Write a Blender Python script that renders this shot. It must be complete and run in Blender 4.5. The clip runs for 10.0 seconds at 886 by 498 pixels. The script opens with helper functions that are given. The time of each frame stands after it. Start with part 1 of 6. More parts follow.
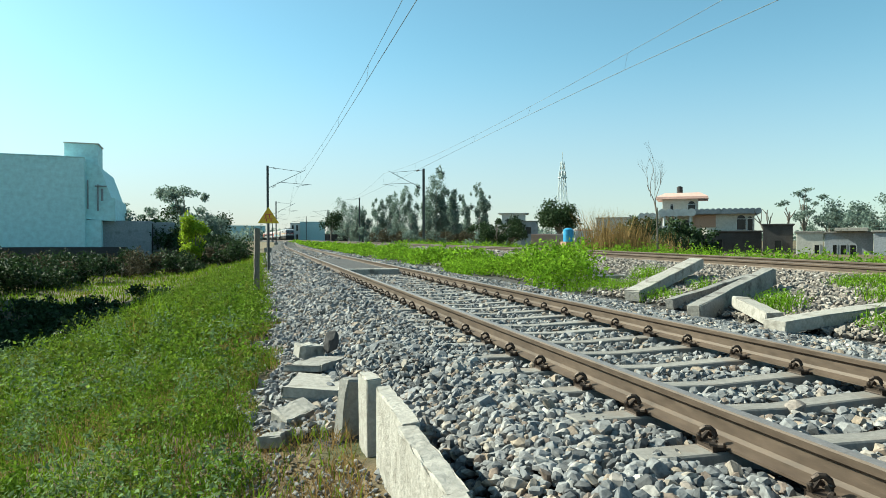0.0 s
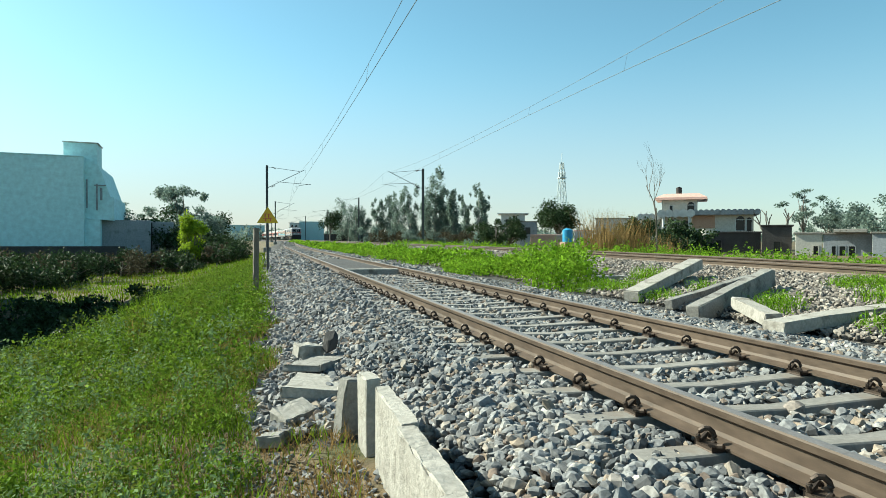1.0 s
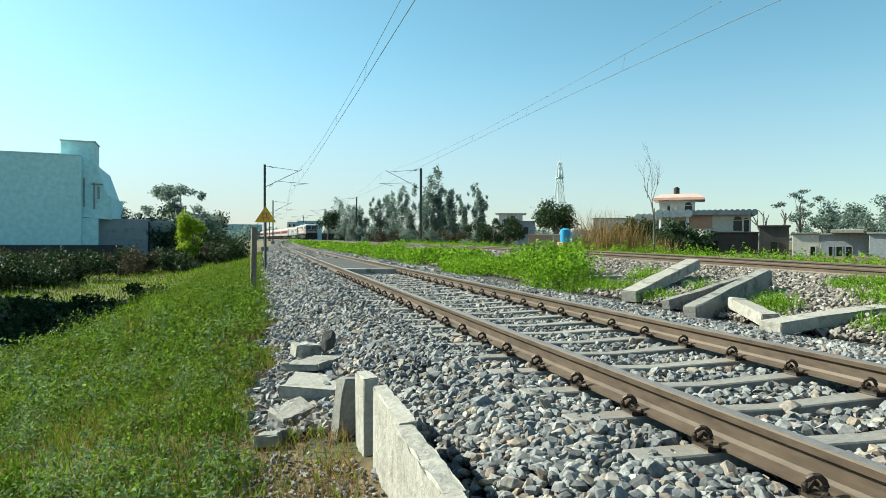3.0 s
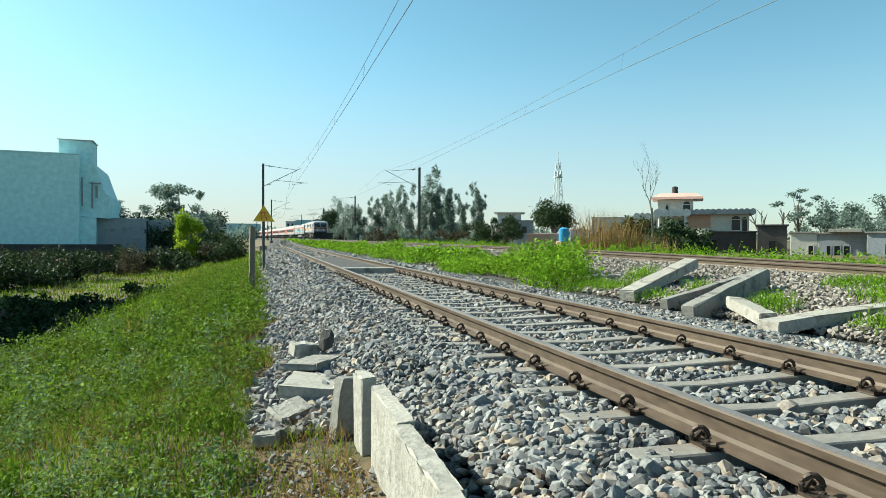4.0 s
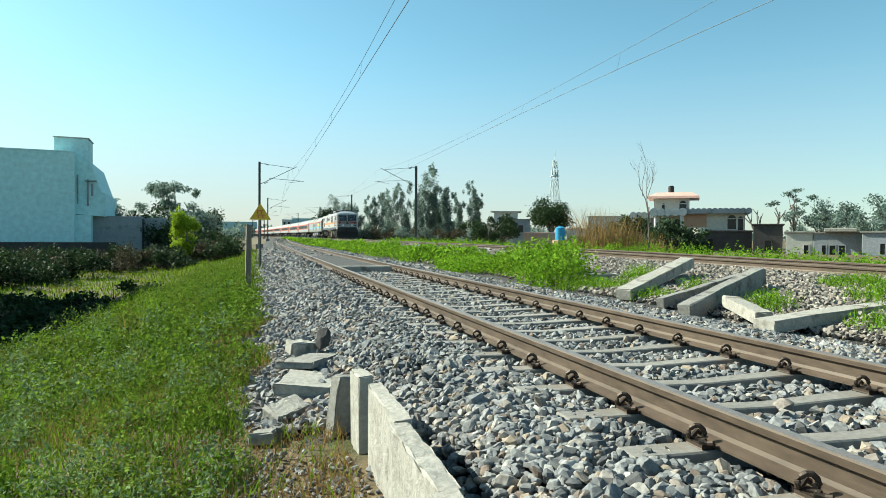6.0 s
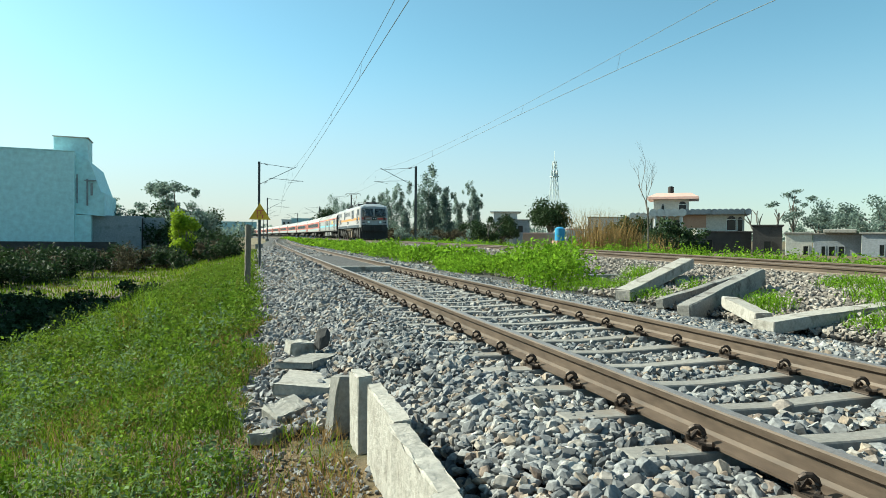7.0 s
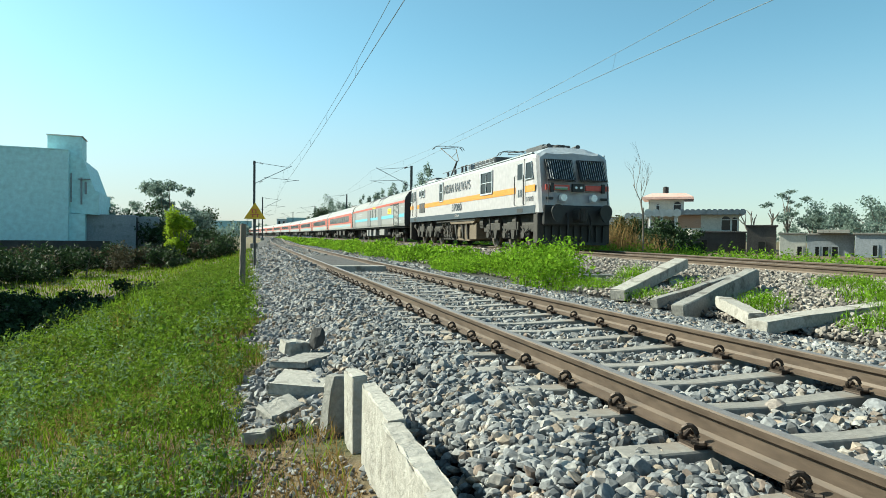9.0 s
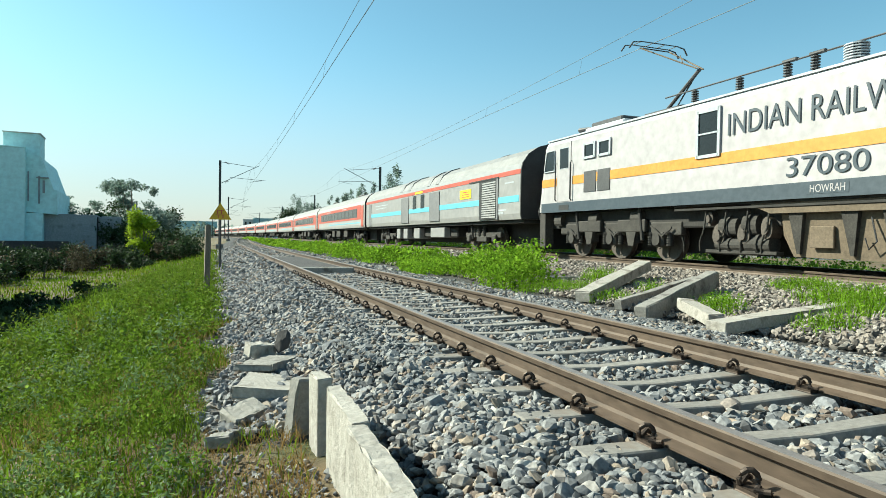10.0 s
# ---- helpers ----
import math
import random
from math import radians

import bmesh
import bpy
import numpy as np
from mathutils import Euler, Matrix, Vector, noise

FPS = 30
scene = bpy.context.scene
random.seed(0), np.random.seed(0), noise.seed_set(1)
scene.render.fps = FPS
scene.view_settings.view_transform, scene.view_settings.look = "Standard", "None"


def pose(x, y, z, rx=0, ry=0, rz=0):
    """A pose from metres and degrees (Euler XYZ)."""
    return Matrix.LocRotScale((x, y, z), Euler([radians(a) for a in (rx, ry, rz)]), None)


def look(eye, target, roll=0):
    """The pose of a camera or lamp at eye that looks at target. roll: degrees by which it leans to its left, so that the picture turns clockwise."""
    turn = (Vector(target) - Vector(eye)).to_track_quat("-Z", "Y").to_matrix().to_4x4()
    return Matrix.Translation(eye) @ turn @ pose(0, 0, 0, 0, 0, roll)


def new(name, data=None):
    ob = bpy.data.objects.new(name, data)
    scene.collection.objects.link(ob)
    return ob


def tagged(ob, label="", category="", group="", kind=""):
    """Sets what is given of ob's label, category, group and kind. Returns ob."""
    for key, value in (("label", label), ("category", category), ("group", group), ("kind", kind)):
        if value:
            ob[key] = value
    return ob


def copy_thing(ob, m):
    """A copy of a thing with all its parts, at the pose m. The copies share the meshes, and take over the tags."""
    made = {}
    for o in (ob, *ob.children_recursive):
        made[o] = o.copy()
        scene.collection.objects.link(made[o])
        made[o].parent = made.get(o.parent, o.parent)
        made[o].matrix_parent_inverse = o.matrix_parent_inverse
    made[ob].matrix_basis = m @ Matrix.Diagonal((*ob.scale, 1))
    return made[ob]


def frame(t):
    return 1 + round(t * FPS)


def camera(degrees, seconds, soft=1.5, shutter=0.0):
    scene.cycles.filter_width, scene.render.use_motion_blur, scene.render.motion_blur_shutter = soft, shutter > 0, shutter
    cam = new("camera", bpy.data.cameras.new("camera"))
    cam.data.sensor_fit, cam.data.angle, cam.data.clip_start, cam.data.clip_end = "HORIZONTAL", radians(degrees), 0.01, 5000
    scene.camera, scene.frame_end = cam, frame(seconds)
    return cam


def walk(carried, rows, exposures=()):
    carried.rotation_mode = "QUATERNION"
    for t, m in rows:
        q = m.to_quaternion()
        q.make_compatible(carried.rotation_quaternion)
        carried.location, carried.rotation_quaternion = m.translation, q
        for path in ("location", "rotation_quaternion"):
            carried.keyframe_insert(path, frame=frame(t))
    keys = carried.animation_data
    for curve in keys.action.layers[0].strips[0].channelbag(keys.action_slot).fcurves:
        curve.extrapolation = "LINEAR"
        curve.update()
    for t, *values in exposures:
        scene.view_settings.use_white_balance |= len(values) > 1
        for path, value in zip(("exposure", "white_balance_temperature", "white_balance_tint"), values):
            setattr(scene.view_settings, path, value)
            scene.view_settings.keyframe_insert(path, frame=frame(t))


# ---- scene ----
cam = camera(69.98, 10.0, soft=0.6)
EYE_Z = 0.96


def cam_pose(yaw, pitch, roll, dx=0.0, dy=0.0, dz=0.0):
    return pose(dx, dy, EYE_Z + dz, 90 + pitch, 0, -yaw) @ pose(0, 0, 0, 0, 0, roll)


WALK = [
    (0.0, cam_pose(15.670, -0.818, -0.000, -0.000, -0.000, 0.000)),
    (0.5, cam_pose(15.727, -0.805, 0.097, -0.004, -0.004, 0.001)),
    (1.0, cam_pose(15.742, -0.804, 0.145, -0.002, 0.001, 0.000)),
    (1.5, cam_pose(15.800, -0.761, 0.225, -0.005, -0.003, 0.001)),
    (2.0, cam_pose(15.823, -0.793, 0.287, -0.005, 0.001, 0.001)),
    (2.5, cam_pose(15.883, -0.813, 0.290, -0.005, -0.003, -0.000)),
    (4.0, cam_pose(16.075, -0.909, 0.278, -0.003, -0.009, 0.003)),
    (4.5, cam_pose(16.170, -0.951, 0.305, -0.000, -0.002, 0.001)),
    (5.0, cam_pose(16.246, -1.028, 0.297, -0.004, -0.005, 0.002)),
    (5.5, cam_pose(16.334, -1.040, 0.338, -0.007, -0.007, 0.001)),
    (7.0, cam_pose(16.430, -1.007, 0.511, -0.006, -0.003, 0.002)),
    (7.5, cam_pose(16.437, -1.060, 0.579, -0.006, -0.005, 0.002)),
    (8.0, cam_pose(16.495, -1.046, 0.602, -0.006, -0.007, 0.002)),
    (8.5, cam_pose(16.631, -1.071, 0.596, -0.004, -0.011, 0.003)),
    (9.0, cam_pose(16.841, -1.032, 0.623, -0.004, -0.012, 0.002)),
    (9.5, cam_pose(17.325, -1.014, 0.669, -0.008, -0.016, 0.006)),
    (9.6, cam_pose(17.568, -0.999, 0.685, -0.007, -0.020, 0.007)),
    (9.7, cam_pose(17.828, -0.983, 0.702, -0.005, -0.023, 0.008)),
    (9.8, cam_pose(18.078, -0.968, 0.719, -0.003, -0.027, 0.008)),
    (9.9, cam_pose(18.405, -0.947, 0.740, -0.002, -0.032, 0.009)),
    (10.0, cam_pose(19.657, -0.870, 0.823, 0.006, -0.050, 0.013)),
]
walk(cam, WALK, exposures=[(0.0, 1.40, 6500, -13), (10.0, 1.40, 6500, -13)])

# ---- light: clear hazy sky, sun high to the west side of the line ----
SUN_TO = Vector((-0.64, 0.49, 0.58)).normalized()
world = bpy.data.worlds.new("sky_world")
scene.world = world
world.use_nodes = True
wn = world.node_tree
sky = wn.nodes.new("ShaderNodeTexSky")
sky.sky_type = "NISHITA"
sky.sun_disc = False
sky.sun_elevation = math.asin(SUN_TO.z)
sky.sun_rotation = math.atan2(SUN_TO.x, SUN_TO.y)
sky.air_density, sky.dust_density, sky.ozone_density, sky.altitude = 0.85, 0.5, 2.0, 50
# pale haze that thickens toward the horizon, whitest on the sun's side
wg = wn.nodes.new("ShaderNodeTexCoord")
wz = wn.nodes.new("ShaderNodeSeparateXYZ")
wn.links.new(wg.outputs["Generated"], wz.inputs[0])
wr = wn.nodes.new("ShaderNodeMapRange")
wr.interpolation_type = "SMOOTHERSTEP"
wr.inputs[1].default_value, wr.inputs[2].default_value = -0.06, 0.34
wr.inputs[3].default_value, wr.inputs[4].default_value = 0.8, 0.0
wn.links.new(wz.outputs[2], wr.inputs[0])
wm = wn.nodes.new("ShaderNodeMix")
wm.data_type = "RGBA"
wd = wn.nodes.new("ShaderNodeVectorMath")
wd.operation = "DOT_PRODUCT"
wd.inputs[1].default_value = SUN_TO
wn.links.new(wg.outputs["Generated"], wd.inputs[0])
ws = wn.nodes.new("ShaderNodeMapRange")
ws.inputs[1].default_value, ws.inputs[2].default_value = -1.0, 0.6
ws.inputs[3].default_value, ws.inputs[4].default_value = 0.3, 1.0
wn.links.new(wd.outputs["Value"], ws.inputs[0])
wk = wn.nodes.new("ShaderNodeMath")
wk.operation = "MULTIPLY"
wn.links.new(wr.outputs[0], wk.inputs[0])
wn.links.new(ws.outputs[0], wk.inputs[1])
wn.links.new(wk.outputs[0], wm.inputs[0])
wt = wn.nodes.new("ShaderNodeMix")
wt.data_type, wt.blend_type = "RGBA", "MULTIPLY"
wt.inputs[0].default_value = 1.0
wt.inputs[7].default_value = (0.90, 1.06, 0.98, 1)
wn.links.new(sky.outputs[0], wt.inputs[6])
wn.links.new(wt.outputs[2], wm.inputs[6])
wm.inputs[7].default_value = (3.2, 2.48, 3.1, 1)
wn.links.new(wm.outputs[2], wn.nodes["Background"].inputs[0])
wn.nodes["Background"].inputs[1].default_value = 0.076
sun = new("sun", bpy.data.lights.new("sun", "SUN"))
sun.data.energy, sun.data.angle, sun.data.color = 5.0, radians(0.55), (0.93, 0.84, 0.79)
sun.matrix_world = look(SUN_TO * 100, (0, 0, 0))

# ---- materials ----


def mat(name, a, b, scale=4.0, rough=0.8, metal=0.0, bump=0.2, bscale=40.0, island=0.0, each=0.0, spec=0.4,
        leaf=0.0, stretch=(1, 1, 1), third=None, tscale=1.0, tcut=0.55, coat=0.0):
    m = bpy.data.materials.new(name)
    m.use_nodes = True
    nt = m.node_tree
    N, L = nt.nodes, nt.links
    bs = N["Principled BSDF"]
    tc = N.new("ShaderNodeTexCoord")
    mp = N.new("ShaderNodeMapping")
    mp.inputs["Scale"].default_value = stretch
    L.new(tc.outputs["Object"], mp.inputs[0])

    def noise_at(s, detail=5.0, ro=0.6):
        n = N.new("ShaderNodeTexNoise")
        n.inputs["Scale"].default_value = s
        n.inputs["Detail"].default_value = detail
        n.inputs["Roughness"].default_value = ro
        L.new(mp.outputs[0], n.inputs["Vector"])
        return n

    def mixed(fac, x, y, mode="MIX"):
        n = N.new("ShaderNodeMix")
        n.data_type, n.blend_type = "RGBA", mode
        for sock, v in ((n.inputs[0], fac), (n.inputs[6], x), (n.inputs[7], y)):
            if isinstance(v, (int, float)):
                sock.default_value = v
            elif isinstance(v, tuple):
                sock.default_value = (*v, 1)
            else:
                L.new(v, sock)
        return n.outputs[2]

    def ramp(fac, lo, hi):
        n = N.new("ShaderNodeMapRange")
        n.inputs[1].default_value, n.inputs[2].default_value = lo, hi
        L.new(fac, n.inputs[0])
        return n.outputs[0]

    col = mixed(ramp(noise_at(scale).outputs[0], 0.35, 0.65), a, b)
    fine = noise_at(scale * 9.0, 3.0)
    col = mixed(0.5, col, mixed(ramp(fine.outputs[0], 0.3, 0.7), tuple(0.72 * v for v in a), tuple(min(1, 1.15 * v) for v in b)))
    if third:
        col = mixed(ramp(noise_at(tscale, 4.0).outputs[0], tcut, tcut + 0.12), col, third)
    if island or each:
        if island:
            src = N.new("ShaderNodeNewGeometry").outputs["Random Per Island"]
        else:
            src = N.new("ShaderNodeObjectInfo").outputs["Random"]
        amt = island or each
        r = N.new("ShaderNodeMapRange")
        r.inputs[3].default_value, r.inputs[4].default_value = 1 - amt, 1 + amt
        L.new(src, r.inputs[0])
        hs = N.new("ShaderNodeHueSaturation")
        L.new(col, hs.inputs["Color"])
        L.new(r.outputs[0], hs.inputs["Value"])
        col = hs.outputs[0]
    L.new(col, bs.inputs["Base Color"])
    bs.inputs["Roughness"].default_value = rough
    bs.inputs["Metallic"].default_value = metal
    bs.inputs["Specular IOR Level"].default_value = spec
    bs.inputs["Coat Weight"].default_value = coat
    rr = N.new("ShaderNodeMapRange")
    rr.inputs[3].default_value, rr.inputs[4].default_value = max(0.03, rough - 0.12), min(1, rough + 0.12)
    L.new(fine.outputs[0], rr.inputs[0])
    L.new(rr.outputs[0], bs.inputs["Roughness"])
    if bump:
        bp = N.new("ShaderNodeBump")
        bp.inputs["Strength"].default_value = bump
        bp.inputs["Distance"].default_value = 0.6 / bscale
        L.new(noise_at(bscale, 6.0).outputs[0], bp.inputs["Height"])
        L.new(bp.outputs[0], bs.inputs["Normal"])
    if leaf:
        tr = N.new("ShaderNodeBsdfTranslucent")
        L.new(col, tr.inputs[0])
        ms = N.new("ShaderNodeMixShader")
        ms.inputs[0].default_value = leaf
        L.new(bs.outputs[0], ms.inputs[1])
        L.new(tr.outputs[0], ms.inputs[2])
        L.new(ms.outputs[0], N["Material Output"].inputs[0])
    return m


def stone_mat(name, stops, bump=0.5):
    """Crushed stone: each lump takes its own tone from the range, with grain and dust on it."""
    m = bpy.data.materials.new(name)
    m.use_nodes = True
    N, L = m.node_tree.nodes, m.node_tree.links
    bs = N["Principled BSDF"]
    geo = N.new("ShaderNodeNewGeometry")
    rp = N.new("ShaderNodeValToRGB")
    while len(rp.color_ramp.elements) < len(stops):
        rp.color_ramp.elements.new(0.5)
    for e, (at, c) in zip(rp.color_ramp.elements, stops):
        e.position, e.color = at, (*c, 1)
    L.new(geo.outputs["Random Per Island"], rp.inputs[0])
    tc = N.new("ShaderNodeTexCoord")
    grain = N.new("ShaderNodeTexNoise")
    grain.inputs["Scale"].default_value, grain.inputs["Detail"].default_value = 45.0, 6.0
    L.new(tc.outputs["Object"], grain.inputs["Vector"])
    dust = N.new("ShaderNodeTexNoise")
    dust.inputs["Scale"].default_value, dust.inputs["Detail"].default_value = 1.3, 4.0
    L.new(tc.outputs["Object"], dust.inputs["Vector"])
    k = N.new("ShaderNodeMath")
    k.operation = "MULTIPLY"
    for nz, slot in ((grain, 0), (dust, 1)):
        r = N.new("ShaderNodeMapRange")
        r.inputs[1].default_value, r.inputs[2].default_value = 0.3, 0.7
        r.inputs[3].default_value, r.inputs[4].default_value = (0.68, 1.3) if slot == 0 else (0.85, 1.15)
        L.new(nz.outputs[0], r.inputs[0])
        L.new(r.outputs[0], k.inputs[slot])
    hs = N.new("ShaderNodeHueSaturation")
    L.new(rp.outputs[0], hs.inputs["Color"])
    L.new(k.outputs[0], hs.inputs["Value"])
    L.new(hs.outputs[0], bs.inputs["Base Color"])
    bs.inputs["Roughness"].default_value = 0.82
    bs.inputs["Specular IOR Level"].default_value = 0.35
    bp = N.new("ShaderNodeBump")
    bp.inputs["Strength"].default_value, bp.inputs["Distance"].default_value = bump, 0.006
    L.new(grain.outputs[0], bp.inputs["Height"])
    L.new(bp.outputs[0], bs.inputs["Normal"])
    return m


M_STONE = stone_mat("ballast_stone", ((0.0, (0.05, 0.05, 0.052)), (0.2, (0.13, 0.132, 0.135)), (0.42, (0.20, 0.198, 0.195)), (0.6, (0.16, 0.162, 0.168)),
                                       (0.72, (0.27, 0.262, 0.25)), (0.82, (0.255, 0.205, 0.155)), (0.9, (0.14, 0.105, 0.085)), (1.0, (0.38, 0.365, 0.335))))
M_STONE2 = stone_mat("old_ballast_stone", ((0.0, (0.07, 0.06, 0.052)), (0.25, (0.16, 0.14, 0.122)), (0.5, (0.24, 0.21, 0.182)), (0.75, (0.20, 0.165, 0.135)), (1.0, (0.36, 0.325, 0.285))))
# near-black: the shade in the gaps between stones is put into this colour
M_GAPDARK = mat("ballast_bed", (0.02, 0.02, 0.019), (0.055, 0.052, 0.05), 16.0, 0.95, bump=0.9, bscale=18)
M_SOIL = mat("soil_grass", (0.062, 0.048, 0.020), (0.151, 0.104, 0.059), 0.9, 0.95, bump=0.8, bscale=14, third=(0.045, 0.06, 0.015), tscale=0.35, tcut=0.5)
M_RUST = mat("rusty_rail_side", (0.058, 0.040, 0.028), (0.108, 0.077, 0.055), 2.2, 0.6, metal=0.2, bump=0.12, bscale=70, stretch=(1, 0.3, 1))
M_RAILTOP = mat("polished_rail_head", (0.20, 0.175, 0.16), (0.28, 0.25, 0.235), 8, 0.5, metal=0.6, bump=0.0)
M_RAILDULL = mat("brown_rail_head", (0.14, 0.095, 0.065), (0.22, 0.165, 0.125), 3, 0.5, metal=0.4, bump=0.05)
M_SLEEPER = mat("sleeper_concrete", (0.176, 0.162, 0.145), (0.257, 0.239, 0.216), 3.5, 0.85, bump=0.25, bscale=60, each=0.18, third=(0.20, 0.165, 0.135), tscale=2.2, tcut=0.56)
# tower steel lightened so that distance haze sits in its colour
M_TOWER = mat("haze_paled_tower_steel", (0.42, 0.48, 0.48), (0.52, 0.57, 0.57), 0.4, 0.7, bump=0)
M_CLIP = mat("clip_steel", (0.045, 0.035, 0.03), (0.09, 0.065, 0.05), 20, 0.55, metal=0.6, bump=0.1)
M_CONC = mat("old_concrete", (0.163, 0.153, 0.136), (0.258, 0.245, 0.224), 3.0, 0.9, bump=0.5, bscale=35, third=(0.10, 0.09, 0.08), tscale=4.5, tcut=0.55)
M_CONCPALE = mat("pale_concrete", (0.251, 0.231, 0.201), (0.356, 0.333, 0.297), 3.0, 0.9, bump=0.6, bscale=30, third=(0.15, 0.132, 0.11), tscale=3.5, tcut=0.56)
M_WOODPOST = mat("weathered_post", (0.09, 0.075, 0.06), (0.20, 0.17, 0.14), 3, 0.9, bump=0.5, bscale=25, stretch=(4, 4, 0.6))
M_GALV = mat("galvanised_steel", (0.17, 0.18, 0.19), (0.26, 0.27, 0.28), 2.5, 0.55, metal=0.6, bump=0.05)
M_DARKSTEEL = mat("dark_steel", (0.05, 0.05, 0.052), (0.085, 0.085, 0.088), 3, 0.6, metal=0.3, bump=0.1)
M_WIRE = mat("contact_wire", (0.10, 0.12, 0.125), (0.14, 0.16, 0.165), 3, 0.6, metal=0.2, bump=0)
M_SIGNY = mat("yellow_sign_paint", (0.60, 0.34, 0.02), (0.68, 0.42, 0.03), 6, 0.5, bump=0.05)
M_BLACK = mat("black_paint", (0.015, 0.015, 0.016), (0.03, 0.03, 0.03), 6, 0.6, bump=0.05)
M_GRASS = mat("grass_blades", (0.072, 0.145, 0.010), (0.165, 0.235, 0.020), 0.7, 0.75, bump=0, island=0.5, leaf=0.35, spec=0.05, third=(0.17, 0.135, 0.035), tscale=0.8, tcut=0.54)
M_DRY = mat("dry_grass", (0.204, 0.132, 0.051), (0.306, 0.204, 0.085), 0.8, 0.8, bump=0, island=0.4, leaf=0.25, spec=0.05)
M_WEED = mat("weed_leaves", (0.074, 0.143, 0.011), (0.156, 0.221, 0.026), 0.8, 0.7, bump=0, island=0.5, leaf=0.3, spec=0.05, third=(0.13, 0.15, 0.025), tscale=1.1, tcut=0.54)
M_BELT = mat("lush_weed_leaves", (0.104, 0.209, 0.013), (0.199, 0.323, 0.030), 0.9, 0.7, bump=0, island=0.5, leaf=0.5, spec=0.05)
M_WEEDPALE = mat("pale_weed_leaves", (0.120, 0.184, 0.068), (0.176, 0.240, 0.104), 0.8, 0.7, bump=0, island=0.35, leaf=0.3, spec=0.05)
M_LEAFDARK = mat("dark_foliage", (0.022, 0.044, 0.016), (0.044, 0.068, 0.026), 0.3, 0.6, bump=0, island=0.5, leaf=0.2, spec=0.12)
# grey-green leaves, paled and blued to carry distance haze in their colour
M_LEAFHAZE = mat("haze_paled_foliage", (0.125, 0.175, 0.145), (0.19, 0.24, 0.20), 0.2, 0.65, bump=0, island=0.35, leaf=0.45, spec=0.12)
M_LEAFYEL = mat("yellowgreen_foliage", (0.20, 0.30, 0.02), (0.30, 0.38, 0.03), 0.4, 0.6, bump=0, island=0.4, leaf=0.4, spec=0.12)
M_SCRUB = mat("brown_scrub", (0.06, 0.05, 0.03), (0.10, 0.085, 0.05), 0.4, 0.85, bump=0, island=0.5, leaf=0.15, spec=0.12)
M_BARK = mat("bark", (0.10, 0.085, 0.07), (0.19, 0.165, 0.14), 2, 0.95, bump=0.5, bscale=12, stretch=(3, 3, 0.7))
M_PALEBARK = mat("pale_bark", (0.30, 0.28, 0.25), (0.42, 0.40, 0.37), 2, 0.9, bump=0.3, bscale=12, stretch=(3, 3, 0.7))
# white render; the blue-green of its shaded faces is put into the colour
M_WHITESHADED = mat("shade_tinted_white_render", (0.46, 0.68, 0.70), (0.52, 0.73, 0.75), 0.25, 0.85, bump=0.05, bscale=8, third=(0.43, 0.64, 0.66), tscale=0.4, tcut=0.6)
M_WHITEPLAIN = mat("white_render", (0.468, 0.472, 0.468), (0.544, 0.544, 0.531), 0.35, 0.85, bump=0.1, bscale=8, third=(0.45, 0.45, 0.43), tscale=0.5, tcut=0.6)
M_CREAM = mat("cream_render", (0.442, 0.412, 0.357), (0.510, 0.484, 0.433), 0.6, 0.85, bump=0.15, bscale=8, third=(0.38, 0.36, 0.31), tscale=0.8, tcut=0.6)
M_GREYWALL = mat("grey_render", (0.20, 0.215, 0.235), (0.29, 0.305, 0.325), 0.8, 0.9, bump=0.2, bscale=8, third=(0.14, 0.145, 0.155), tscale=0.9, tcut=0.58)
# one near-black for walls, sheds, deck, rock and tanks
M_DARKWALL = mat("near_black_rough", (0.028, 0.027, 0.028), (0.065, 0.06, 0.058), 1.2, 0.95, bump=0.4, bscale=9)
M_BRICK = mat("brick_face", (0.34, 0.20, 0.14), (0.45, 0.30, 0.22), 1.0, 0.9, bump=0.4, bscale=10)
M_PINK = mat("pink_roof_slab", (0.52, 0.30, 0.25), (0.62, 0.40, 0.34), 0.8, 0.85, bump=0.15, bscale=8)
M_TEALWALL = mat("pale_teal_wall", (0.33, 0.48, 0.50), (0.42, 0.56, 0.57), 0.4, 0.8, bump=0.1, bscale=8)
M_BLUETANK = mat("blue_plastic", (0.03, 0.22, 0.42), (0.05, 0.28, 0.48), 1.0, 0.45, bump=0)
M_WINDOW = mat("dark_window_glass", (0.010, 0.012, 0.014), (0.016, 0.018, 0.02), rough=0.12, bump=0.0, spec=0.35)

# train paints
M_LWHITE = mat("loco_white_paint", (0.354, 0.330, 0.334), (0.375, 0.354, 0.356), 0.5, 0.4, bump=0.02, bscale=6, spec=0.5)
M_LORANGE = mat("loco_orange_stripe", (0.487, 0.199, 0.026), (0.531, 0.236, 0.037), 1.2, 0.45, bump=0, spec=0.5)
M_LRED = mat("loco_red_stripe", (0.42, 0.06, 0.045), (0.5, 0.08, 0.06), 1.2, 0.45, bump=0)
M_LBLUE = mat("loco_slate_band", (0.033, 0.048, 0.063), (0.048, 0.063, 0.078), 1.2, 0.5, bump=0)
M_LGREY = mat("loco_roof_grey", (0.30, 0.33, 0.36), (0.40, 0.42, 0.44), 1.0, 0.6, bump=0.05)
M_UNDER = mat("underframe_grime", (0.02, 0.019, 0.018), (0.05, 0.046, 0.042), 2.5, 0.85, metal=0.2, bump=0.2, bscale=20)
M_BOGIE = mat("bogie_dusty_grey", (0.021, 0.019, 0.017), (0.063, 0.057, 0.050), 3, 0.85, metal=0.1, bump=0.2, bscale=20)
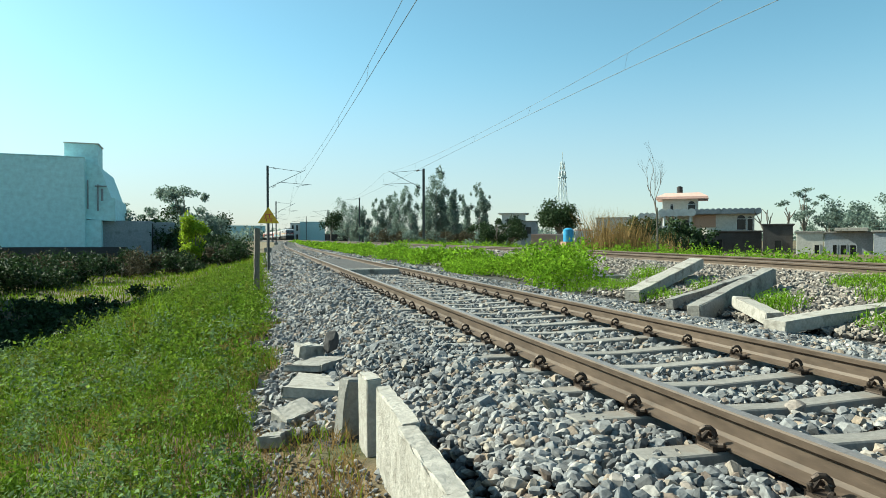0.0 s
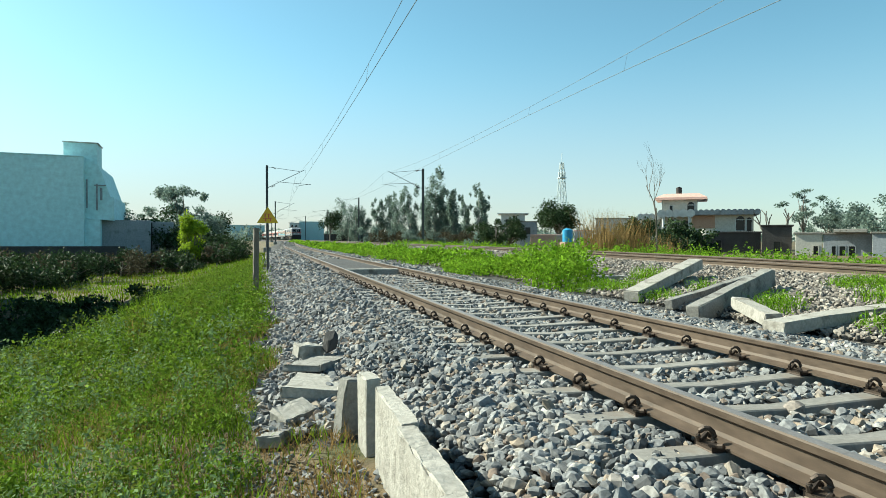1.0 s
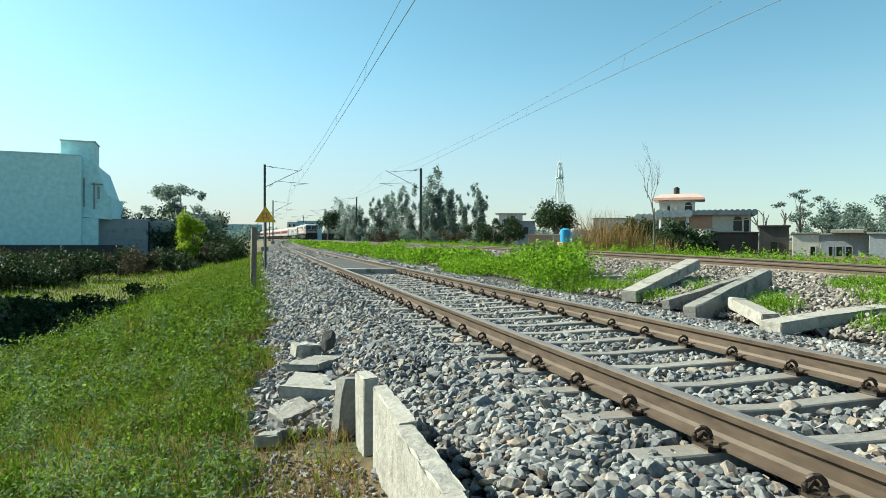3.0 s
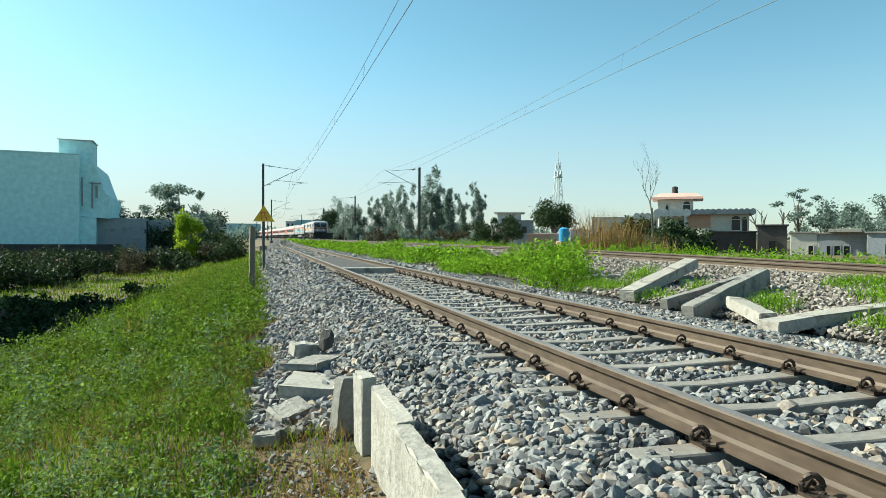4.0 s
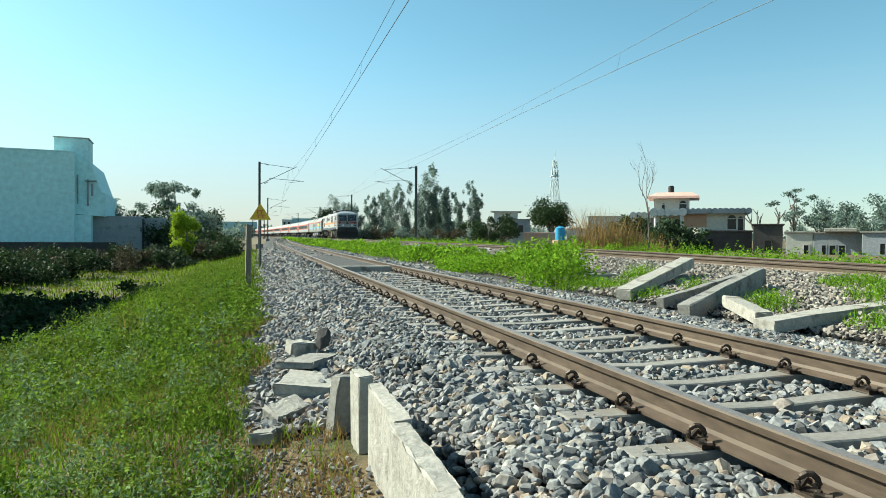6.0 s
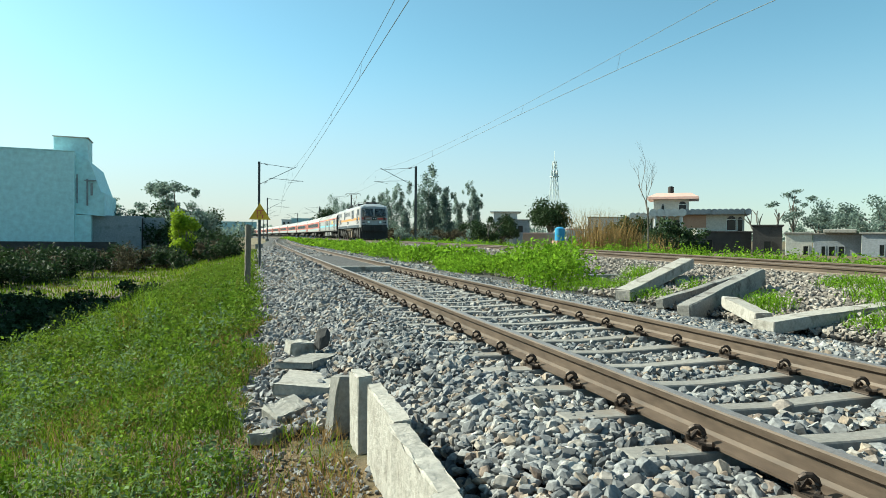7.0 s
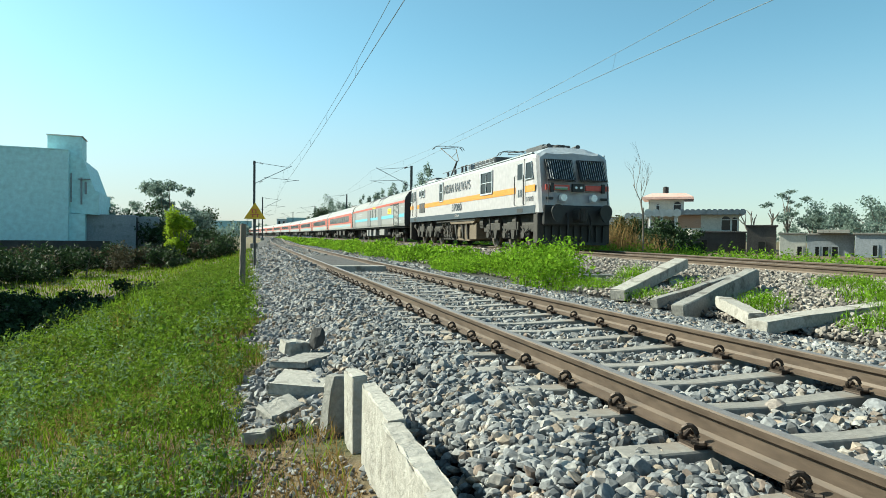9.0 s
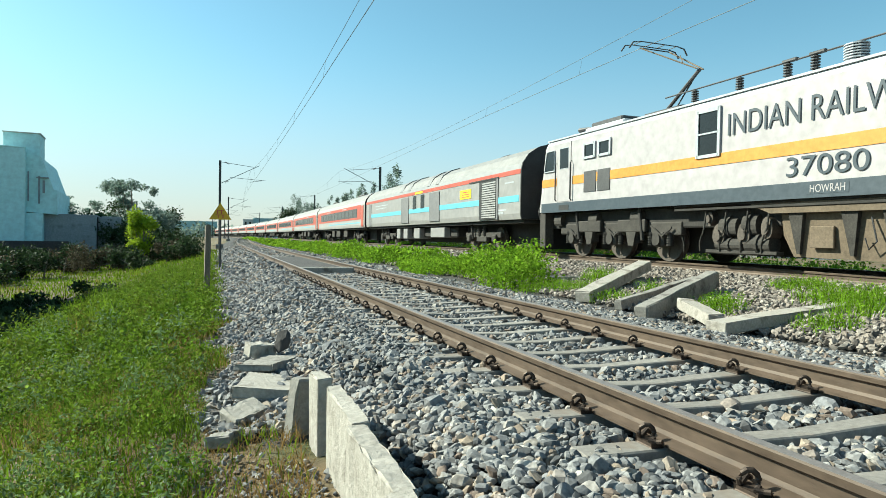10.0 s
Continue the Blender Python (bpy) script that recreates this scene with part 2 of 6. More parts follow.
M_TAN = mat("dusty_tan_case", (0.090, 0.068, 0.045), (0.158, 0.120, 0.083), 2, 0.85, bump=0.1)
M_WHEEL = mat("wheel_steel", (0.06, 0.05, 0.043), (0.12, 0.10, 0.085), 3, 0.6, metal=0.4, bump=0.1)
M_CGREY = mat("coach_grey_paint", (0.231, 0.225, 0.221), (0.258, 0.252, 0.245), 0.35, 0.45, bump=0.02, spec=0.5, third=(0.345, 0.325, 0.31), tscale=0.5, tcut=0.66)
M_CRED = mat("coach_red_paint", (0.361, 0.061, 0.040), (0.411, 0.087, 0.054), 0.7, 0.45, bump=0.02, spec=0.5)
M_CPALE = mat("coach_pale_band", (0.294, 0.289, 0.280), (0.336, 0.329, 0.318), 0.7, 0.45, bump=0.02, spec=0.5)
M_CBLUE = mat("coach_sky_blue_stripe", (0.116, 0.376, 0.477), (0.145, 0.419, 0.520), 0.7, 0.45, bump=0)
M_CROOF = mat("coach_roof_grey", (0.165, 0.165, 0.161), (0.225, 0.221, 0.214), 0.8, 0.65, bump=0.05, bscale=10, third=(0.17, 0.165, 0.16), tscale=1.0, tcut=0.6)
M_SHUTTER = mat("shutter_grey", (0.13, 0.13, 0.135), (0.18, 0.175, 0.175), 1.0, 0.55, bump=0.05)
M_RUBBER = mat("black_rubber", (0.02, 0.02, 0.021), (0.035, 0.035, 0.036), 3, 0.7, bump=0.1)
M_LAMP = mat("headlamp_glass", (0.75, 0.78, 0.8), (0.85, 0.87, 0.88), 3, 0.15, bump=0)
M_GREEN = mat("green_paint", (0.04, 0.22, 0.10), (0.05, 0.26, 0.12), 3, 0.5, bump=0)
M_YELLOW = mat("yellow_plate", (0.75, 0.52, 0.02), (0.8, 0.58, 0.03), 3, 0.5, bump=0)

# ---- mesh helpers ----


def part(name, bm, material, parent=None, label="", smooth=False):
    me = bpy.data.meshes.new(name)
    bm.to_mesh(me)
    bm.free()
    me.materials.append(material)
    if smooth:
        for p in me.polygons:
            p.use_smooth = True
    ob = new(name, me)
    if parent is not None:
        ob.parent = parent
    if label:
        ob["label"] = label
    return ob


def thing(name, label, category, m=None, group="", kind=""):
    ob = new(name)
    ob.empty_display_size = 0.2
    if m is not None:
        ob.matrix_basis = m
    return tagged(ob, label, category, group, kind)


def box(bm, x0, x1, y0, y1, z0, z1, bevel=0.0, m=None, seg=1):
    q = bmesh.ops.create_cube(bm, size=1.0)
    vs = q["verts"]
    for v in vs:
        v.co = Vector(((x0 + x1) / 2 + v.co.x * (x1 - x0), (y0 + y1) / 2 + v.co.y * (y1 - y0), (z0 + z1) / 2 + v.co.z * (z1 - z0)))
    if m is not None:
        bmesh.ops.transform(bm, matrix=m, verts=vs)
    if bevel:
        es = list({e for v in vs for e in v.link_edges})
        bmesh.ops.bevel(bm, geom=es, offset=bevel, segments=seg, affect="EDGES", profile=0.5)
    return bm


def rbox(x0, x1, y0, y1, z0, z1, bevel=0.0, m=None, seg=1):
    return box(bmesh.new(), x0, x1, y0, y1, z0, z1, bevel, m, seg)


def tube(bm, pts, r, n=8, r2=None, cap=True):
    pts = [Vector(p) for p in pts]
    rings = []
    for i, p in enumerate(pts):
        d = (pts[min(i + 1, len(pts) - 1)] - pts[max(i - 1, 0)]).normalized()
        up = Vector((0, 0, 1)) if abs(d.z) < 0.9 else Vector((1, 0, 0))
        a = d.cross(up).normalized()
        b = a.cross(d)
        rad = r if r2 is None else r + (r2 - r) * i / max(1, len(pts) - 1)
        rings.append([bm.verts.new(p + (a * math.cos(2 * math.pi * k / n) + b * math.sin(2 * math.pi * k / n)) * rad) for k in range(n)])
    for i in range(len(rings) - 1):
        for k in range(n):
            bm.faces.new((rings[i][k], rings[i][(k + 1) % n], rings[i + 1][(k + 1) % n], rings[i + 1][k]))
    if cap:
        bm.faces.new(rings[0][::-1])
        bm.faces.new(rings[-1])
    return bm


def disc(bm, c, axis, r, depth, n=16):
    a = Vector(axis).normalized()
    return tube(bm, [Vector(c) - a * depth / 2, Vector(c) + a * depth / 2], r, n)


def np_mesh(name, verts, tris, material):
    me = bpy.data.meshes.new(name)
    verts, tris = np.asarray(verts, np.float32), np.asarray(tris, np.int32)
    me.vertices.add(len(verts))
    me.vertices.foreach_set("co", verts.ravel())
    me.loops.add(tris.size)
    me.loops.foreach_set("vertex_index", tris.ravel())
    me.polygons.add(len(tris))
    me.polygons.foreach_set("loop_start", np.arange(0, tris.size, 3, dtype=np.int32))
    me.polygons.foreach_set("loop_total", np.full(len(tris), 3, np.int32))
    me.polygons.foreach_set("use_smooth", np.zeros(len(tris), bool))
    me.update(calc_edges=True)
    me.validate()
    me.materials.append(material)
    return new(name, me)


rng = np.random.default_rng(5)


def ico(sub):
    bm = bmesh.new()
    bmesh.ops.create_icosphere(bm, subdivisions=sub, radius=1.0)
    v = np.array([p.co[:] for p in bm.verts])
    f = np.array([[q.index for q in p.verts] for p in bm.faces])
    bm.free()
    return v, f


def rand_rot(n):
    q = rng.normal(size=(n, 4))
    q /= np.linalg.norm(q, axis=1)[:, None]
    w, x, y, z = q.T
    return np.stack([np.stack([1 - 2 * (y * y + z * z), 2 * (x * y - z * w), 2 * (x * z + y * w)], 1),
                     np.stack([2 * (x * y + z * w), 1 - 2 * (x * x + z * z), 2 * (y * z - x * w)], 1),
                     np.stack([2 * (x * z - y * w), 2 * (y * z + x * w), 1 - 2 * (x * x + y * y)], 1)], 1)


def rock_kind(n):
    """One angular worn lump: the hull of a few scattered points, flatter than long."""
    d = rng.normal(size=(n, 3))
    d /= np.linalg.norm(d, axis=1)[:, None]
    d /= (np.abs(d) ** 2.4).sum(axis=1)[:, None] ** (1 / 2.4)
    p = d * rng.uniform(0.86, 1.0, size=(n, 1)) * np.array([1.25, 0.95, 0.70]) * rng.uniform(0.85, 1.15, 3)
    bm = bmesh.new()
    for q in p:
        bm.verts.new(q)
    h = bmesh.ops.convex_hull(bm, input=bm.verts[:])
    dead = [g for g in h["geom_interior"] if isinstance(g, bmesh.types.BMVert)]
    bmesh.ops.delete(bm, geom=dead, context="VERTS")
    bmesh.ops.triangulate(bm, faces=bm.faces[:])
    bm.verts.index_update()
    v = np.array([q.co[:] for q in bm.verts])
    f = np.array([[q.index for q in t.verts] for t in bm.faces])
    bm.free()
    return v, f


def lying(n, tilt=0.55):
    """Turns of lumps that mostly lie on a flat side."""
    a, b, c = rng.uniform(0, 2 * math.pi, n), rng.normal(0, tilt, n), rng.normal(0, tilt, n)
    z, o = np.zeros(n), np.ones(n)
    rz = np.stack([np.stack([np.cos(a), -np.sin(a), z], 1), np.stack([np.sin(a), np.cos(a), z], 1), np.stack([z, z, o], 1)], 1)
    rx = np.stack([np.stack([o, z, z], 1), np.stack([z, np.cos(b), -np.sin(b)], 1), np.stack([z, np.sin(b), np.cos(b)], 1)], 1)
    ry = np.stack([np.stack([np.cos(c), z, np.sin(c)], 1), np.stack([z, o, z], 1), np.stack([-np.sin(c), z, np.cos(c)], 1)], 1)
    return rx @ ry @ rz


def rocks(pts, size, sub=1):
    """Vertices and triangles of one angular stone at each point."""
    kinds = [rock_kind(24 if sub > 1 else 13) for _ in range(40)]
    which = rng.integers(0, len(kinds), len(pts))
    out = []
    for k, (v, f) in enumerate(kinds):
        c = pts[which == k]
        n = len(c)
        if not n:
            continue
        w = v[None] * (size * rng.uniform(0.55, 1.4, n))[:, None, None] * rng.uniform(0.8, 1.2, size=(n, 1, 3))
        w = np.einsum("nij,nkj->nki", lying(n), w) + c[:, None, :]
        t = f[None] + (np.arange(n) * len(v))[:, None, None]
        out.append((w.reshape(-1, 3), t.reshape(-1, 3)))
    return joined(*out)


def blades(pts, h, w, lean=0.5):
    n = len(pts)
    a = rng.uniform(0, 2 * math.pi, n)
    b = rng.uniform(0, 2 * math.pi, n)
    hh = h * rng.uniform(0.45, 1.2, n)
    side = np.stack([np.cos(a), np.sin(a), 0 * a], 1) * (w * rng.uniform(0.6, 1.3, n))[:, None]
    tip = np.stack([np.cos(b), np.sin(b), 0 * b], 1) * (hh * lean * rng.uniform(0.1, 1.0, n))[:, None]
    up = np.stack([0 * a, 0 * a, hh], 1)
    v = np.stack([pts - side, pts + side, pts + side * 0.7 + up * 0.55 + tip * 0.3, pts - side * 0.7 + up * 0.55 + tip * 0.3, pts + up + tip], 1)
    f = np.array([[0, 1, 2], [0, 2, 3], [3, 2, 4]])
    return v.reshape(-1, 3), (f[None] + (np.arange(n) * 5)[:, None, None]).reshape(-1, 3)


def leaves(pts, size, flat=0.5, ratio=0.5):
    """A small folded leaf at each point, turned at random; flat: how far it lies level."""
    n = len(pts)
    R = rand_rot(n)
    z = R[:, :, 2] * (1 - flat) + np.array([0, 0, 1.0]) * flat
    z /= np.linalg.norm(z, axis=1)[:, None]
    x = np.cross(R[:, :, 0], z)
    x /= np.linalg.norm(x, axis=1)[:, None] + 1e-9
    y = np.cross(z, x)
    s = (size * rng.uniform(0.5, 1.3, n))[:, None]
    v = np.stack([pts - x * s, pts + y * s * ratio + z * s * 0.15, pts + x * s, pts - y * s * ratio + z * s * 0.15], 1)
    f = np.array([[0, 1, 2], [0, 2, 3]])
    return v.reshape(-1, 3), (f[None] + (np.arange(n) * 4)[:, None, None]).reshape(-1, 3)


def joined(*vt):
    vs, ts, o = [], [], 0
    for v, t in vt:
        vs.append(v)
        ts.append(t + o)
        o += len(v)
    return np.concatenate(vs), np.concatenate(ts)


def scatter(x0, x1, y0, y1, step, jitter=0.5):
    gx, gy = np.meshgrid(np.arange(x0, x1, step), np.arange(y0, y1, step))
    p = np.stack([gx.ravel(), gy.ravel()], 1)
    return p + rng.uniform(-jitter, jitter, p.shape) * step


# ---- the lines of the two tracks in plan ----
PY = np.arange(-80.0, 700.0, 1.0)


def line_two():
    # curvature of the line along its length, then summed twice
    ky = np.array([-80, -42, -10.6, 16, 42, 74, 117, 159, 212, 276, 350, 700.0])
    kk = np.array([0, 0, 3.36e-4, 7.43e-4, 2.06e-4, -1.35e-4, -5.86e-4, -6.59e-4, -3.69e-4, -1.56e-4, -5.6e-4, -5.9e-4])
    k = np.interp(PY, ky, kk)
    slope = np.cumsum(k)
    slope = slope - np.interp(0, PY, slope) - 0.0125
    x = np.cumsum(slope)
    return x - np.interp(0, PY, x) + 11.68


X2 = line_two()
Z2 = np.interp(PY, [-80, 6, 12, 18, 26, 60, 200, 700], [0.42, 0.44, 0.49, 0.54, 0.58, 0.64, 0.90, 0.95])
X1 = np.interp(PY, [-80, 700], [2.97, 2.97])
blend = np.clip((PY - 60) / 140, 0, 1)
blend = blend * blend * (3 - 2 * blend)
X1 = X1 * (1 - blend) + (X2 - 5.4) * blend
Z1 = np.interp(PY, [-80, 30, 70, 200, 700], [0.17, 0.17, 0.25, 0.88, 0.93])


def c1(y):
    return np.interp(y, PY, X1)


def c2(y):
    return np.interp(y, PY, X2)


def z1(y):
    return np.interp(y, PY, Z1)


def z2(y):
    return np.interp(y, PY, Z2)


S2 = np.concatenate([[0], np.cumsum(np.hypot(np.diff(X2), np.diff(PY)))])
S2 = S2 - np.interp(0, PY, S2)


def on_two(s):
    y = float(np.interp(s, S2, PY))
    return Vector((float(c2(y)), y, float(z2(y))))


# ---- ground ----


def ground(x, y):
    x, y = np.asarray(x, float), np.asarray(y, float)
    u = x - (c1(y) - 2.97)
    lift1 = z1(y) - 0.17
    lift2 = z2(y) - 0.50
    left = np.interp(u, [-400, -60, -30, -9, -5.5, -3.0, -1.6, -0.7, 0.2, 1.0], [-0.8, -1.2, -1.55, -1.75, -1.5, -0.95, -0.60, -0.40, -0.36, -0.22])
    # a ditch along the foot of the bank
    left = left - 0.95 * np.clip((-u - 3.0) / 1.6, 0, 1) * np.clip((y - 13.0) / 2.5, 0, 1) * np.clip((27.0 - y) / 3.0, 0, 1)
    e = c2(y) - (c1(y) - 2.97)
    w = np.clip((u - 4.7) / np.maximum(e - 3.2 - 4.7, 0.3), 0, 1)
    mid = -0.22 + w * 0.10
    v = u - e
    right = np.interp(v, [-3.2, 0, 3.0, 5.0, 9.0, 25, 60, 500], [0.0, 0.1, 0.1, -0.15, -0.45, -0.5, -0.3, 0.2]) + lift2
    z = np.where(u < 1.0, left + lift1, np.where(v < -3.2, mid + lift1 * (1 - w) + (lift2) * w, right))
    far = np.clip((y - 120) / 200, 0, 1)
    z = z * (1 - far * 0.5) + far * 0.15
    hump = 0.05 * np.sin(x * 1.3 + 0.7 * np.sin(y * 0.9)) * np.sin(y * 1.1 + x * 0.4) + 0.03 * np.sin(x * 3.1 + y * 2.3)
    return z + hump * np.clip((-u - 0.4) / 1.5, 0, 1)


def make_ground():
    xs = np.concatenate([np.linspace(-900, -60, 22)[:-1], np.linspace(-60, -12, 40)[:-1], np.arange(-12, 16, 0.25), np.linspace(16, 70, 50), np.linspace(80, 1200, 24)])
    ys = np.concatenate([np.linspace(-120, -2, 16)[:-1], np.arange(-2, 24, 0.3), np.linspace(24, 100, 80), np.linspace(105, 500, 50), np.linspace(550, 3000, 12)])
    gx, gy = np.meshgrid(xs, ys)
    gz = ground(gx, gy)
    v = np.stack([gx.ravel(), gy.ravel(), gz.ravel()], 1)
    nx, ny = len(xs), len(ys)
    i = (np.arange(ny - 1)[:, None] * nx + np.arange(nx - 1)[None]).ravel()
    t = np.concatenate([np.stack([i, i + 1, i + nx + 1], 1), np.stack([i, i + nx + 1, i + nx], 1)])
    g = np_mesh("ground", v, t, M_SOIL)
    for p in g.data.polygons:
        p.use_smooth = True
    tagged(g, "uneven grassy soil sloping from the embankment to fields", "ground", kind="structure")


make_ground()

# ballast cross-sections, from the line's centre
B1U = [-3.05, -2.35, -1.75, -1.1, -0.7, 1.05, 1.75, 2.4, 3.6]
B1Z = [-0.38, -0.24, -0.045, -0.05, -0.075, -0.075, -0.04, -0.10, -0.24]
B2U = [-5.6, -4.4, -1.9, -1.4, 1.4, 2.0, 3.4]
B2Z = [-0.62, -0.44, -0.21, -0.19, -0.19, -0.21, -0.5]


def top1(u, y):
    pit = 0.24 * np.clip((-1.98 - u) / 0.22, 0, 1) * np.clip((3.75 - y) / 0.3, 0, 1)
    return np.interp(u, B1U, B1Z) + z1(y) - 0.17 - pit


def top2(u, y):
    return np.interp(u, B2U, B2Z) + z2(y)


def make_bed(name, cx, top, us, y0, y1, step, label):
    ys = np.arange(y0, y1, step)
    uu = np.linspace(us[0], us[-1], 40)
    gu, gy = np.meshgrid(uu, ys)
    # set 3 cm low so the dark gaps between stones look deeper
    v = np.stack([(gu + cx(gy)).ravel(), gy.ravel(), (top(gu, gy) - 0.03 + 0.012 * np.sin(gu * 17 + gy * 11)).ravel()], 1)
    nx, ny = len(uu), len(ys)
    i = (np.arange(ny - 1)[:, None] * nx + np.arange(nx - 1)[None]).ravel()
    t = np.concatenate([np.stack([i, i + 1, i + nx + 1], 1), np.stack([i, i + nx + 1, i + nx], 1)])
    return tagged(np_mesh(name, v, t, M_GAPDARK), label, "ballast", kind="structure")


make_bed("ballast_bed", c1, top1, B1U, -12, 420, 0.5, "near-black bed under the near track, dark as shade between stones")
make_bed("ballast_bed", c2, top2, B2U, -30, 420, 0.5, "near-black bed under the far track, dark as shade between stones")

# ---- tracks ----
RAIL = [(-0.075, 0), (0.075, 0), (0.075, 0.012), (0.018, 0.03), (0.010, 0.05), (0.010, 0.112), (0.034, 0.128), (0.036, 0.158), (0.028, 0.167), (0.017, 0.17),
        (0.004, 0.17), (-0.028, 0.166), (-0.036, 0.158), (-0.034, 0.128), (-0.010, 0.112), (-0.010, 0.05), (-0.018, 0.03), (-0.075, 0.012)]


FOOT = [q for q in RAIL if q[1] <= 0.112]
HEAD = [q for q in RAIL if q[1] >= 0.112]


def rail(cx, cz, off, y0, y1, topmat, label):
    root = thing("rail", label, "rail", group="rails of the tracks")
    ys = [y for y in PY if y0 <= y <= y1]
    for name, prof in (("web_and_foot", FOOT), ("head", HEAD)):
        bm = bmesh.new()
        rings = [[bm.verts.new((float(cx(y)) + off + px, y, float(cz(y)) - 0.17 + pz)) for px, pz in prof] for y in ys]
        n = len(prof)
        for a, b in zip(rings, rings[1:]):
            for k in range(n):
                bm.faces.new((a[k], b[k], b[(k + 1) % n], a[(k + 1) % n]))
        bm.faces.new(rings[0])
        bm.faces.new(rings[-1][::-1])
        bmesh.ops.recalc_face_normals(bm, faces=bm.faces)
        ob = part(name, bm, M_RUST, root)
        if name == "head":
            ob.data.materials.append(topmat)
            for p in ob.data.polygons:
                if p.normal.z > 0.9 and p.center.z > float(cz(p.center.y)) - 0.003:
                    p.material_index = 1
    return root


G = 0.8715
for o in (-G, G):
    rail(c1, z1, o, -10, 420, M_RAILTOP, "rust-brown steel rail with a polished running top on concrete sleepers")
    rail(c2, z2, o, -30, 460, M_RAILDULL, "rust-brown steel rail laid in brownish ballast")


def make_sleeper():
    bm = bmesh.new()
    # tapered concrete beam, lower in the middle
    secs = [(-1.375, 0.0, 0.26), (-0.55, -0.012, 0.25), (0, -0.03, 0.22), (0.55, -0.012, 0.25), (1.375, 0.0, 0.26)]
    rings = []
    for x, z, w in secs:
        t, b = w * 0.30, w * 0.5
        rings.append([bm.verts.new(q) for q in ((x, -t, z), (x, t, z), (x, b, z - 0.2), (x, -b, z - 0.2))])
    for a, b in zip(rings, rings[1:]):
        for k in range(4):
            bm.faces.new((a[k], a[(k + 1) % 4], b[(k + 1) % 4], b[k]))
    bm.faces.new(rings[0][::-1])
    bm.faces.new(rings[-1])
    bmesh.ops.recalc_face_normals(bm, faces=bm.faces)
    bmesh.ops.bevel(bm, geom=bm.edges[:], offset=0.008, segments=1, affect="EDGES")
    root = part("sleeper", bm, M_SLEEPER)
    tagged(root, "grey prestressed concrete sleeper half buried in stones", "sleeper", group="sleepers of the near track")
    # spring clip: a leg along the rail, one open coil, then the toe on the rail's foot
    coil = [math.radians(-60 - 38 * k) for k in range(11)]
    pts = [(-0.05, -0.07, 0.02), (-0.065, -0.05, 0.016)]
    pts += [(-0.074 - 0.03 * math.cos(a), -0.035 + 0.007 * k, 0.046 + 0.03 * math.sin(a)) for k, a in enumerate(coil)]
    pts += [(-0.035, 0.045, 0.04), (-0.012, 0.05, 0.026)]
    for side in (-1, 1):
        for inner in (-1, 1):
            bm = bmesh.new()
            s = side * inner
            tube(bm, [(side * G + s * (0.045 - p[0]), p[1] * 1.15, p[2] * 1.15 + 0.005) for p in pts], 0.0125, 7)
            part("rail_clip", bm, M_CLIP, root, "dark steel spring clip")
            bm = rbox(side * G + s * 0.075, side * G + s * 0.135, -0.06, 0.06, -0.004, 0.022, 0.005)
            part("liner", bm, M_CLIP, root)
    return root


sleeper = make_sleeper()
SLEEPER_Y = [1.25 + 0.62 * k for k in range(-14, 27)]
for k, y in enumerate(SLEEPER_Y):
    m = pose(float(c1(y)), y, float(z1(y)) - 0.17 - 0.004, 0, 0, rng.uniform(-0.6, 0.6))
    if k == 0:
        sleeper.matrix_basis = m
    else:
        copy_thing(sleeper, m)


def far_sleepers():
    bm = bmesh.new()
    for y in np.arange(31.0, 150, 0.6):
        box(bm, float(c1(y)) - 1.37, float(c1(y)) + 1.37, y - 0.12, y + 0.12, float(z1(y)) - 0.36, float(z1(y)) - 0.175)
    tagged(part("sleepers", bm, M_SLEEPER), "distant grey concrete sleepers under the near track", "sleepers", kind="stuff")
    bm = bmesh.new()
    for y in np.arange(3.0, 120, 0.65):
        box(bm, float(c2(y)) - 1.2, float(c2(y)) + 1.2, y - 0.12, y + 0.12, float(z2(y)) - 0.37, float(z2(y)) - 0.175)
    tagged(part("sleepers", bm, M_SLEEPER), "concrete sleepers mostly covered by stones on the far track", "sleepers", kind="stuff")


far_sleepers()


def crossing_deck():
    y0, y1 = 18.4, 30.5
    root = thing("crossing_deck", "dark worn asphalt deck of a crossing between the rails", "track crossing")
    cx = 2.97
    part("deck", rbox(cx - G + 0.1, cx + G - 0.1, y0, y1, -0.12, 0.055, 0.02), M_DARKWALL, root)
    part("end_beam", rbox(cx - G + 0.09, cx + G - 0.09, y0 - 0.36, y0 - 0.01, -0.1, 0.125, 0.02), M_CONCPALE, root, "pale concrete end beam")
    part("side_beam", rbox(cx - 1.45, cx - G - 0.1, y0 - 0.42, y0 - 0.2, -0.2, 0.02, 0.015), M_DARKSTEEL, root)


crossing_deck()


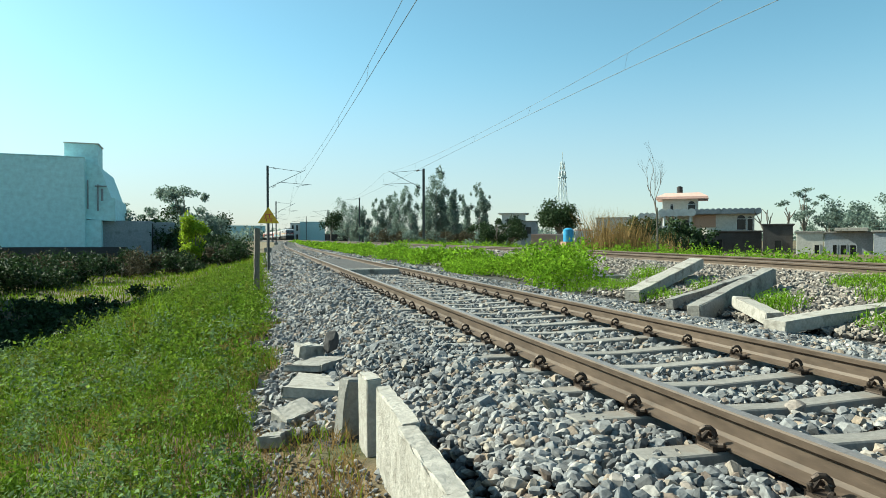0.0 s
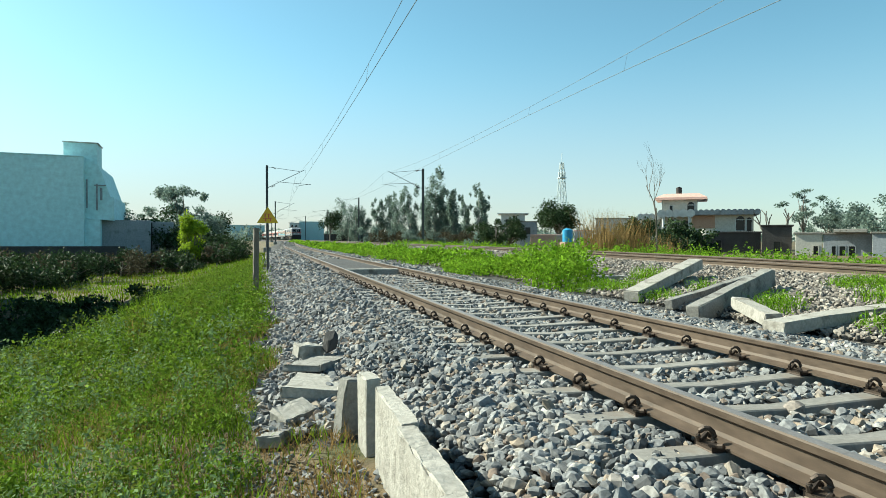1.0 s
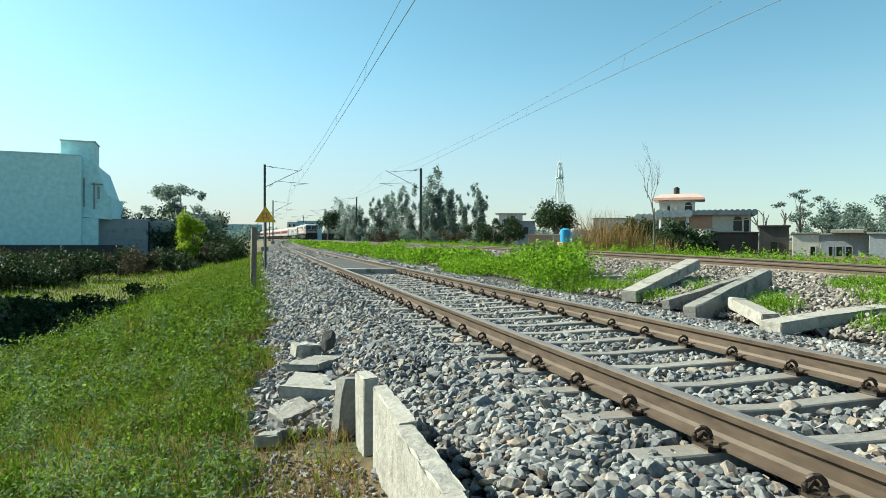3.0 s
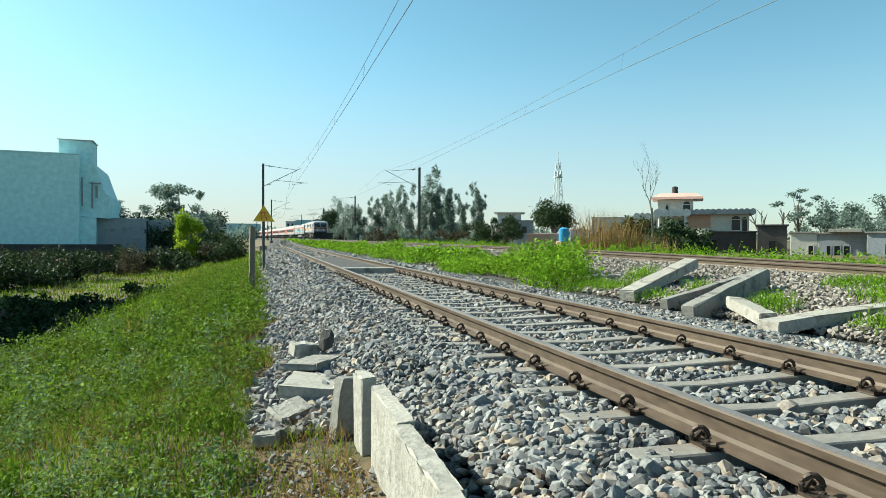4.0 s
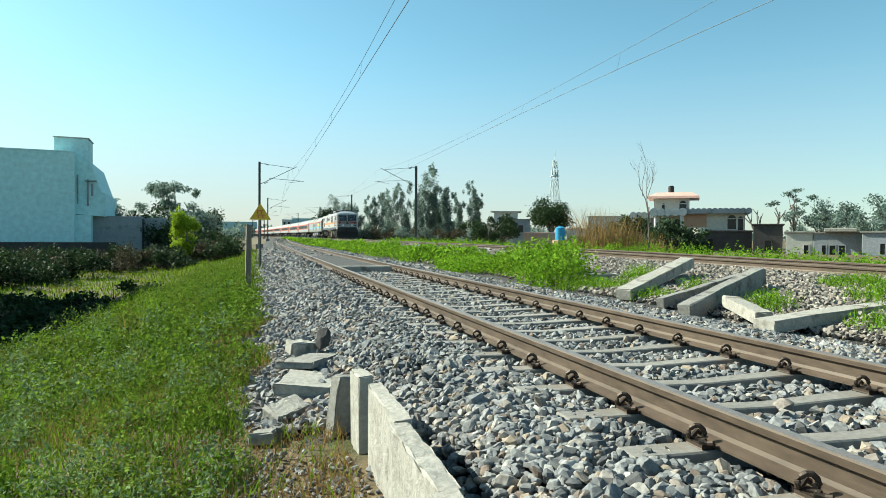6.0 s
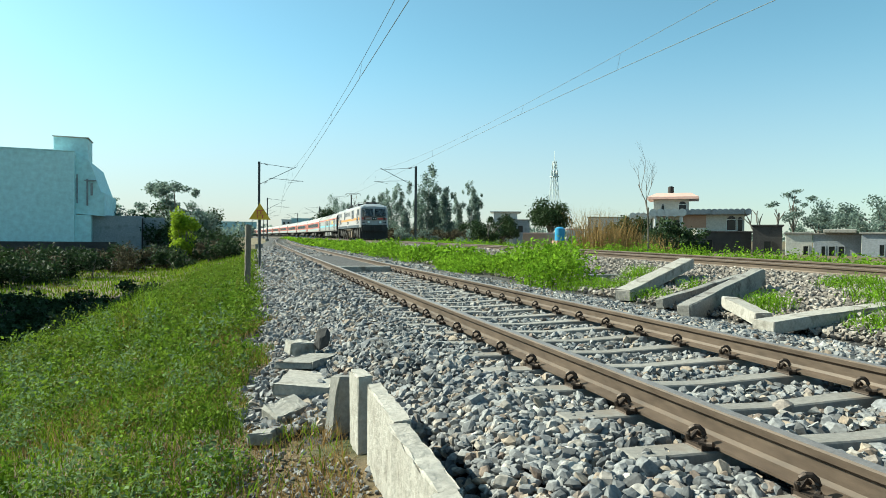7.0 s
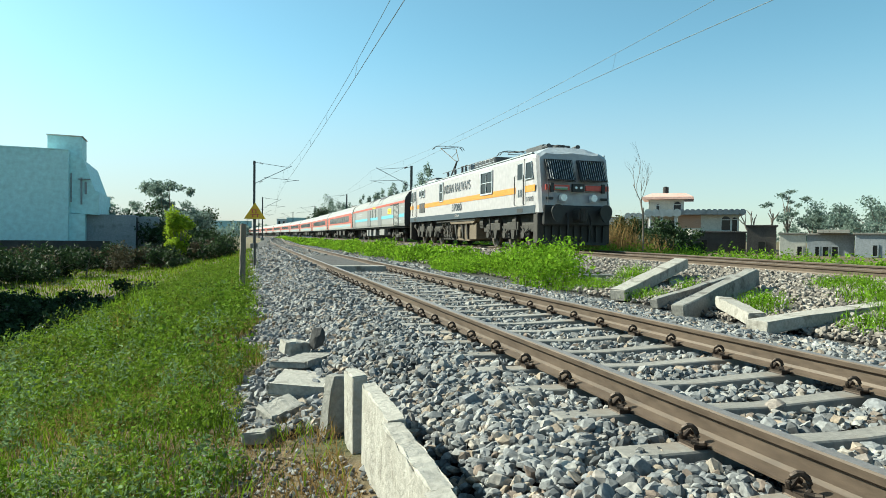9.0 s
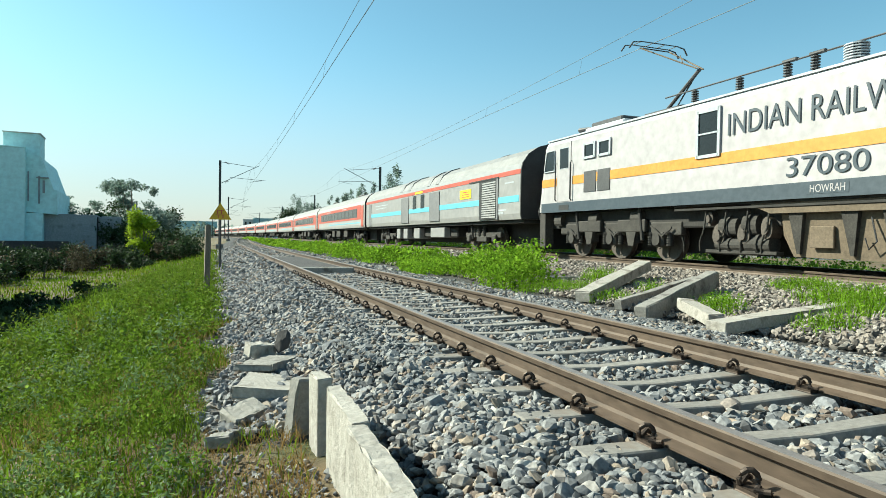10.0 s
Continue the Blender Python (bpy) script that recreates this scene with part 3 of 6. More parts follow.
def ballast_stones():
    def level(p, c, top, extra=0.0):
        u = p[:, 0] - c(p[:, 1])
        return np.stack([p[:, 0], p[:, 1], top(u, p[:, 1]) + extra + rng.uniform(-0.022, 0.018, len(p))], 1)

    def keep1(p, lo=-3.0, hi=3.55, wide=False):
        u = p[:, 0] - c1(p[:, 1])
        edge = 0.18 * np.sin(p[:, 1] * 2.1) * (u < -2)
        ok = (u > lo + edge) & (u < hi) & ((p[:, 0] < 1.55 * p[:, 1] + 0.8) != wide)
        ok &= ~((p[:, 1] > 0.8) & (p[:, 1] < 4.1) & (p[:, 0] < 0.68))
        for o in (-G, G):
            ok &= np.abs(u - o) > 0.085
        # between and on the sleepers: sparse on top of the beams
        ph = np.abs((p[:, 1] - 1.25 + 0.31) % 0.62 - 0.31)
        on = (ph < 0.14) & (np.abs(u) < 1.36) & (p[:, 1] < 17.9)
        thin = np.where(u < -1.15, 0.7, np.where(u < G, 0.015, 0.25))
        ok &= ~on | (rng.uniform(size=len(p)) < thin)
        ok &= ~((p[:, 1] > 17.9) & (p[:, 1] < 30.5) & (np.abs(u) < 0.8))
        return p[ok]

    near = keep1(scatter(0.4, 2.2, 1.2, 4.2, 0.033))
    mid = keep1(np.concatenate([scatter(-0.3, 6.6, 4.2, 9.0, 0.042), scatter(2.2, 6.6, 1.2, 4.2, 0.042)]))
    far = keep1(scatter(-0.4, 6.6, 9.0, 20.0, 0.06))
    rest = keep1(scatter(-0.6, 6.2, 20.0, 60.0, 0.13))
    vt = [rocks(level(near, c1, top1, 0.012), 0.030, 2), rocks(level(mid, c1, top1, 0.012), 0.034, 1),
          rocks(level(far, c1, top1, 0.014), 0.046, 1), rocks(level(rest, c1, top1, 0.015), 0.085, 1)]
    back = keep1(scatter(-0.2, 6.6, -9.0, 4.0, 0.085), wide=True)
    vt.append(rocks(level(back, c1, top1, 0.012), 0.058, 1))
    big = keep1(scatter(0.4, 5.6, 1.3, 9.0, 0.17))
    vt.append(rocks(level(big, c1, top1, 0.02), 0.043, 2))
    tagged(np_mesh("ballast", *joined(*vt), M_STONE), "loose angular grey crushed stones heaped round the near track", "ballast", kind="stuff")

    def keep2(p):
        u = p[:, 0] - c2(p[:, 1])
        ok = (u > -5.3) & (u < 2.4)
        for o in (-G, G):
            ok &= np.abs(u - o) > 0.11
        return p[ok]

    a = keep2(np.concatenate([scatter(5.6, 15.0, 4.5, 18.0, 0.062), scatter(6.0, 15.0, -6.0, 4.5, 0.13)]))
    b = keep2(scatter(6.0, 15.0, 18.0, 45.0, 0.14))
    vt = [rocks(level(a, c2, top2, 0.012), 0.043, 1), rocks(level(b, c2, top2, 0.012), 0.09, 1)]
    tagged(np_mesh("ballast", *joined(*vt), M_STONE2), "weathered brownish stones sloping up to the far track", "ballast", kind="stuff")


ballast_stones()

# ---- overhead line ----


def mast(x, y, side, height, zbase, reach, far=False):
    root = thing("catenary_mast", "dark steel overhead-line mast with a bracket arm beside the track", "mast", pose(x, y, zbase), group="overhead line masts")
    bm = bmesh.new()
    box(bm, -0.11, 0.11, -0.10, -0.085, 0, height)
    box(bm, -0.11, 0.11, 0.085, 0.10, 0, height)
    box(bm, -0.012, 0.012, -0.085, 0.085, 0, height)
    part("column", bm, M_DARKSTEEL, root)
    part("footing", rbox(-0.35, 0.35, -0.35, 0.35, -0.6, 0.12, 0.03), M_CONC, root, "grey concrete footing")
    top = height - 0.15
    s = side
    part("stay_tube", tube(bmesh.new(), [(s * 0.1, 0, top), (s * reach * 0.92, 0, top - 0.35)], 0.022, 6), M_GALV, root)
    part("bracket_tube", tube(bmesh.new(), [(s * 0.1, 0, top - 2.0), (s * (reach + 0.15), 0, top - 0.2)], 0.03, 6), M_GALV, root)
    part("register_tube", tube(bmesh.new(), [(s * 0.9, 0, top - 1.42), (s * (reach + 0.8), 0, top - 1.62)], 0.022, 6), M_GALV, root)
    part("steady_arm", tube(bmesh.new(), [(s * (reach + 0.55), 0, top - 1.6), (s * (reach - 0.7), 0, top - 1.82)], 0.018, 6), M_GALV, root)
    for z, t in ((top - 1.93, 0.45), (top - 0.03, 0.5)):
        bm = bmesh.new()
        for k in range(5):
            disc(bm, (s * (t + 0.07 * k), 0, z + (0.04 * k if z < top - 1 else -0.02 * k)), (1, 0, 0.4), 0.085, 0.03, 10)
        part("insulator", bm, M_DARKSTEEL, root)
    return root


MASTS1 = [(64.0, 0.45), (128.0, 0), (190.0, 0), (250.0, 0)]
MASTS2 = [(66.0, 0), (116.0, 0), (166.0, 0), (216.0, 0)]
for y, _ in MASTS1:
    mast(float(c1(y)) - 2.75, y, 1, 8.1, float(z1(y)) - 0.15, 3.4)
for y, _ in MASTS2:
    mast(float(c2(y)) + 4.4, y, -1, 8.1, float(z2(y)) - 0.15, 3.7)


def overhead(cx, cz, supports, contact, drop, sag, label):
    """contact: the contact wire's height over the rail along the line; drop: how far it hangs under the messenger at a mast."""
    root = thing("overhead_wire", label, "overhead wire")
    ys = [y for y in np.arange(-30, supports[-1], 1.0)]
    full = sorted(set([supports[0] - 64 * k for k in (1, 2)] + list(supports)))

    def low(y):
        return float(np.interp(y, *contact))

    def high(y):
        for a, b in zip(full, full[1:]):
            if a <= y <= b:
                t = (y - a) / (b - a)
                return low(y) + drop - sag * 4 * t * (1 - t)
        return low(y) + drop

    def offset(y):
        k = (y - supports[0]) / (supports[1] - supports[0])
        return 0.18 * math.cos(math.pi * k)

    part("contact_wire", tube(bmesh.new(), [(float(cx(y)) + offset(y), y, float(cz(y)) + low(y)) for y in ys], 0.009, 6), M_WIRE, root)
    part("messenger_wire", tube(bmesh.new(), [(float(cx(y)) + offset(y) * 0.3, y, float(cz(y)) + high(y)) for y in ys], 0.007, 6), M_WIRE, root)
    for y in np.arange(-5.5, supports[1], 8.0):
        part("dropper", tube(bmesh.new(), [(float(cx(y)) + offset(y), y, float(cz(y)) + low(y)), (float(cx(y)) + offset(y) * 0.3, y, float(cz(y)) + high(y))], 0.004, 4), M_WIRE, root)


overhead(c1, z1, [64, 128, 190, 250], ([0, 20, 64, 250], [5.38, 5.42, 5.9, 5.9]), 1.3, 0.93, "thin dark contact and messenger wires over the near track")
overhead(c2, z2, [66, 116, 166, 216], ([0, 250], [6.0, 6.0]), 1.3, 0.95, "thin dark contact and messenger wires over the far track")

# ---- train ----


def prism_loft(bm, rings):
    rs = [[bm.verts.new(p) for p in r] for r in rings]
    n = len(rs[0])
    for a, b in zip(rs, rs[1:]):
        for k in range(n):
            bm.faces.new((a[k], a[(k + 1) % n], b[(k + 1) % n], b[k]))
    bm.faces.new(rs[0][::-1])
    bm.faces.new(rs[-1])
    bmesh.ops.recalc_face_normals(bm, faces=bm.faces)
    return bm


def wheelset(root, y, r, mats, name="wheelset"):
    bm = bmesh.new()
    for s in (-1, 1):
        disc(bm, (s * 0.875, 0, 0), (1, 0, 0), r, 0.10, 28)
        disc(bm, (s * 0.80, 0, 0), (1, 0, 0), r + 0.03, 0.03, 28)
        for k in range(6):
            a = k * math.pi / 3
            box(bm, s * 0.93 - 0.012, s * 0.93 + 0.012, -0.03, 0.03, 0.12, r * 0.8, m=Matrix.Rotation(a, 4, "X"))
        disc(bm, (s * 0.95, 0, 0), (1, 0, 0), 0.13, 0.08, 14)
    disc(bm, (0, 0, 0), (1, 0, 0), 0.09, 1.7, 12)
    w = part(name, bm, M_WHEEL, root, "worn steel wheel pair")
    w.matrix_basis = pose(0, y, r)
    SPIN.append((w, y, r))
    return w


SPIN = []
MOVERS = []


def plate(root, name, material, y0, y1, z0, z1, x=-1.55, t=0.02, bevel=0.0, label=""):
    return part(name, rbox(x, x + t, y0, y1, z0, z1, bevel), material, root, label)


def both(root, name, material, y0, y1, z0, z1, hw, t=0.012, label=""):
    for s in (-1, 1):
        x = s * hw
        part(name, rbox(min(x, x + s * t), max(x, x + s * t), y0, y1, z0, z1), material, root, label)


def build_loco():
    root = thing("locomotive", "white electric locomotive with an orange stripe and slate lower band", "locomotive")
    HW = 1.53

    def ring(y, z0=1.02, edge=3.22, crown=3.52, k=1.0, rake=None):
        prof = [(-HW * k, z0), (-HW * k, edge - 0.10), (-HW * k + 0.05, edge), (-HW * k + 0.30, edge + 0.10), (-0.75, crown - 0.04), (0, crown),
                (0.75, crown - 0.04), (HW * k - 0.30, edge + 0.10), (HW * k - 0.05, edge), (HW * k, edge - 0.10), (HW * k, z0)]
        return [(x, y if rake is None else rake(z), z) for x, z in prof]

    L2 = 9.65

    def face(sign, inset=0.0):
        def f(z):
            back = 0.0 if z < 2.2 else (z - 2.2) * 0.42
            return sign * (L2 - inset - back - 0.05 * max(0, 1.6 - z))
        return f

    bm = bmesh.new()
    prism_loft(bm, [ring(0, k=0.90, edge=3.10, crown=3.22, rake=face(-1)), ring(0, k=0.965, edge=3.17, crown=3.30, rake=face(-1, 0.10)), ring(0, rake=face(-1, 0.32)), ring(-7.6), ring(7.6),
                    ring(0, rake=face(1, 0.32)), ring(0, k=0.965, edge=3.17, crown=3.30, rake=face(1, 0.10)), ring(0, k=0.90, edge=3.10, crown=3.22, rake=face(1))])
    body = part("body", bm, M_LWHITE, root)
    body.data.materials.append(M_LGREY)
    for p in body.data.polygons:
        if p.normal.z > 0.35 and p.center.z > 3.14:
            p.material_index = 1
    # bands on the sides
    for s in (-1, 1):
        for (nm, m, z0, zz, y0, y1) in (("slate_band", M_LBLUE, 1.0, 1.30, -9.3, 9.3), ("orange_stripe", M_LORANGE, 1.83, 2.08, -9.28, -8.42),
                                        ("orange_stripe", M_LORANGE, 1.83, 2.08, -7.56, 7.56), ("orange_stripe", M_LORANGE, 1.83, 2.08, 8.42, 9.28)):
            x = s * HW
            part(nm, rbox(min(x, x + s * 0.012), max(x, x + s * 0.012), y0, y1, z0, zz), m, root)
    # roof gutter
    for s in (-1, 1):
        part("gutter", rbox(s * 1.50 - 0.03, s * 1.50 + 0.03, -9.0, 9.0, 3.20, 3.235), M_LGREY, root)

    def side_window(y0, y1, z0, zz, cols, rows, s=-1):
        x = s * HW
        fr = part("side_window", rbox(min(x, x + s * 0.02), max(x, x + s * 0.02), y0, y1, z0, zz, 0.004), M_WINDOW, root, "dark louvred window")
        bm = bmesh.new()
        xo, xi = x + s * 0.045, x
        for k in range(cols + 1):
            yy = y0 + (y1 - y0) * k / cols
            w = 0.035 if k in (0, cols) else 0.018
            box(bm, min(xo, xi), max(xo, xi), yy - w, yy + w, z0 - 0.03, zz + 0.03)
        for k in range(rows + 1):
            z = z0 + (zz - z0) * k / rows
            w = 0.035 if k in (0, rows) else 0.018
            box(bm, min(xo, xi), max(xo - s * 0.003, xi), y0, y1, z - w, z + w)
        part("window_frame", bm, M_LGREY, fr)

    for s in (-1, 1):
        side_window(-5.15, -3.75, 2.02, 3.02, 2, 2, s)
        side_window(2.04, 2.64, 2.05, 3.05, 1, 2, s)
        for y0 in (5.75, 6.45):
            side_window(y0, y0 + 0.5, 2.55, 2.95, 1, 1, s)
        part("grille", rbox(s * HW - 0.02, s * HW + 0.02, 5.75, 6.3, 1.55, 2.15), M_DARKSTEEL, root)
        part("grille", rbox(s * HW - 0.02, s * HW + 0.02, 6.38, 6.95, 1.55, 2.15), M_DARKSTEEL, root)
        for e in (-1, 1):
            x = s * HW
            d = part("cab_door", rbox(min(x, x + s * 0.018), max(x, x + s * 0.018), min(e * 7.64, e * 8.34), max(e * 7.64, e * 8.34), 1.32, 3.12, 0.008), M_LWHITE, root)
            part("door_window", rbox(min(x, x + s * 0.03), max(x, x + s * 0.03), min(e * 7.76, e * 8.22), max(e * 7.76, e * 8.22), 2.35, 2.98, 0.01), M_WINDOW, d)
            part("door_frame", rbox(min(x, x + s * 0.026), max(x, x + s * 0.026), min(e * 7.74, e * 8.24), max(e * 7.74, e * 8.24), 2.32, 3.01, 0.02), M_LGREY, d)
            for yy in (7.58, 8.40):
                part("grab_rail", tube(bmesh.new(), [(x + s * 0.02, e * yy, 1.35), (x + s * 0.07, e * yy, 1.4), (x + s * 0.07, e * yy, 2.5), (x + s * 0.02, e * yy, 2.55)], 0.02, 6), M_DARKSTEEL, root)
            bm = bmesh.new()
            pr = [(e * 8.5, 2.32), (e * 9.12, 2.32), (e * 8.98, 2.96), (e * 8.55, 2.96)]
            a = [bm.verts.new((x + s * 0.022, q[0], q[1])) for q in pr]
            b = [bm.verts.new((x - s * 0.02, q[0], q[1])) for q in pr]
            bm.faces.new(a)
            bm.faces.new(b[::-1])
            for k in range(4):
                bm.faces.new((a[k], a[(k + 1) % 4], b[(k + 1) % 4], b[k]))
            bmesh.ops.recalc_face_normals(bm, faces=bm.faces)
            part("cab_side_window", bm, M_WINDOW, root, "open dark cab side window")
            bm = bmesh.new()
            loop = [(x + s * 0.02, q[0], q[1]) for q in pr]
            tube(bm, loop + [loop[0]], 0.03, 5)
            part("cab_window_frame", bm, M_LGREY, root)
            # raised black plate; the shade within the step recess is painted on
            part("step_recess", rbox(min(x, x + s * 0.016), max(x, x + s * 0.016), min(e * 7.72, e * 8.26), max(e * 7.72, e * 8.26), 1.06, 1.22), M_BLACK, root)
        part("skirt_vent", rbox(s * HW - 0.01, s * HW + 0.016, -8.75, -8.25, 1.07, 1.2), M_LGREY, root)

    # the two cab fronts
    for e in (-1, 1):
        f = face(e)

        def fr(x0, x1, z0, zz, out=0.02, thick=0.03):
            """A slab lying on the raked cab face."""
            bm = bmesh.new()
            q = [(x0, z0), (x1, z0), (x1, zz), (x0, zz)]
            a = [bm.verts.new((x, f(z) + e * out, z)) for x, z in q]
            b = [bm.verts.new((x, f(z) + e * (out - thick), z)) for x, z in q]
            bm.faces.new(a)
            bm.faces.new(b[::-1])
            for k in range(4):
                bm.faces.new((a[k], a[(k + 1) % 4], b[(k + 1) % 4], b[k]))
            bmesh.ops.recalc_face_normals(bm, faces=bm.faces)
            return bm
        for s in (-1, 1):
            x0, x1 = sorted((s * 0.12, s * 1.20))
            g = part("windscreen", fr(x0, x1, 2.27, 3.00, 0.012), M_WINDOW, root, "large dark windscreen pane")
            bm = bmesh.new()
            lp = [(x0, f(2.25) + e * 0.015, 2.25), (x1, f(2.25) + e * 0.015, 2.25), (x1, f(3.02) + e * 0.015, 3.02), (x0, f(3.02) + e * 0.015, 3.02)]
            tube(bm, lp + [lp[0]], 0.028, 5)
            part("seal", bm, M_RUBBER, g)
            bm = tube(bmesh.new(), [(p[0], p[1] + e * 0.09, p[2]) for p in lp + [lp[0]]], 0.02, 6)
            part("guard_frame", bm, M_DARKSTEEL, g, "steel guard over the windscreen")
            for k in range(11):
                xx = x0 + (x1 - x0) * (k + 1) / 12
                part("guard_bar", tube(bmesh.new(), [(xx, lp[0][1] + e * 0.09, 2.25), (xx, lp[2][1] + e * 0.09, 3.02)], 0.009, 5), M_LGREY, g)
            part("wiper", tube(bmesh.new(), [(s * 0.62, f(2.2) + e * 0.05, 2.2), (s * 0.40, f(2.8) + e * 0.05, 2.8)], 0.014, 5), M_BLACK, g)
            part("red_stripe", fr(*sorted((s * 0.33, s * 1.30)), 1.86, 2.06, 0.008), M_LRED, root)
            part("marker_lamp_box", fr(*sorted((s * 0.98, s * 1.12)), 1.78, 2.12, 0.05, 0.07), M_BLACK, root)
            hl = part("headlamp", disc(bmesh.new(), (s * 0.62, f(1.56) + e * 0.06, 1.58), (0, e, 0), 0.13, 0.18, 18), M_LAMP, root, "round clear headlamp")
            bm = bmesh.new()
            box(bm, s * 0.62 - 0.17, s * 0.62 + 0.17, *sorted((f(1.5), f(1.5) + e * 0.10)), 1.42, 1.46)
            part("lamp_shelf", bm, M_LWHITE, hl)
            part("handrail", tube(bmesh.new(), [(s * 1.25, f(2.19) + e * 0.07, 2.19), (s * 0.1, f(2.19) + e * 0.07, 2.19)], 0.014, 5), M_DARKSTEEL, root)
            part("corner_rail", tube(bmesh.new(), [(s * 1.22, f(1.4) + e * 0.07, 1.35), (s * 1.22, f(2.15) + e * 0.07, 2.15)], 0.016, 5), M_DARKSTEEL, root)
            bm = disc(bmesh.new(), (s * 0.978, e * 10.02, 1.07), (0, 1, 0), 0.25, 0.05, 20)
            disc(bm, (s * 0.978, e * 9.82, 1.07), (0, 1, 0), 0.11, 0.4, 14)
            part("buffer", bm, M_BLACK, root, "black round buffer")
            part("bar", fr(*sorted((s * 0.98, s * 1.27)), 1.50, 1.60, 0.010), M_BLACK, root)
        part("flag_green", fr(-0.92, -0.40, 1.88, 1.925, 0.013), M_GREEN, root)
        part("flag_white", fr(-0.92, -0.40, 1.928, 1.99, 0.013), M_LWHITE, root)
        part("tail_lamp_box", fr(-0.24, 0.24, 1.80, 2.10, 0.08, 0.1), M_BLACK, root)
        for s in (-1, 1):
            part("tail_lamp", disc(bmesh.new(), (s * 0.10, f(1.95) + e * 0.09, 1.96), (0, e, 0), 0.05, 0.03, 12), M_LAMP, root)
        bm = rbox(-1.35, 1.35, *sorted((e * 9.35, e * 9.68)), 0.75, 1.30, 0.03)
        part("headstock", bm, M_BLACK, root)
        bm = rbox(-0.2, 0.2, *sorted((e * 9.6, e * 10.1)), 0.85, 1.15, 0.04)
        box(bm, -0.1, 0.1, *sorted((e * 9.9, e * 10.2)), 0.8, 1.2, 0.04)
        part("coupler", bm, M_UNDER, root)
        for s in (-1, 1):
            part("air_hose", tube(bmesh.new(), [(s * 0.45, e * 9.7, 1.0), (s * 0.47, e * 9.85, 0.8), (s * 0.5, e * 9.85, 0.5), (s * 0.5, e * 9.75, 0.35)], 0.03, 6), M_RUBBER, root)
        # solid black backing added so the gaps between the bars stay dark
        guard = part("cattle_guard", rbox(-1.25, 1.25, *sorted((e * 9.38, e * 9.43)), 0.2, 0.85), M_BLACK, root, "black barred rail guard on an added dark backing plate")
        part("guard_rail", rbox(-1.3, 1.3, *sorted((e * 9.44, e * 9.53)), 0.16, 0.26), M_BLACK, guard)
        for k in range(9):
            xx = -1.2 + k * 0.3
            part("guard_bar", rbox(xx - 0.03, xx + 0.03, *sorted((e * 9.45, e * 9.52)), 0.263, 0.8), M_BLACK, guard)
        for s in (-1, 1):
            part("corner_step", rbox(*sorted((s * 1.18, s * 1.5)), *sorted((e * 9.1, e * 9.45)), 0.22, 1.0, 0.02), M_BOGIE, root)
        # cab roof gear
        part("cooler", rbox(-0.62, 0.62, *sorted((e * 6.5, e * 8.0)), 3.44, 3.78, 0.04), M_DARKSTEEL, root, "dark roof air conditioner")
        bm = rbox(-0.22, 0.22, *sorted((e * 8.0, e * 8.4)), 3.36, 3.72, 0.06)
        disc(bm, (0, e * 8.42, 3.56), (0, 1, 0), 0.13, 0.06, 14)
        part("top_headlamp", bm, M_BLACK, root)
        for s in (-1, 1):
            bm = bmesh.new()
            tube(bm, [(s * 0.62, e * 8.0, 3.62), (s * 0.62, e * 8.55, 3.62)], 0.03, 8, 0.10)
            part("horn", bm, M_DARKSTEEL, root)
    # roof equipment
    hatch = part("roof_hatch", rbox(-0.85, 0.85, -3.7, -1.1, 3.46, 3.82, 0.03), M_DARKSTEEL, root, "dark roof box with slotted sides")
    for s in (-1, 1):
        for k in range(5):
            part("slot_frame", rbox(*sorted((s * 0.85, s * 0.875)), -3.64 + 0.51 * k, -3.20 + 0.51 * k, 3.54, 3.78, 0.01), M_LGREY, hatch)
            part("slot", rbox(*sorted((s * 0.87, s * 0.885)), -3.60 + 0.51 * k, -3.24 + 0.51 * k, 3.58, 3.75), M_BLACK, hatch)
    part("roof_hatch", rbox(-0.7, 0.7, 6.3, 8.2, 3.42, 3.62, 0.05), M_LGREY, root)

    def insulator(x, y, z, h, r=0.07, material=M_DARKSTEEL):
        bm = bmesh.new()
        tube(bm, [(x, y, z), (x, y, z + h)], r * 0.5, 8)
        n = max(3, int(h / 0.06))
        for k in range(n):
            disc(bm, (x, y, z + h * (k + 0.5) / n), (0, 0, 1), r, 0.025, 10)
        part("insulator", bm, material, root)
    for y in (-0.9, 0.54, 1.13, 2.3, 3.6):
        insulator(-0.75, y, 3.42, 0.40, 0.085)
    insulator(-0.7, -0.21, 3.42, 0.42, 0.2, M_LGREY)
    for y in (0.54, 1.13):
        part("terminal", rbox(-0.80, -0.70, y - 0.22, y + 0.12, 3.83, 3.91, 0.02), M_DARKSTEEL, root)
    part("roof_busbar", tube(bmesh.new(), [(-0.75, y, 3.85) for y in (-1.6, -0.9, 0.54, 1.13, 2.3, 3.6, 4.6)], 0.022, 6), M_DARKSTEEL, root)

    def pantograph(y, up):
        p = part("pantograph", rbox(-0.5, 0.5, y - 0.7, y + 0.7, 3.56, 3.62, 0.01), M_DARKSTEEL, root, "raised single-arm current collector" if up else "folded single-arm current collector")
        for xx in (-0.45, 0.45):
            for yy in (y - 0.6, y + 0.6):
                bm = disc(bmesh.new(), (xx, yy, 3.5), (0, 0, 1), 0.06, 0.16, 8)
                part("foot_insulator", bm, M_DARKSTEEL, p)
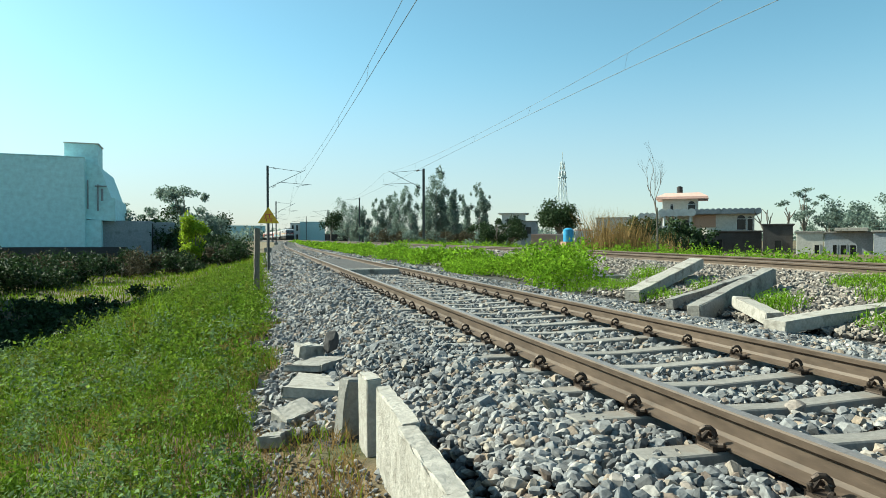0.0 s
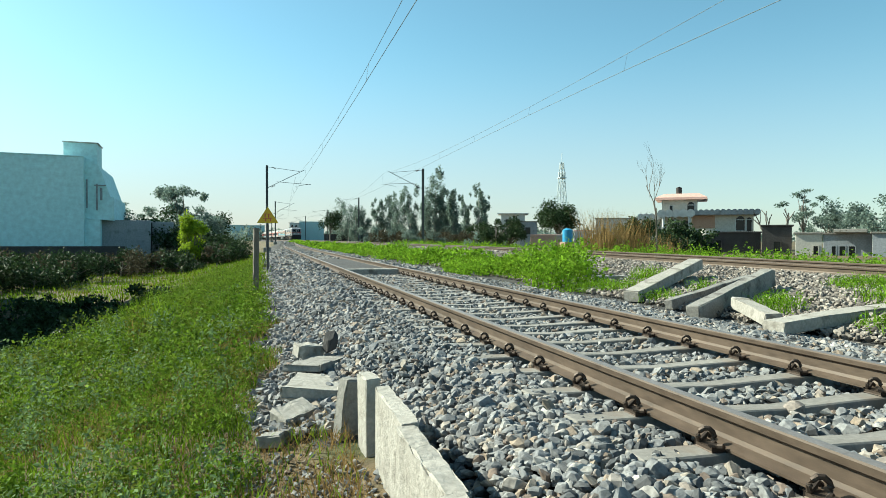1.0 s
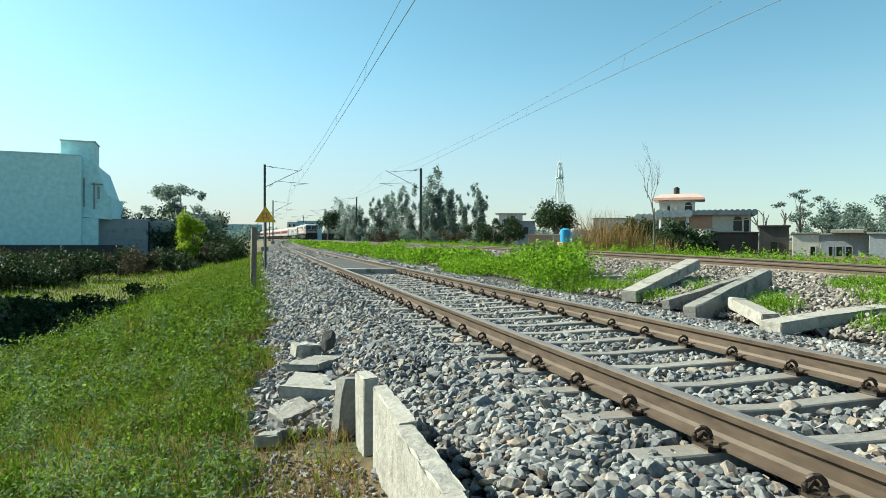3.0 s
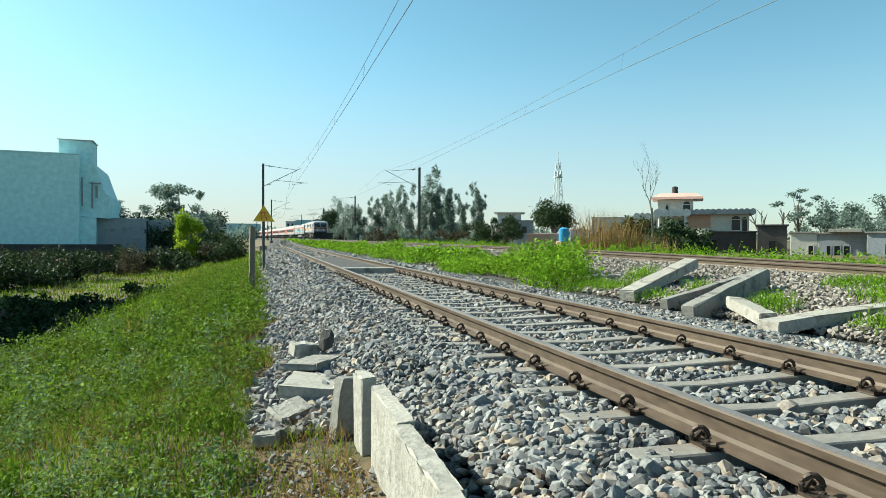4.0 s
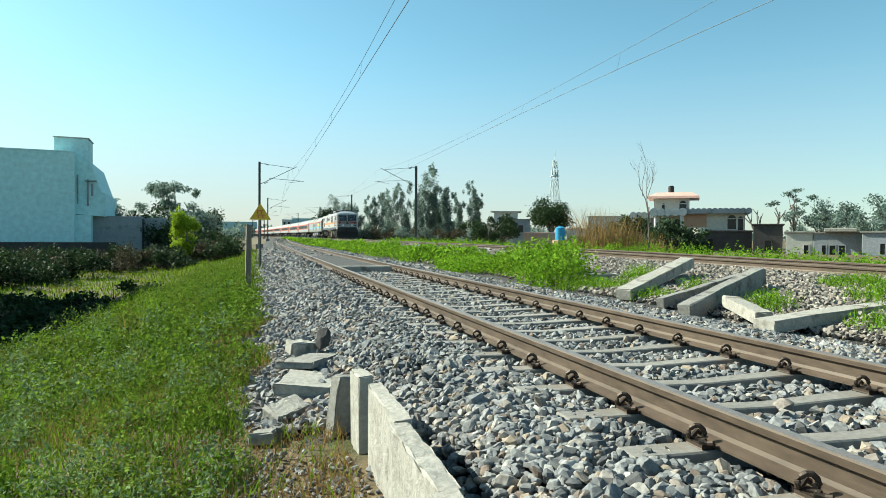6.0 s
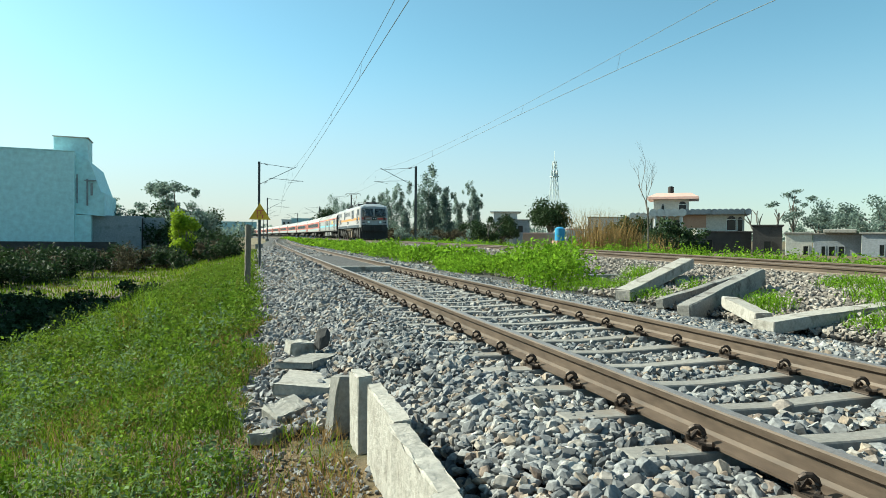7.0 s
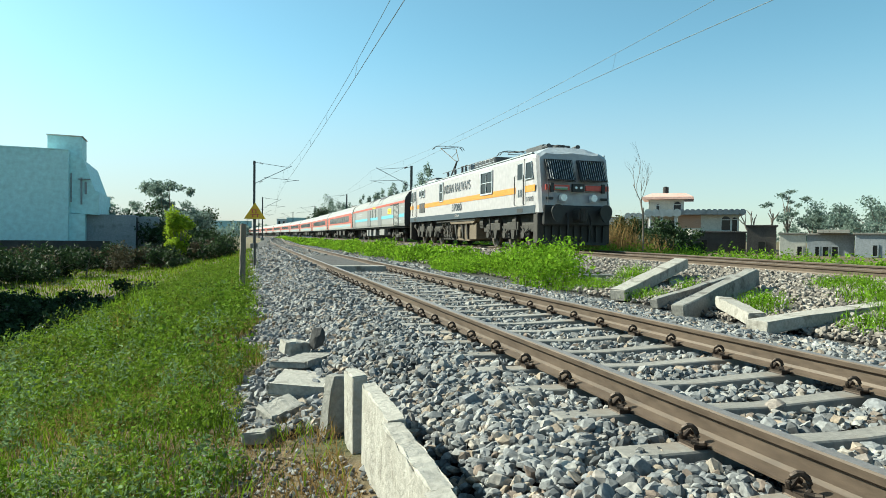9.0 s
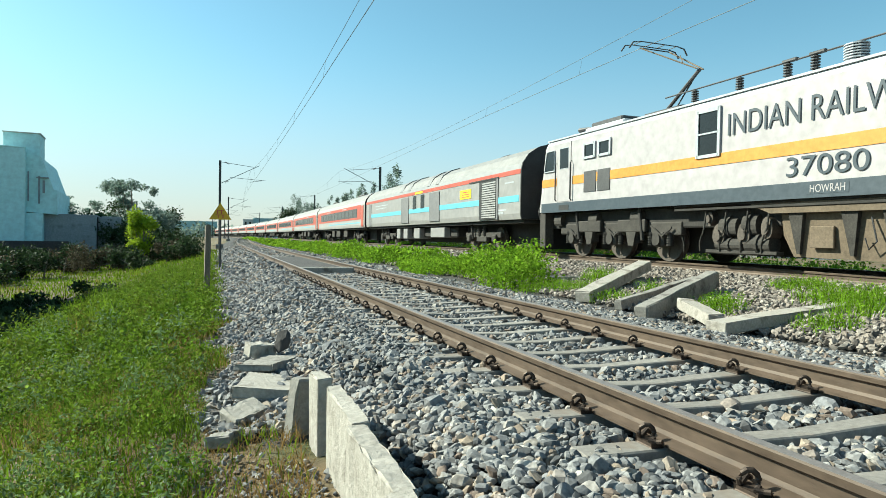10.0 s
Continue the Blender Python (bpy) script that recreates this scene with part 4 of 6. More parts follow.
        if up:
            kn, hd = (0, y - 0.75, 4.72), (0, y + 0.95, 6.0)
            part("lower_arm", tube(bmesh.new(), [(0, y + 0.55, 3.62), kn], 0.05, 8), M_DARKSTEEL, p)
            bm = tube(bmesh.new(), [(-0.1, kn[1], kn[2]), (-0.5, hd[1], hd[2] - 0.15)], 0.022, 6)
            tube(bm, [(0.1, kn[1], kn[2]), (0.5, hd[1], hd[2] - 0.15)], 0.022, 6)
            tube(bm, [(-0.2, kn[1] + 0.4, kn[2] + 0.3), (0.35, kn[1] + 1.1, kn[2] + 0.8)], 0.014, 5)
            part("upper_arm", bm, M_TAN, p)
            part("thrust_rod", tube(bmesh.new(), [(0.06, y + 0.2, 3.65), (0.06, kn[1] + 0.15, kn[2] - 0.05)], 0.02, 6), M_DARKSTEEL, p)
        else:
            hd = (0, y + 1.0, 4.0)
            part("lower_arm", tube(bmesh.new(), [(0, y + 0.6, 3.66), (0, y - 1.0, 3.82)], 0.05, 8), M_DARKSTEEL, p)
            bm = tube(bmesh.new(), [(-0.1, y - 1.0, 3.82), (-0.5, y + 1.0, 3.92)], 0.022, 6)
            tube(bm, [(0.1, y - 1.0, 3.82), (0.5, y + 1.0, 3.92)], 0.022, 6)
            part("upper_arm", bm, M_DARKSTEEL, p)
        bm = bmesh.new()
        for dy in (-0.17, 0.17):
            tube(bm, [(-0.98, hd[1] + dy, hd[2] - 0.26), (-0.86, hd[1] + dy, hd[2] - 0.06), (-0.62, hd[1] + dy, hd[2]), (0.62, hd[1] + dy, hd[2]), (0.86, hd[1] + dy, hd[2] - 0.06), (0.98, hd[1] + dy, hd[2] - 0.26)], 0.022, 6)
        for xx in (-0.6, -0.2, 0.2, 0.6):
            tube(bm, [(xx, hd[1] - 0.17, hd[2] - 0.01), (xx, hd[1] + 0.17, hd[2] - 0.01)], 0.014, 5)
        tube(bm, [(-0.5, hd[1], hd[2] - 0.15), (0.5, hd[1], hd[2] - 0.15)], 0.02, 5)
        part("collector_head", bm, M_DARKSTEEL, p)
    pantograph(5.0, True)
    pantograph(-5.4, False)

    # bogies and underframe
    part("underframe", rbox(-1.2, 1.2, -9.2, 9.2, 0.72, 1.0, 0.02), M_UNDER, root)
    # dark box added inside so the gaps round the bogies look shaded
    part("centre_sill", rbox(-0.62, 0.62, -9.0, 9.0, 0.22, 0.74, 0.02), M_UNDER, root)
    for yc in (-6.0, 6.0):
        for s in (-1, 1):
            bm = rbox(*sorted((s * 1.10, s * 1.24)), yc - 2.6, yc + 2.6, 0.62, 0.80, 0.02)
            for k in (-0.95, 0.95):
                box(bm, *sorted((s * 1.08, s * 1.28)), yc + k - 0.16, yc + k + 0.16, 0.42, 0.66, 0.02)
            bg = part("bogie_frame", bm, M_BOGIE, root, "dusty grey bogie side frame")
            for k in (-1.85, 0, 1.85):
                bm = rbox(*sorted((s * 1.10, s * 1.30)), yc + k - 0.2, yc + k + 0.2, 0.36, 0.66, 0.04)
                disc(bm, (s * 1.32, yc + k, 0.52), (1, 0, 0), 0.14, 0.06, 14)
                part("axle_box", bm, M_BOGIE, bg)
                for dy in (-0.34, 0.34):
                    bm = tube(bmesh.new(), [(s * 1.2, yc + k + dy, 0.38), (s * 1.2, yc + k + dy, 0.68)], 0.06, 8)
                    for q in range(5):
                        disc(bm, (s * 1.2, yc + k + dy, 0.40 + 0.06 * q), (0, 0, 1), 0.085, 0.034, 10)
                    part("spring", bm, M_UNDER, bg)
                part("brake_cylinder", tube(bmesh.new(), [(s * 1.28, yc + k + 0.55, 0.86), (s * 1.28, yc + k + 0.95, 0.86)], 0.10, 10), M_BOGIE, bg)
            for k in (-0.93, 0.93):
                part("side_beam", rbox(*sorted((s * 1.27, s * 1.37)), yc + k - 0.55, yc + k + 0.55, 0.66, 0.84, 0.015), M_BOGIE, bg)
                bm = prism_loft(bmesh.new(), [[(s * 1.26, yc + k - w, z), (s * 1.36, yc + k - w, z), (s * 1.36, yc + k + w, z), (s * 1.26, yc + k + w, z)] for z, w in ((0.68, 0.2), (0.36, 0.1))])
                part("hanger", bm, M_BOGIE, bg)
            for k in (-1.4, 1.4):
                part("damper", tube(bmesh.new(), [(s * 1.36, yc + k, 0.5), (s * 1.36, yc + k + 0.15, 1.0)], 0.05, 8), M_UNDER, bg)
            part("sand_pipe", tube(bmesh.new(), [(s * 1.2, yc - 2.5, 0.75), (s * 1.1, yc - 2.55, 0.4), (s * 0.9, yc - 2.35, 0.12)], 0.025, 6), M_UNDER, bg)
            for k in (-2.35, -0.5, 1.35):
                part("pipe", tube(bmesh.new(), [(s * 1.31, yc + k, 0.72), (s * 1.33, yc + k + 0.3, 0.60), (s * 1.33, yc + k + 0.7, 0.74)], 0.02, 5), M_BOGIE, bg)
        for k in (-1.85, 0, 1.85):
            wheelset(root, yc + k, 0.546, None)
    for s in (-1, 1):
        bm = bmesh.new()
        prism_loft(bm, [[(s * 0.3, q, z), (s * 1.30, q, z), (s * 1.22, q, zl), (s * 0.3, q, zl)] for q, z, zl in ((0.72, 0.86, 0.62), (0.5, 0.88, 0.25), (-1.5, 0.88, 0.22), (-1.7, 0.86, 0.5))])
        t = part("transformer_tank", bm, M_TAN, root, "dusty tan transformer tank")
        for k in (0.35, -0.66, -1.35):
            bm = prism_loft(bmesh.new(), [[(s * 1.22, k - 0.16, 0.9), (s * 1.40, k - 0.16, 0.9), (s * 1.40, k + 0.16, 0.9), (s * 1.22, k + 0.16, 0.9)],
                                          [(s * 1.2, k - 0.03, 0.3), (s * 1.3, k - 0.03, 0.3), (s * 1.3, k + 0.03, 0.3), (s * 1.2, k + 0.03, 0.3)]])
            part("bracket", bm, M_BOGIE, t)
        part("access_plate", rbox(*sorted((s * 1.28, s * 1.33)), -0.35, 0.1, 0.42, 0.72, 0.01), M_TAN, t)
        part("hose", tube(bmesh.new(), [(s * 1.34, -1.0, 0.8), (s * 1.38, -1.12, 0.55), (s * 1.36, -0.98, 0.42), (s * 1.34, -0.9, 0.6)], 0.015, 6), M_RUBBER, t)
        part("battery_box", rbox(*sorted((s * 0.4, s * 1.36)), -2.75, -1.85, 0.30, 0.86, 0.02), M_TAN, root, "dusty tan equipment box")
        bm = prism_loft(bmesh.new(), [[(s * 1.44, q, z), (s * 1.44, q, zl), (s * 0.6, q, zl), (s * 0.6, q, z)] for q, z, zl in ((1.3, 0.99, 0.96), (0.85, 0.985, 0.86), (-2.5, 0.985, 0.86), (-2.9, 0.99, 0.96))])
        part("tank_cowl", bm, M_TAN, root)
        # blower and compressor set between the tank and the bogie
        for y0, y1, z, r, x in ((0.95, 1.55, 0.46, 0.17, 1.18), (1.6, 2.3, 0.44, 0.13, 1.22), (1.25, 1.6, 0.74, 0.12, 1.24), (1.75, 2.2, 0.72, 0.1, 1.26)):
            part("compressor", disc(tube(bmesh.new(), [(s * x, y0, z), (s * x, y1, z)], r, 14), (s * x, (y0 + y1) / 2, z), (0, 1, 0), r * 1.2, 0.06, 14), M_BOGIE, root)
        for y, z, r in ((1.0, 0.70, 0.13), (1.55, 0.62, 0.15), (2.2, 0.60, 0.16), (2.45, 0.82, 0.09)):
            part("blower", disc(disc(bmesh.new(), (s * 1.2, y, z), (1, 0, 0), r, 0.3, 14), (s * 1.37, y, z), (1, 0, 0), r * 0.55, 0.06, 10), M_WHEEL, root)
        for y in (0.9, 1.4, 1.95, 2.5):
            part("pipe", tube(bmesh.new(), [(s * 1.38, y, 0.95), (s * 1.40, y + 0.05, 0.7), (s * 1.36, y + 0.2, 0.5), (s * 1.3, y + 0.25, 0.3)], 0.02, 6), M_BOGIE, root)
        part("sill_beam", rbox(*sorted((s * 1.1, s * 1.3)), 0.8, 2.6, 0.26, 0.33, 0.01), M_BOGIE, root)
        for z in (0.93, 0.88):
            part("conduit", tube(bmesh.new(), [(s * 1.45, -2.8, z + 0.06), (s * 1.45, 3.4, z + 0.06)], 0.018, 5), M_UNDER, root)

    def words(text, size, y, z, s, material=M_LBLUE, width=None):
        cu = bpy.data.curves.new("lettering", "FONT")
        cu.body, cu.size, cu.extrude = text, size, 0.002
        cu.align_x, cu.align_y = "CENTER", "CENTER"
        tmp = new("lettering", cu)
        bpy.context.view_layer.update()
        me = bpy.data.meshes.new_from_object(tmp.evaluated_get(bpy.context.evaluated_depsgraph_get()))
        bpy.data.objects.remove(tmp)
        if width:
            xs = [v.co.x for v in me.vertices]
            k = width / (max(xs) - min(xs))
            for v in me.vertices:
                v.co.x *= k
        me.materials.clear()
        me.materials.append(material)
        ob = new("lettering", me)
        ob.parent = root
        ob.matrix_basis = Matrix.Translation((s * (HW + 0.020), y, z)) @ (pose(0, 0, 0, 90, 0, -90) if s < 0 else pose(0, 0, 0, 90, 0, 90))
        return ob
    for s in (-1, 1):
        words("INDIAN RAILWAYS", 0.66, -0.25, 2.62, s, width=4.15)
        words("37080", 0.52, -0.31, 1.58, s, width=1.52)
        words("37080", 0.24, -8.85, 1.55, s, width=0.62)
        part("destination_board", rbox(*sorted((s * (HW + 0.014), s * (HW + 0.018))), -0.75, 0.02, 1.07, 1.25), M_LBLUE, root)
        words("HOWRAH", 0.2, -0.37, 1.16, s, M_LWHITE, width=0.64)
        for k, w in ((-8.16, 0.1), (-8.02, 0.09), (-7.87, 0.11)):
            part("bar", rbox(*sorted((s * (HW + 0.019), s * (HW + 0.023))), k - w / 2, k + w / 2, 1.66, 1.96), M_LBLUE, root)
    MOVERS.append((root, 20.56, 6.0, 0.0))
    return root


def coach_shell(root, paint, L=23.5):
    HWc = 1.62
    prof = [(-1.58, 1.02), (-HWc, 1.25), (-HWc, 2.95), (-1.56, 3.22), (-1.34, 3.55), (-0.95, 3.82), (-0.45, 3.98), (0, 4.02),
            (0.45, 3.98), (0.95, 3.82), (1.34, 3.55), (1.56, 3.22), (HWc, 2.95), (HWc, 1.25), (1.58, 1.02)]
    bm = bmesh.new()
    prism_loft(bm, [[(x, y, z) for x, z in prof] for y in (-L / 2, L / 2)])
    b = part("body", bm, paint, root)
    b.data.materials.append(M_CROOF)
    b.data.materials.append(M_RUBBER)
    for p in b.data.polygons:
        if p.center.z > 3.3 and abs(p.normal.y) < 0.5:
            p.material_index = 1
        if abs(p.normal.y) > 0.9:
            p.material_index = 2
    for e in (-1, 1):
        bm = rbox(-0.75, 0.75, *sorted((e * L / 2, e * (L / 2 + 0.24))), 1.05, 3.3, 0.05)
        part("gangway", bm, M_RUBBER, root, "black rubber gangway bellows")
        bm = bmesh.new()
        pr2 = [(x * 1.005, z + (0.01 if z > 2 else 0)) for x, z in prof]
        prism_loft(bm, [[(x, e * (L / 2 - 0.05), z) for x, z in pr2], [(x, e * (L / 2 + 0.012), z) for x, z in pr2]])
        part("end_rim", bm, M_RUBBER, root)
    # the same dark filler box, under the coach floor
    part("centre_sill", rbox(-0.6, 0.6, -L / 2 + 0.4, L / 2 - 0.4, 0.25, 0.93), M_UNDER, root)
    part("sole_bar", rbox(-1.45, 1.45, -L / 2 + 0.1, L / 2 - 0.1, 0.92, 1.04), M_UNDER, root)
    return HWc


def bogie(root, yc, r=0.46, spin=True):
    for s in (-1, 1):
        bm = rbox(*sorted((s * 1.0, s * 1.14)), yc - 1.75, yc + 1.75, 0.50, 0.68, 0.02)
        box(bm, *sorted((s * 0.98, s * 1.18)), yc - 0.5, yc + 0.5, 0.32, 0.56, 0.03)
        g = part("bogie_frame", bm, M_BOGIE, root)
        for k in (-1.28, 1.28):
            bm = rbox(*sorted((s * 1.0, s * 1.24)), yc + k - 0.18, yc + k + 0.18, 0.32, 0.62, 0.04)
            part("axle_box", bm, M_BOGIE, g)
        for k in (-0.25, 0.25):
            bm = tube(bmesh.new(), [(s * 1.12, yc + k, 0.6), (s * 1.12, yc + k, 0.9)], 0.09, 8)
            for q in range(4):
                disc(bm, (s * 1.12, yc + k, 0.62 + q * 0.08), (0, 0, 1), 0.12, 0.045, 10)
            part("spring", bm, M_UNDER, g)
        part("damper", tube(bmesh.new(), [(s * 1.25, yc + 0.7, 0.45), (s * 1.25, yc + 0.85, 0.95)], 0.05, 8), M_BOGIE, g)
    for k in (-1.28, 1.28):
        wheelset(root, yc + k, r, None)


def build_van():
    root = thing("parcel_van", "grey luggage brake van with red and sky-blue stripes", "railway van")
    hw = coach_shell(root, M_CGREY)
    for s in (-1, 1):
        def strip(name, m, y0, y1, z0, z1, t=0.012, label="", par=root):
            return part(name, rbox(*sorted((s * hw, s * (hw + t))), y0, y1, z0, z1), m, par, label)
        strip("red_stripe", M_CRED, -11.7, 11.7, 2.82, 3.0)
        strip("blue_stripe", M_CBLUE, -11.6, 11.0, 1.72, 1.98)
        for y0 in (-3.55, 1.4):
            strip("sliding_shutter", M_SHUTTER, y0, y0 + 1.45, 1.15, 2.74, 0.03, "grey sliding shutter")
        for y0 in (-1.25, 0.1):
            w = strip("window", M_WINDOW, y0, y0 + 0.55, 1.95, 2.75, 0.02, "narrow dark window")
        # flat black plate stands for the unlit inside of the open doorway
        d = strip("open_doorway", M_BLACK, -9.85, -8.2, 1.08, 2.78, 0.014, "loading doorway, its unlit inside painted as a black plate")
        for k in range(16):
            z = 1.14 + k * 0.1
            part("louvre", rbox(*sorted((s * (hw + 0.016), s * (hw + 0.034))), -9.75, -8.5, z, z + 0.06), M_CPALE, d)
        strip("door_frame", M_SHUTTER, -9.95, -9.82, 1.05, 2.82, 0.03)
        strip("door_track", M_BLACK, -10.0, -7.2, 2.80, 2.86, 0.03)
        yl = strip("notice_board", M_YELLOW, -7.35, -6.15, 2.12, 2.56, 0.02, "yellow notice board")
        for k in range(3):
            part("bar", rbox(*sorted((s * (hw + 0.021), s * (hw + 0.026))), -7.15, -6.35, 2.2 + k * 0.11, 2.24 + k * 0.11), M_LRED, yl)
        for y0, z0, wd in ((5.9, 2.50, 3.2), (6.2, 2.30, 2.6), (-11.2, 2.5, 0.7), (-10.6, 1.40, 1.2), (-10.4, 1.28, 0.9)):
            strip("bar", M_LGREY, y0, y0 + wd, z0, z0 + 0.06, 0.006)
        strip("end_door", M_SHUTTER, 10.2, 10.9, 1.1, 2.75, 0.02)
        strip("route_board", M_YELLOW, -1.0, 0.3, 2.84, 2.96, 0.02)
    for k, y in enumerate((-3.3, -2.0, 1.3, 2.8)):
        bm = bmesh.new()
        pr = [(-1.60, 3.15), (-1.38, 3.58), (-0.98, 3.86), (-0.5, 4.02), (-0.5, 3.9), (-1.3, 3.3)]
        prism_loft(bm, [[(x, yy, z) for x, z in pr] for yy in (y, y + 0.5)])
        part("roof_vent", bm, M_SHUTTER, root)
    part("roof_pod", rbox(-0.4, 0.4, -8.4, -7.6, 3.98, 4.18, 0.03), M_RUBBER, root)
    for yc in (-7.45, 7.45):
        bogie(root, yc)
    for s in (-1, 1):
        for y0, y1, z0, m in ((-3.6, -1.6, 0.48, M_CGREY), (0.2, 1.2, 0.40, M_CGREY), (2.4, 3.2, 0.38, M_CGREY), (3.9, 4.6, 0.38, M_CGREY)):
            part("equipment_box", rbox(*sorted((s * 0.7, s * 1.38)), y0, y1, z0, 0.88, 0.03), m, root, "pale underfloor equipment box")
        part("underfloor_tank", rbox(*sorted((s * 0.3, s * 1.1)), -4.6, 4.9, 0.5, 0.9, 0.05), M_UNDER, root)
    MOVERS.append((root, 24.0, 7.45, 0.0))
    return root


def build_coach():
    root = thing("passenger_coach", "red and pale grey passenger coach with a dark window band", "railway coach", group="coaches of the train")
    hw = coach_shell(root, M_CPALE)
    for s in (-1, 1):
        def strip(name, m, y0, y1, z0, z1, t=0.012, label="", par=root):
            return part(name, rbox(*sorted((s * hw, s * (hw + t))), y0, y1, z0, z1), m, par, label)
        strip("red_band", M_CRED, -10.4, 10.4, 1.72, 2.95, 0.012)
        for k in range(11):
            y0 = -8.9 + k * 1.65
            w = strip("window", M_WINDOW, y0, y0 + 1.15, 1.98, 2.62, 0.02, "dark tinted coach window")
        strip("window_band", M_DARKSTEEL, -9.1, 9.0, 1.9, 2.68, 0.015)
        for e in (-1, 1):
            strip("end_door", M_CRED, *sorted((e * 10.6, e * 11.3)), 1.1, 2.85, 0.025)
        strip("blue_stripe", M_CBLUE, -10.0, 4.0, 1.40, 1.48, 0.01)
        for y0, y1 in ((-4.0, -2.4), (-0.6, 1.2), (2.2, 3.6)):
            part("equipment_box", rbox(*sorted((s * 0.7, s * 1.38)), y0, y1, 0.42, 0.9, 0.03), M_BOGIE, root)
        for e in (-1, 1):
            strip("bar", M_LGREY, e * 4.0 - 0.9, e * 4.0 + 0.9, 2.78, 2.85, 0.02)
    for y in (-6, 6):
        part("roof_pod", rbox(-0.7, 0.7, y - 1.2, y + 1.2, 3.92, 4.10, 0.05), M_CROOF, root)
    for yc in (-7.45, 7.45):
        bogie(root, yc)
    MOVERS.append((root, 24.0, 7.45, 0.0))
    return root


LONG = 1.06
LOCO_Z = ([0, 0.6, 1.0, 3.05, 3.22, 3.52, 4.0, 6.0], [0, 0.62, 1.34, 3.36, 3.62, 3.90, 4.30, 6.0])
COACH_Z = ([0, 0.6, 1.0, 2.95, 4.02], [0, 0.60, 1.14, 2.86, 3.88])


def proportion(root, zs):
    """Brings a vehicle's meshes to the stock's true proportions."""
    done = set()
    for ob in root.children_recursive:
        if ob.name.startswith("wheelset"):
            continue
        if ob.name.startswith("lettering"):
            for v in ob.data.vertices:
                v.co.x *= LONG
            t = ob.matrix_basis.translation
            ob.matrix_basis.translation = (t.x, t.y * LONG, float(np.interp(t.z, *zs)))
            continue
        if ob.data not in done:
            done.add(ob.data)
            for v in ob.data.vertices:
                v.co.y *= LONG
                v.co.z = float(np.interp(v.co.z, *zs))
    for k, (w, y, r) in enumerate(SPIN):
        if w.parent == root:
            SPIN[k] = (w, y * LONG, r)
            w.matrix_basis = pose(0, y * LONG, r)
    return root


proportion(build_loco(), LOCO_Z)
proportion(build_van(), COACH_Z)
coach = proportion(build_coach(), COACH_Z)
for k in range(11):
    c = copy_thing(coach, pose(0, 0, 0))
    MOVERS.append((c, 24.0, 7.45, 0.0))
    for w in c.children:
        if w.name.startswith("wheelset"):
            p = w.matrix_basis.translation
            SPIN.append((w, p.y, p.z))

# ---- buildings ----


def window_in(root, x0, x1, y, z0, zz, s=-1, material=None, frame_mat=None):
    w = part("window", rbox(x0, x1, *sorted((y, y + s * 0.03)), z0, zz), material or M_WINDOW, root)
    bm = bmesh.new()
    for a, b, c, d in ((x0 - 0.08, x1 + 0.08, z0 - 0.08, z0), (x0 - 0.08, x1 + 0.08, zz, zz + 0.08), (x0 - 0.08, x0, z0, zz), (x1, x1 + 0.08, z0, zz)):
        box(bm, a, b, *sorted((y, y + s * 0.07)), c, d)
    part("frame", bm, frame_mat or M_CREAM, w)
    return w


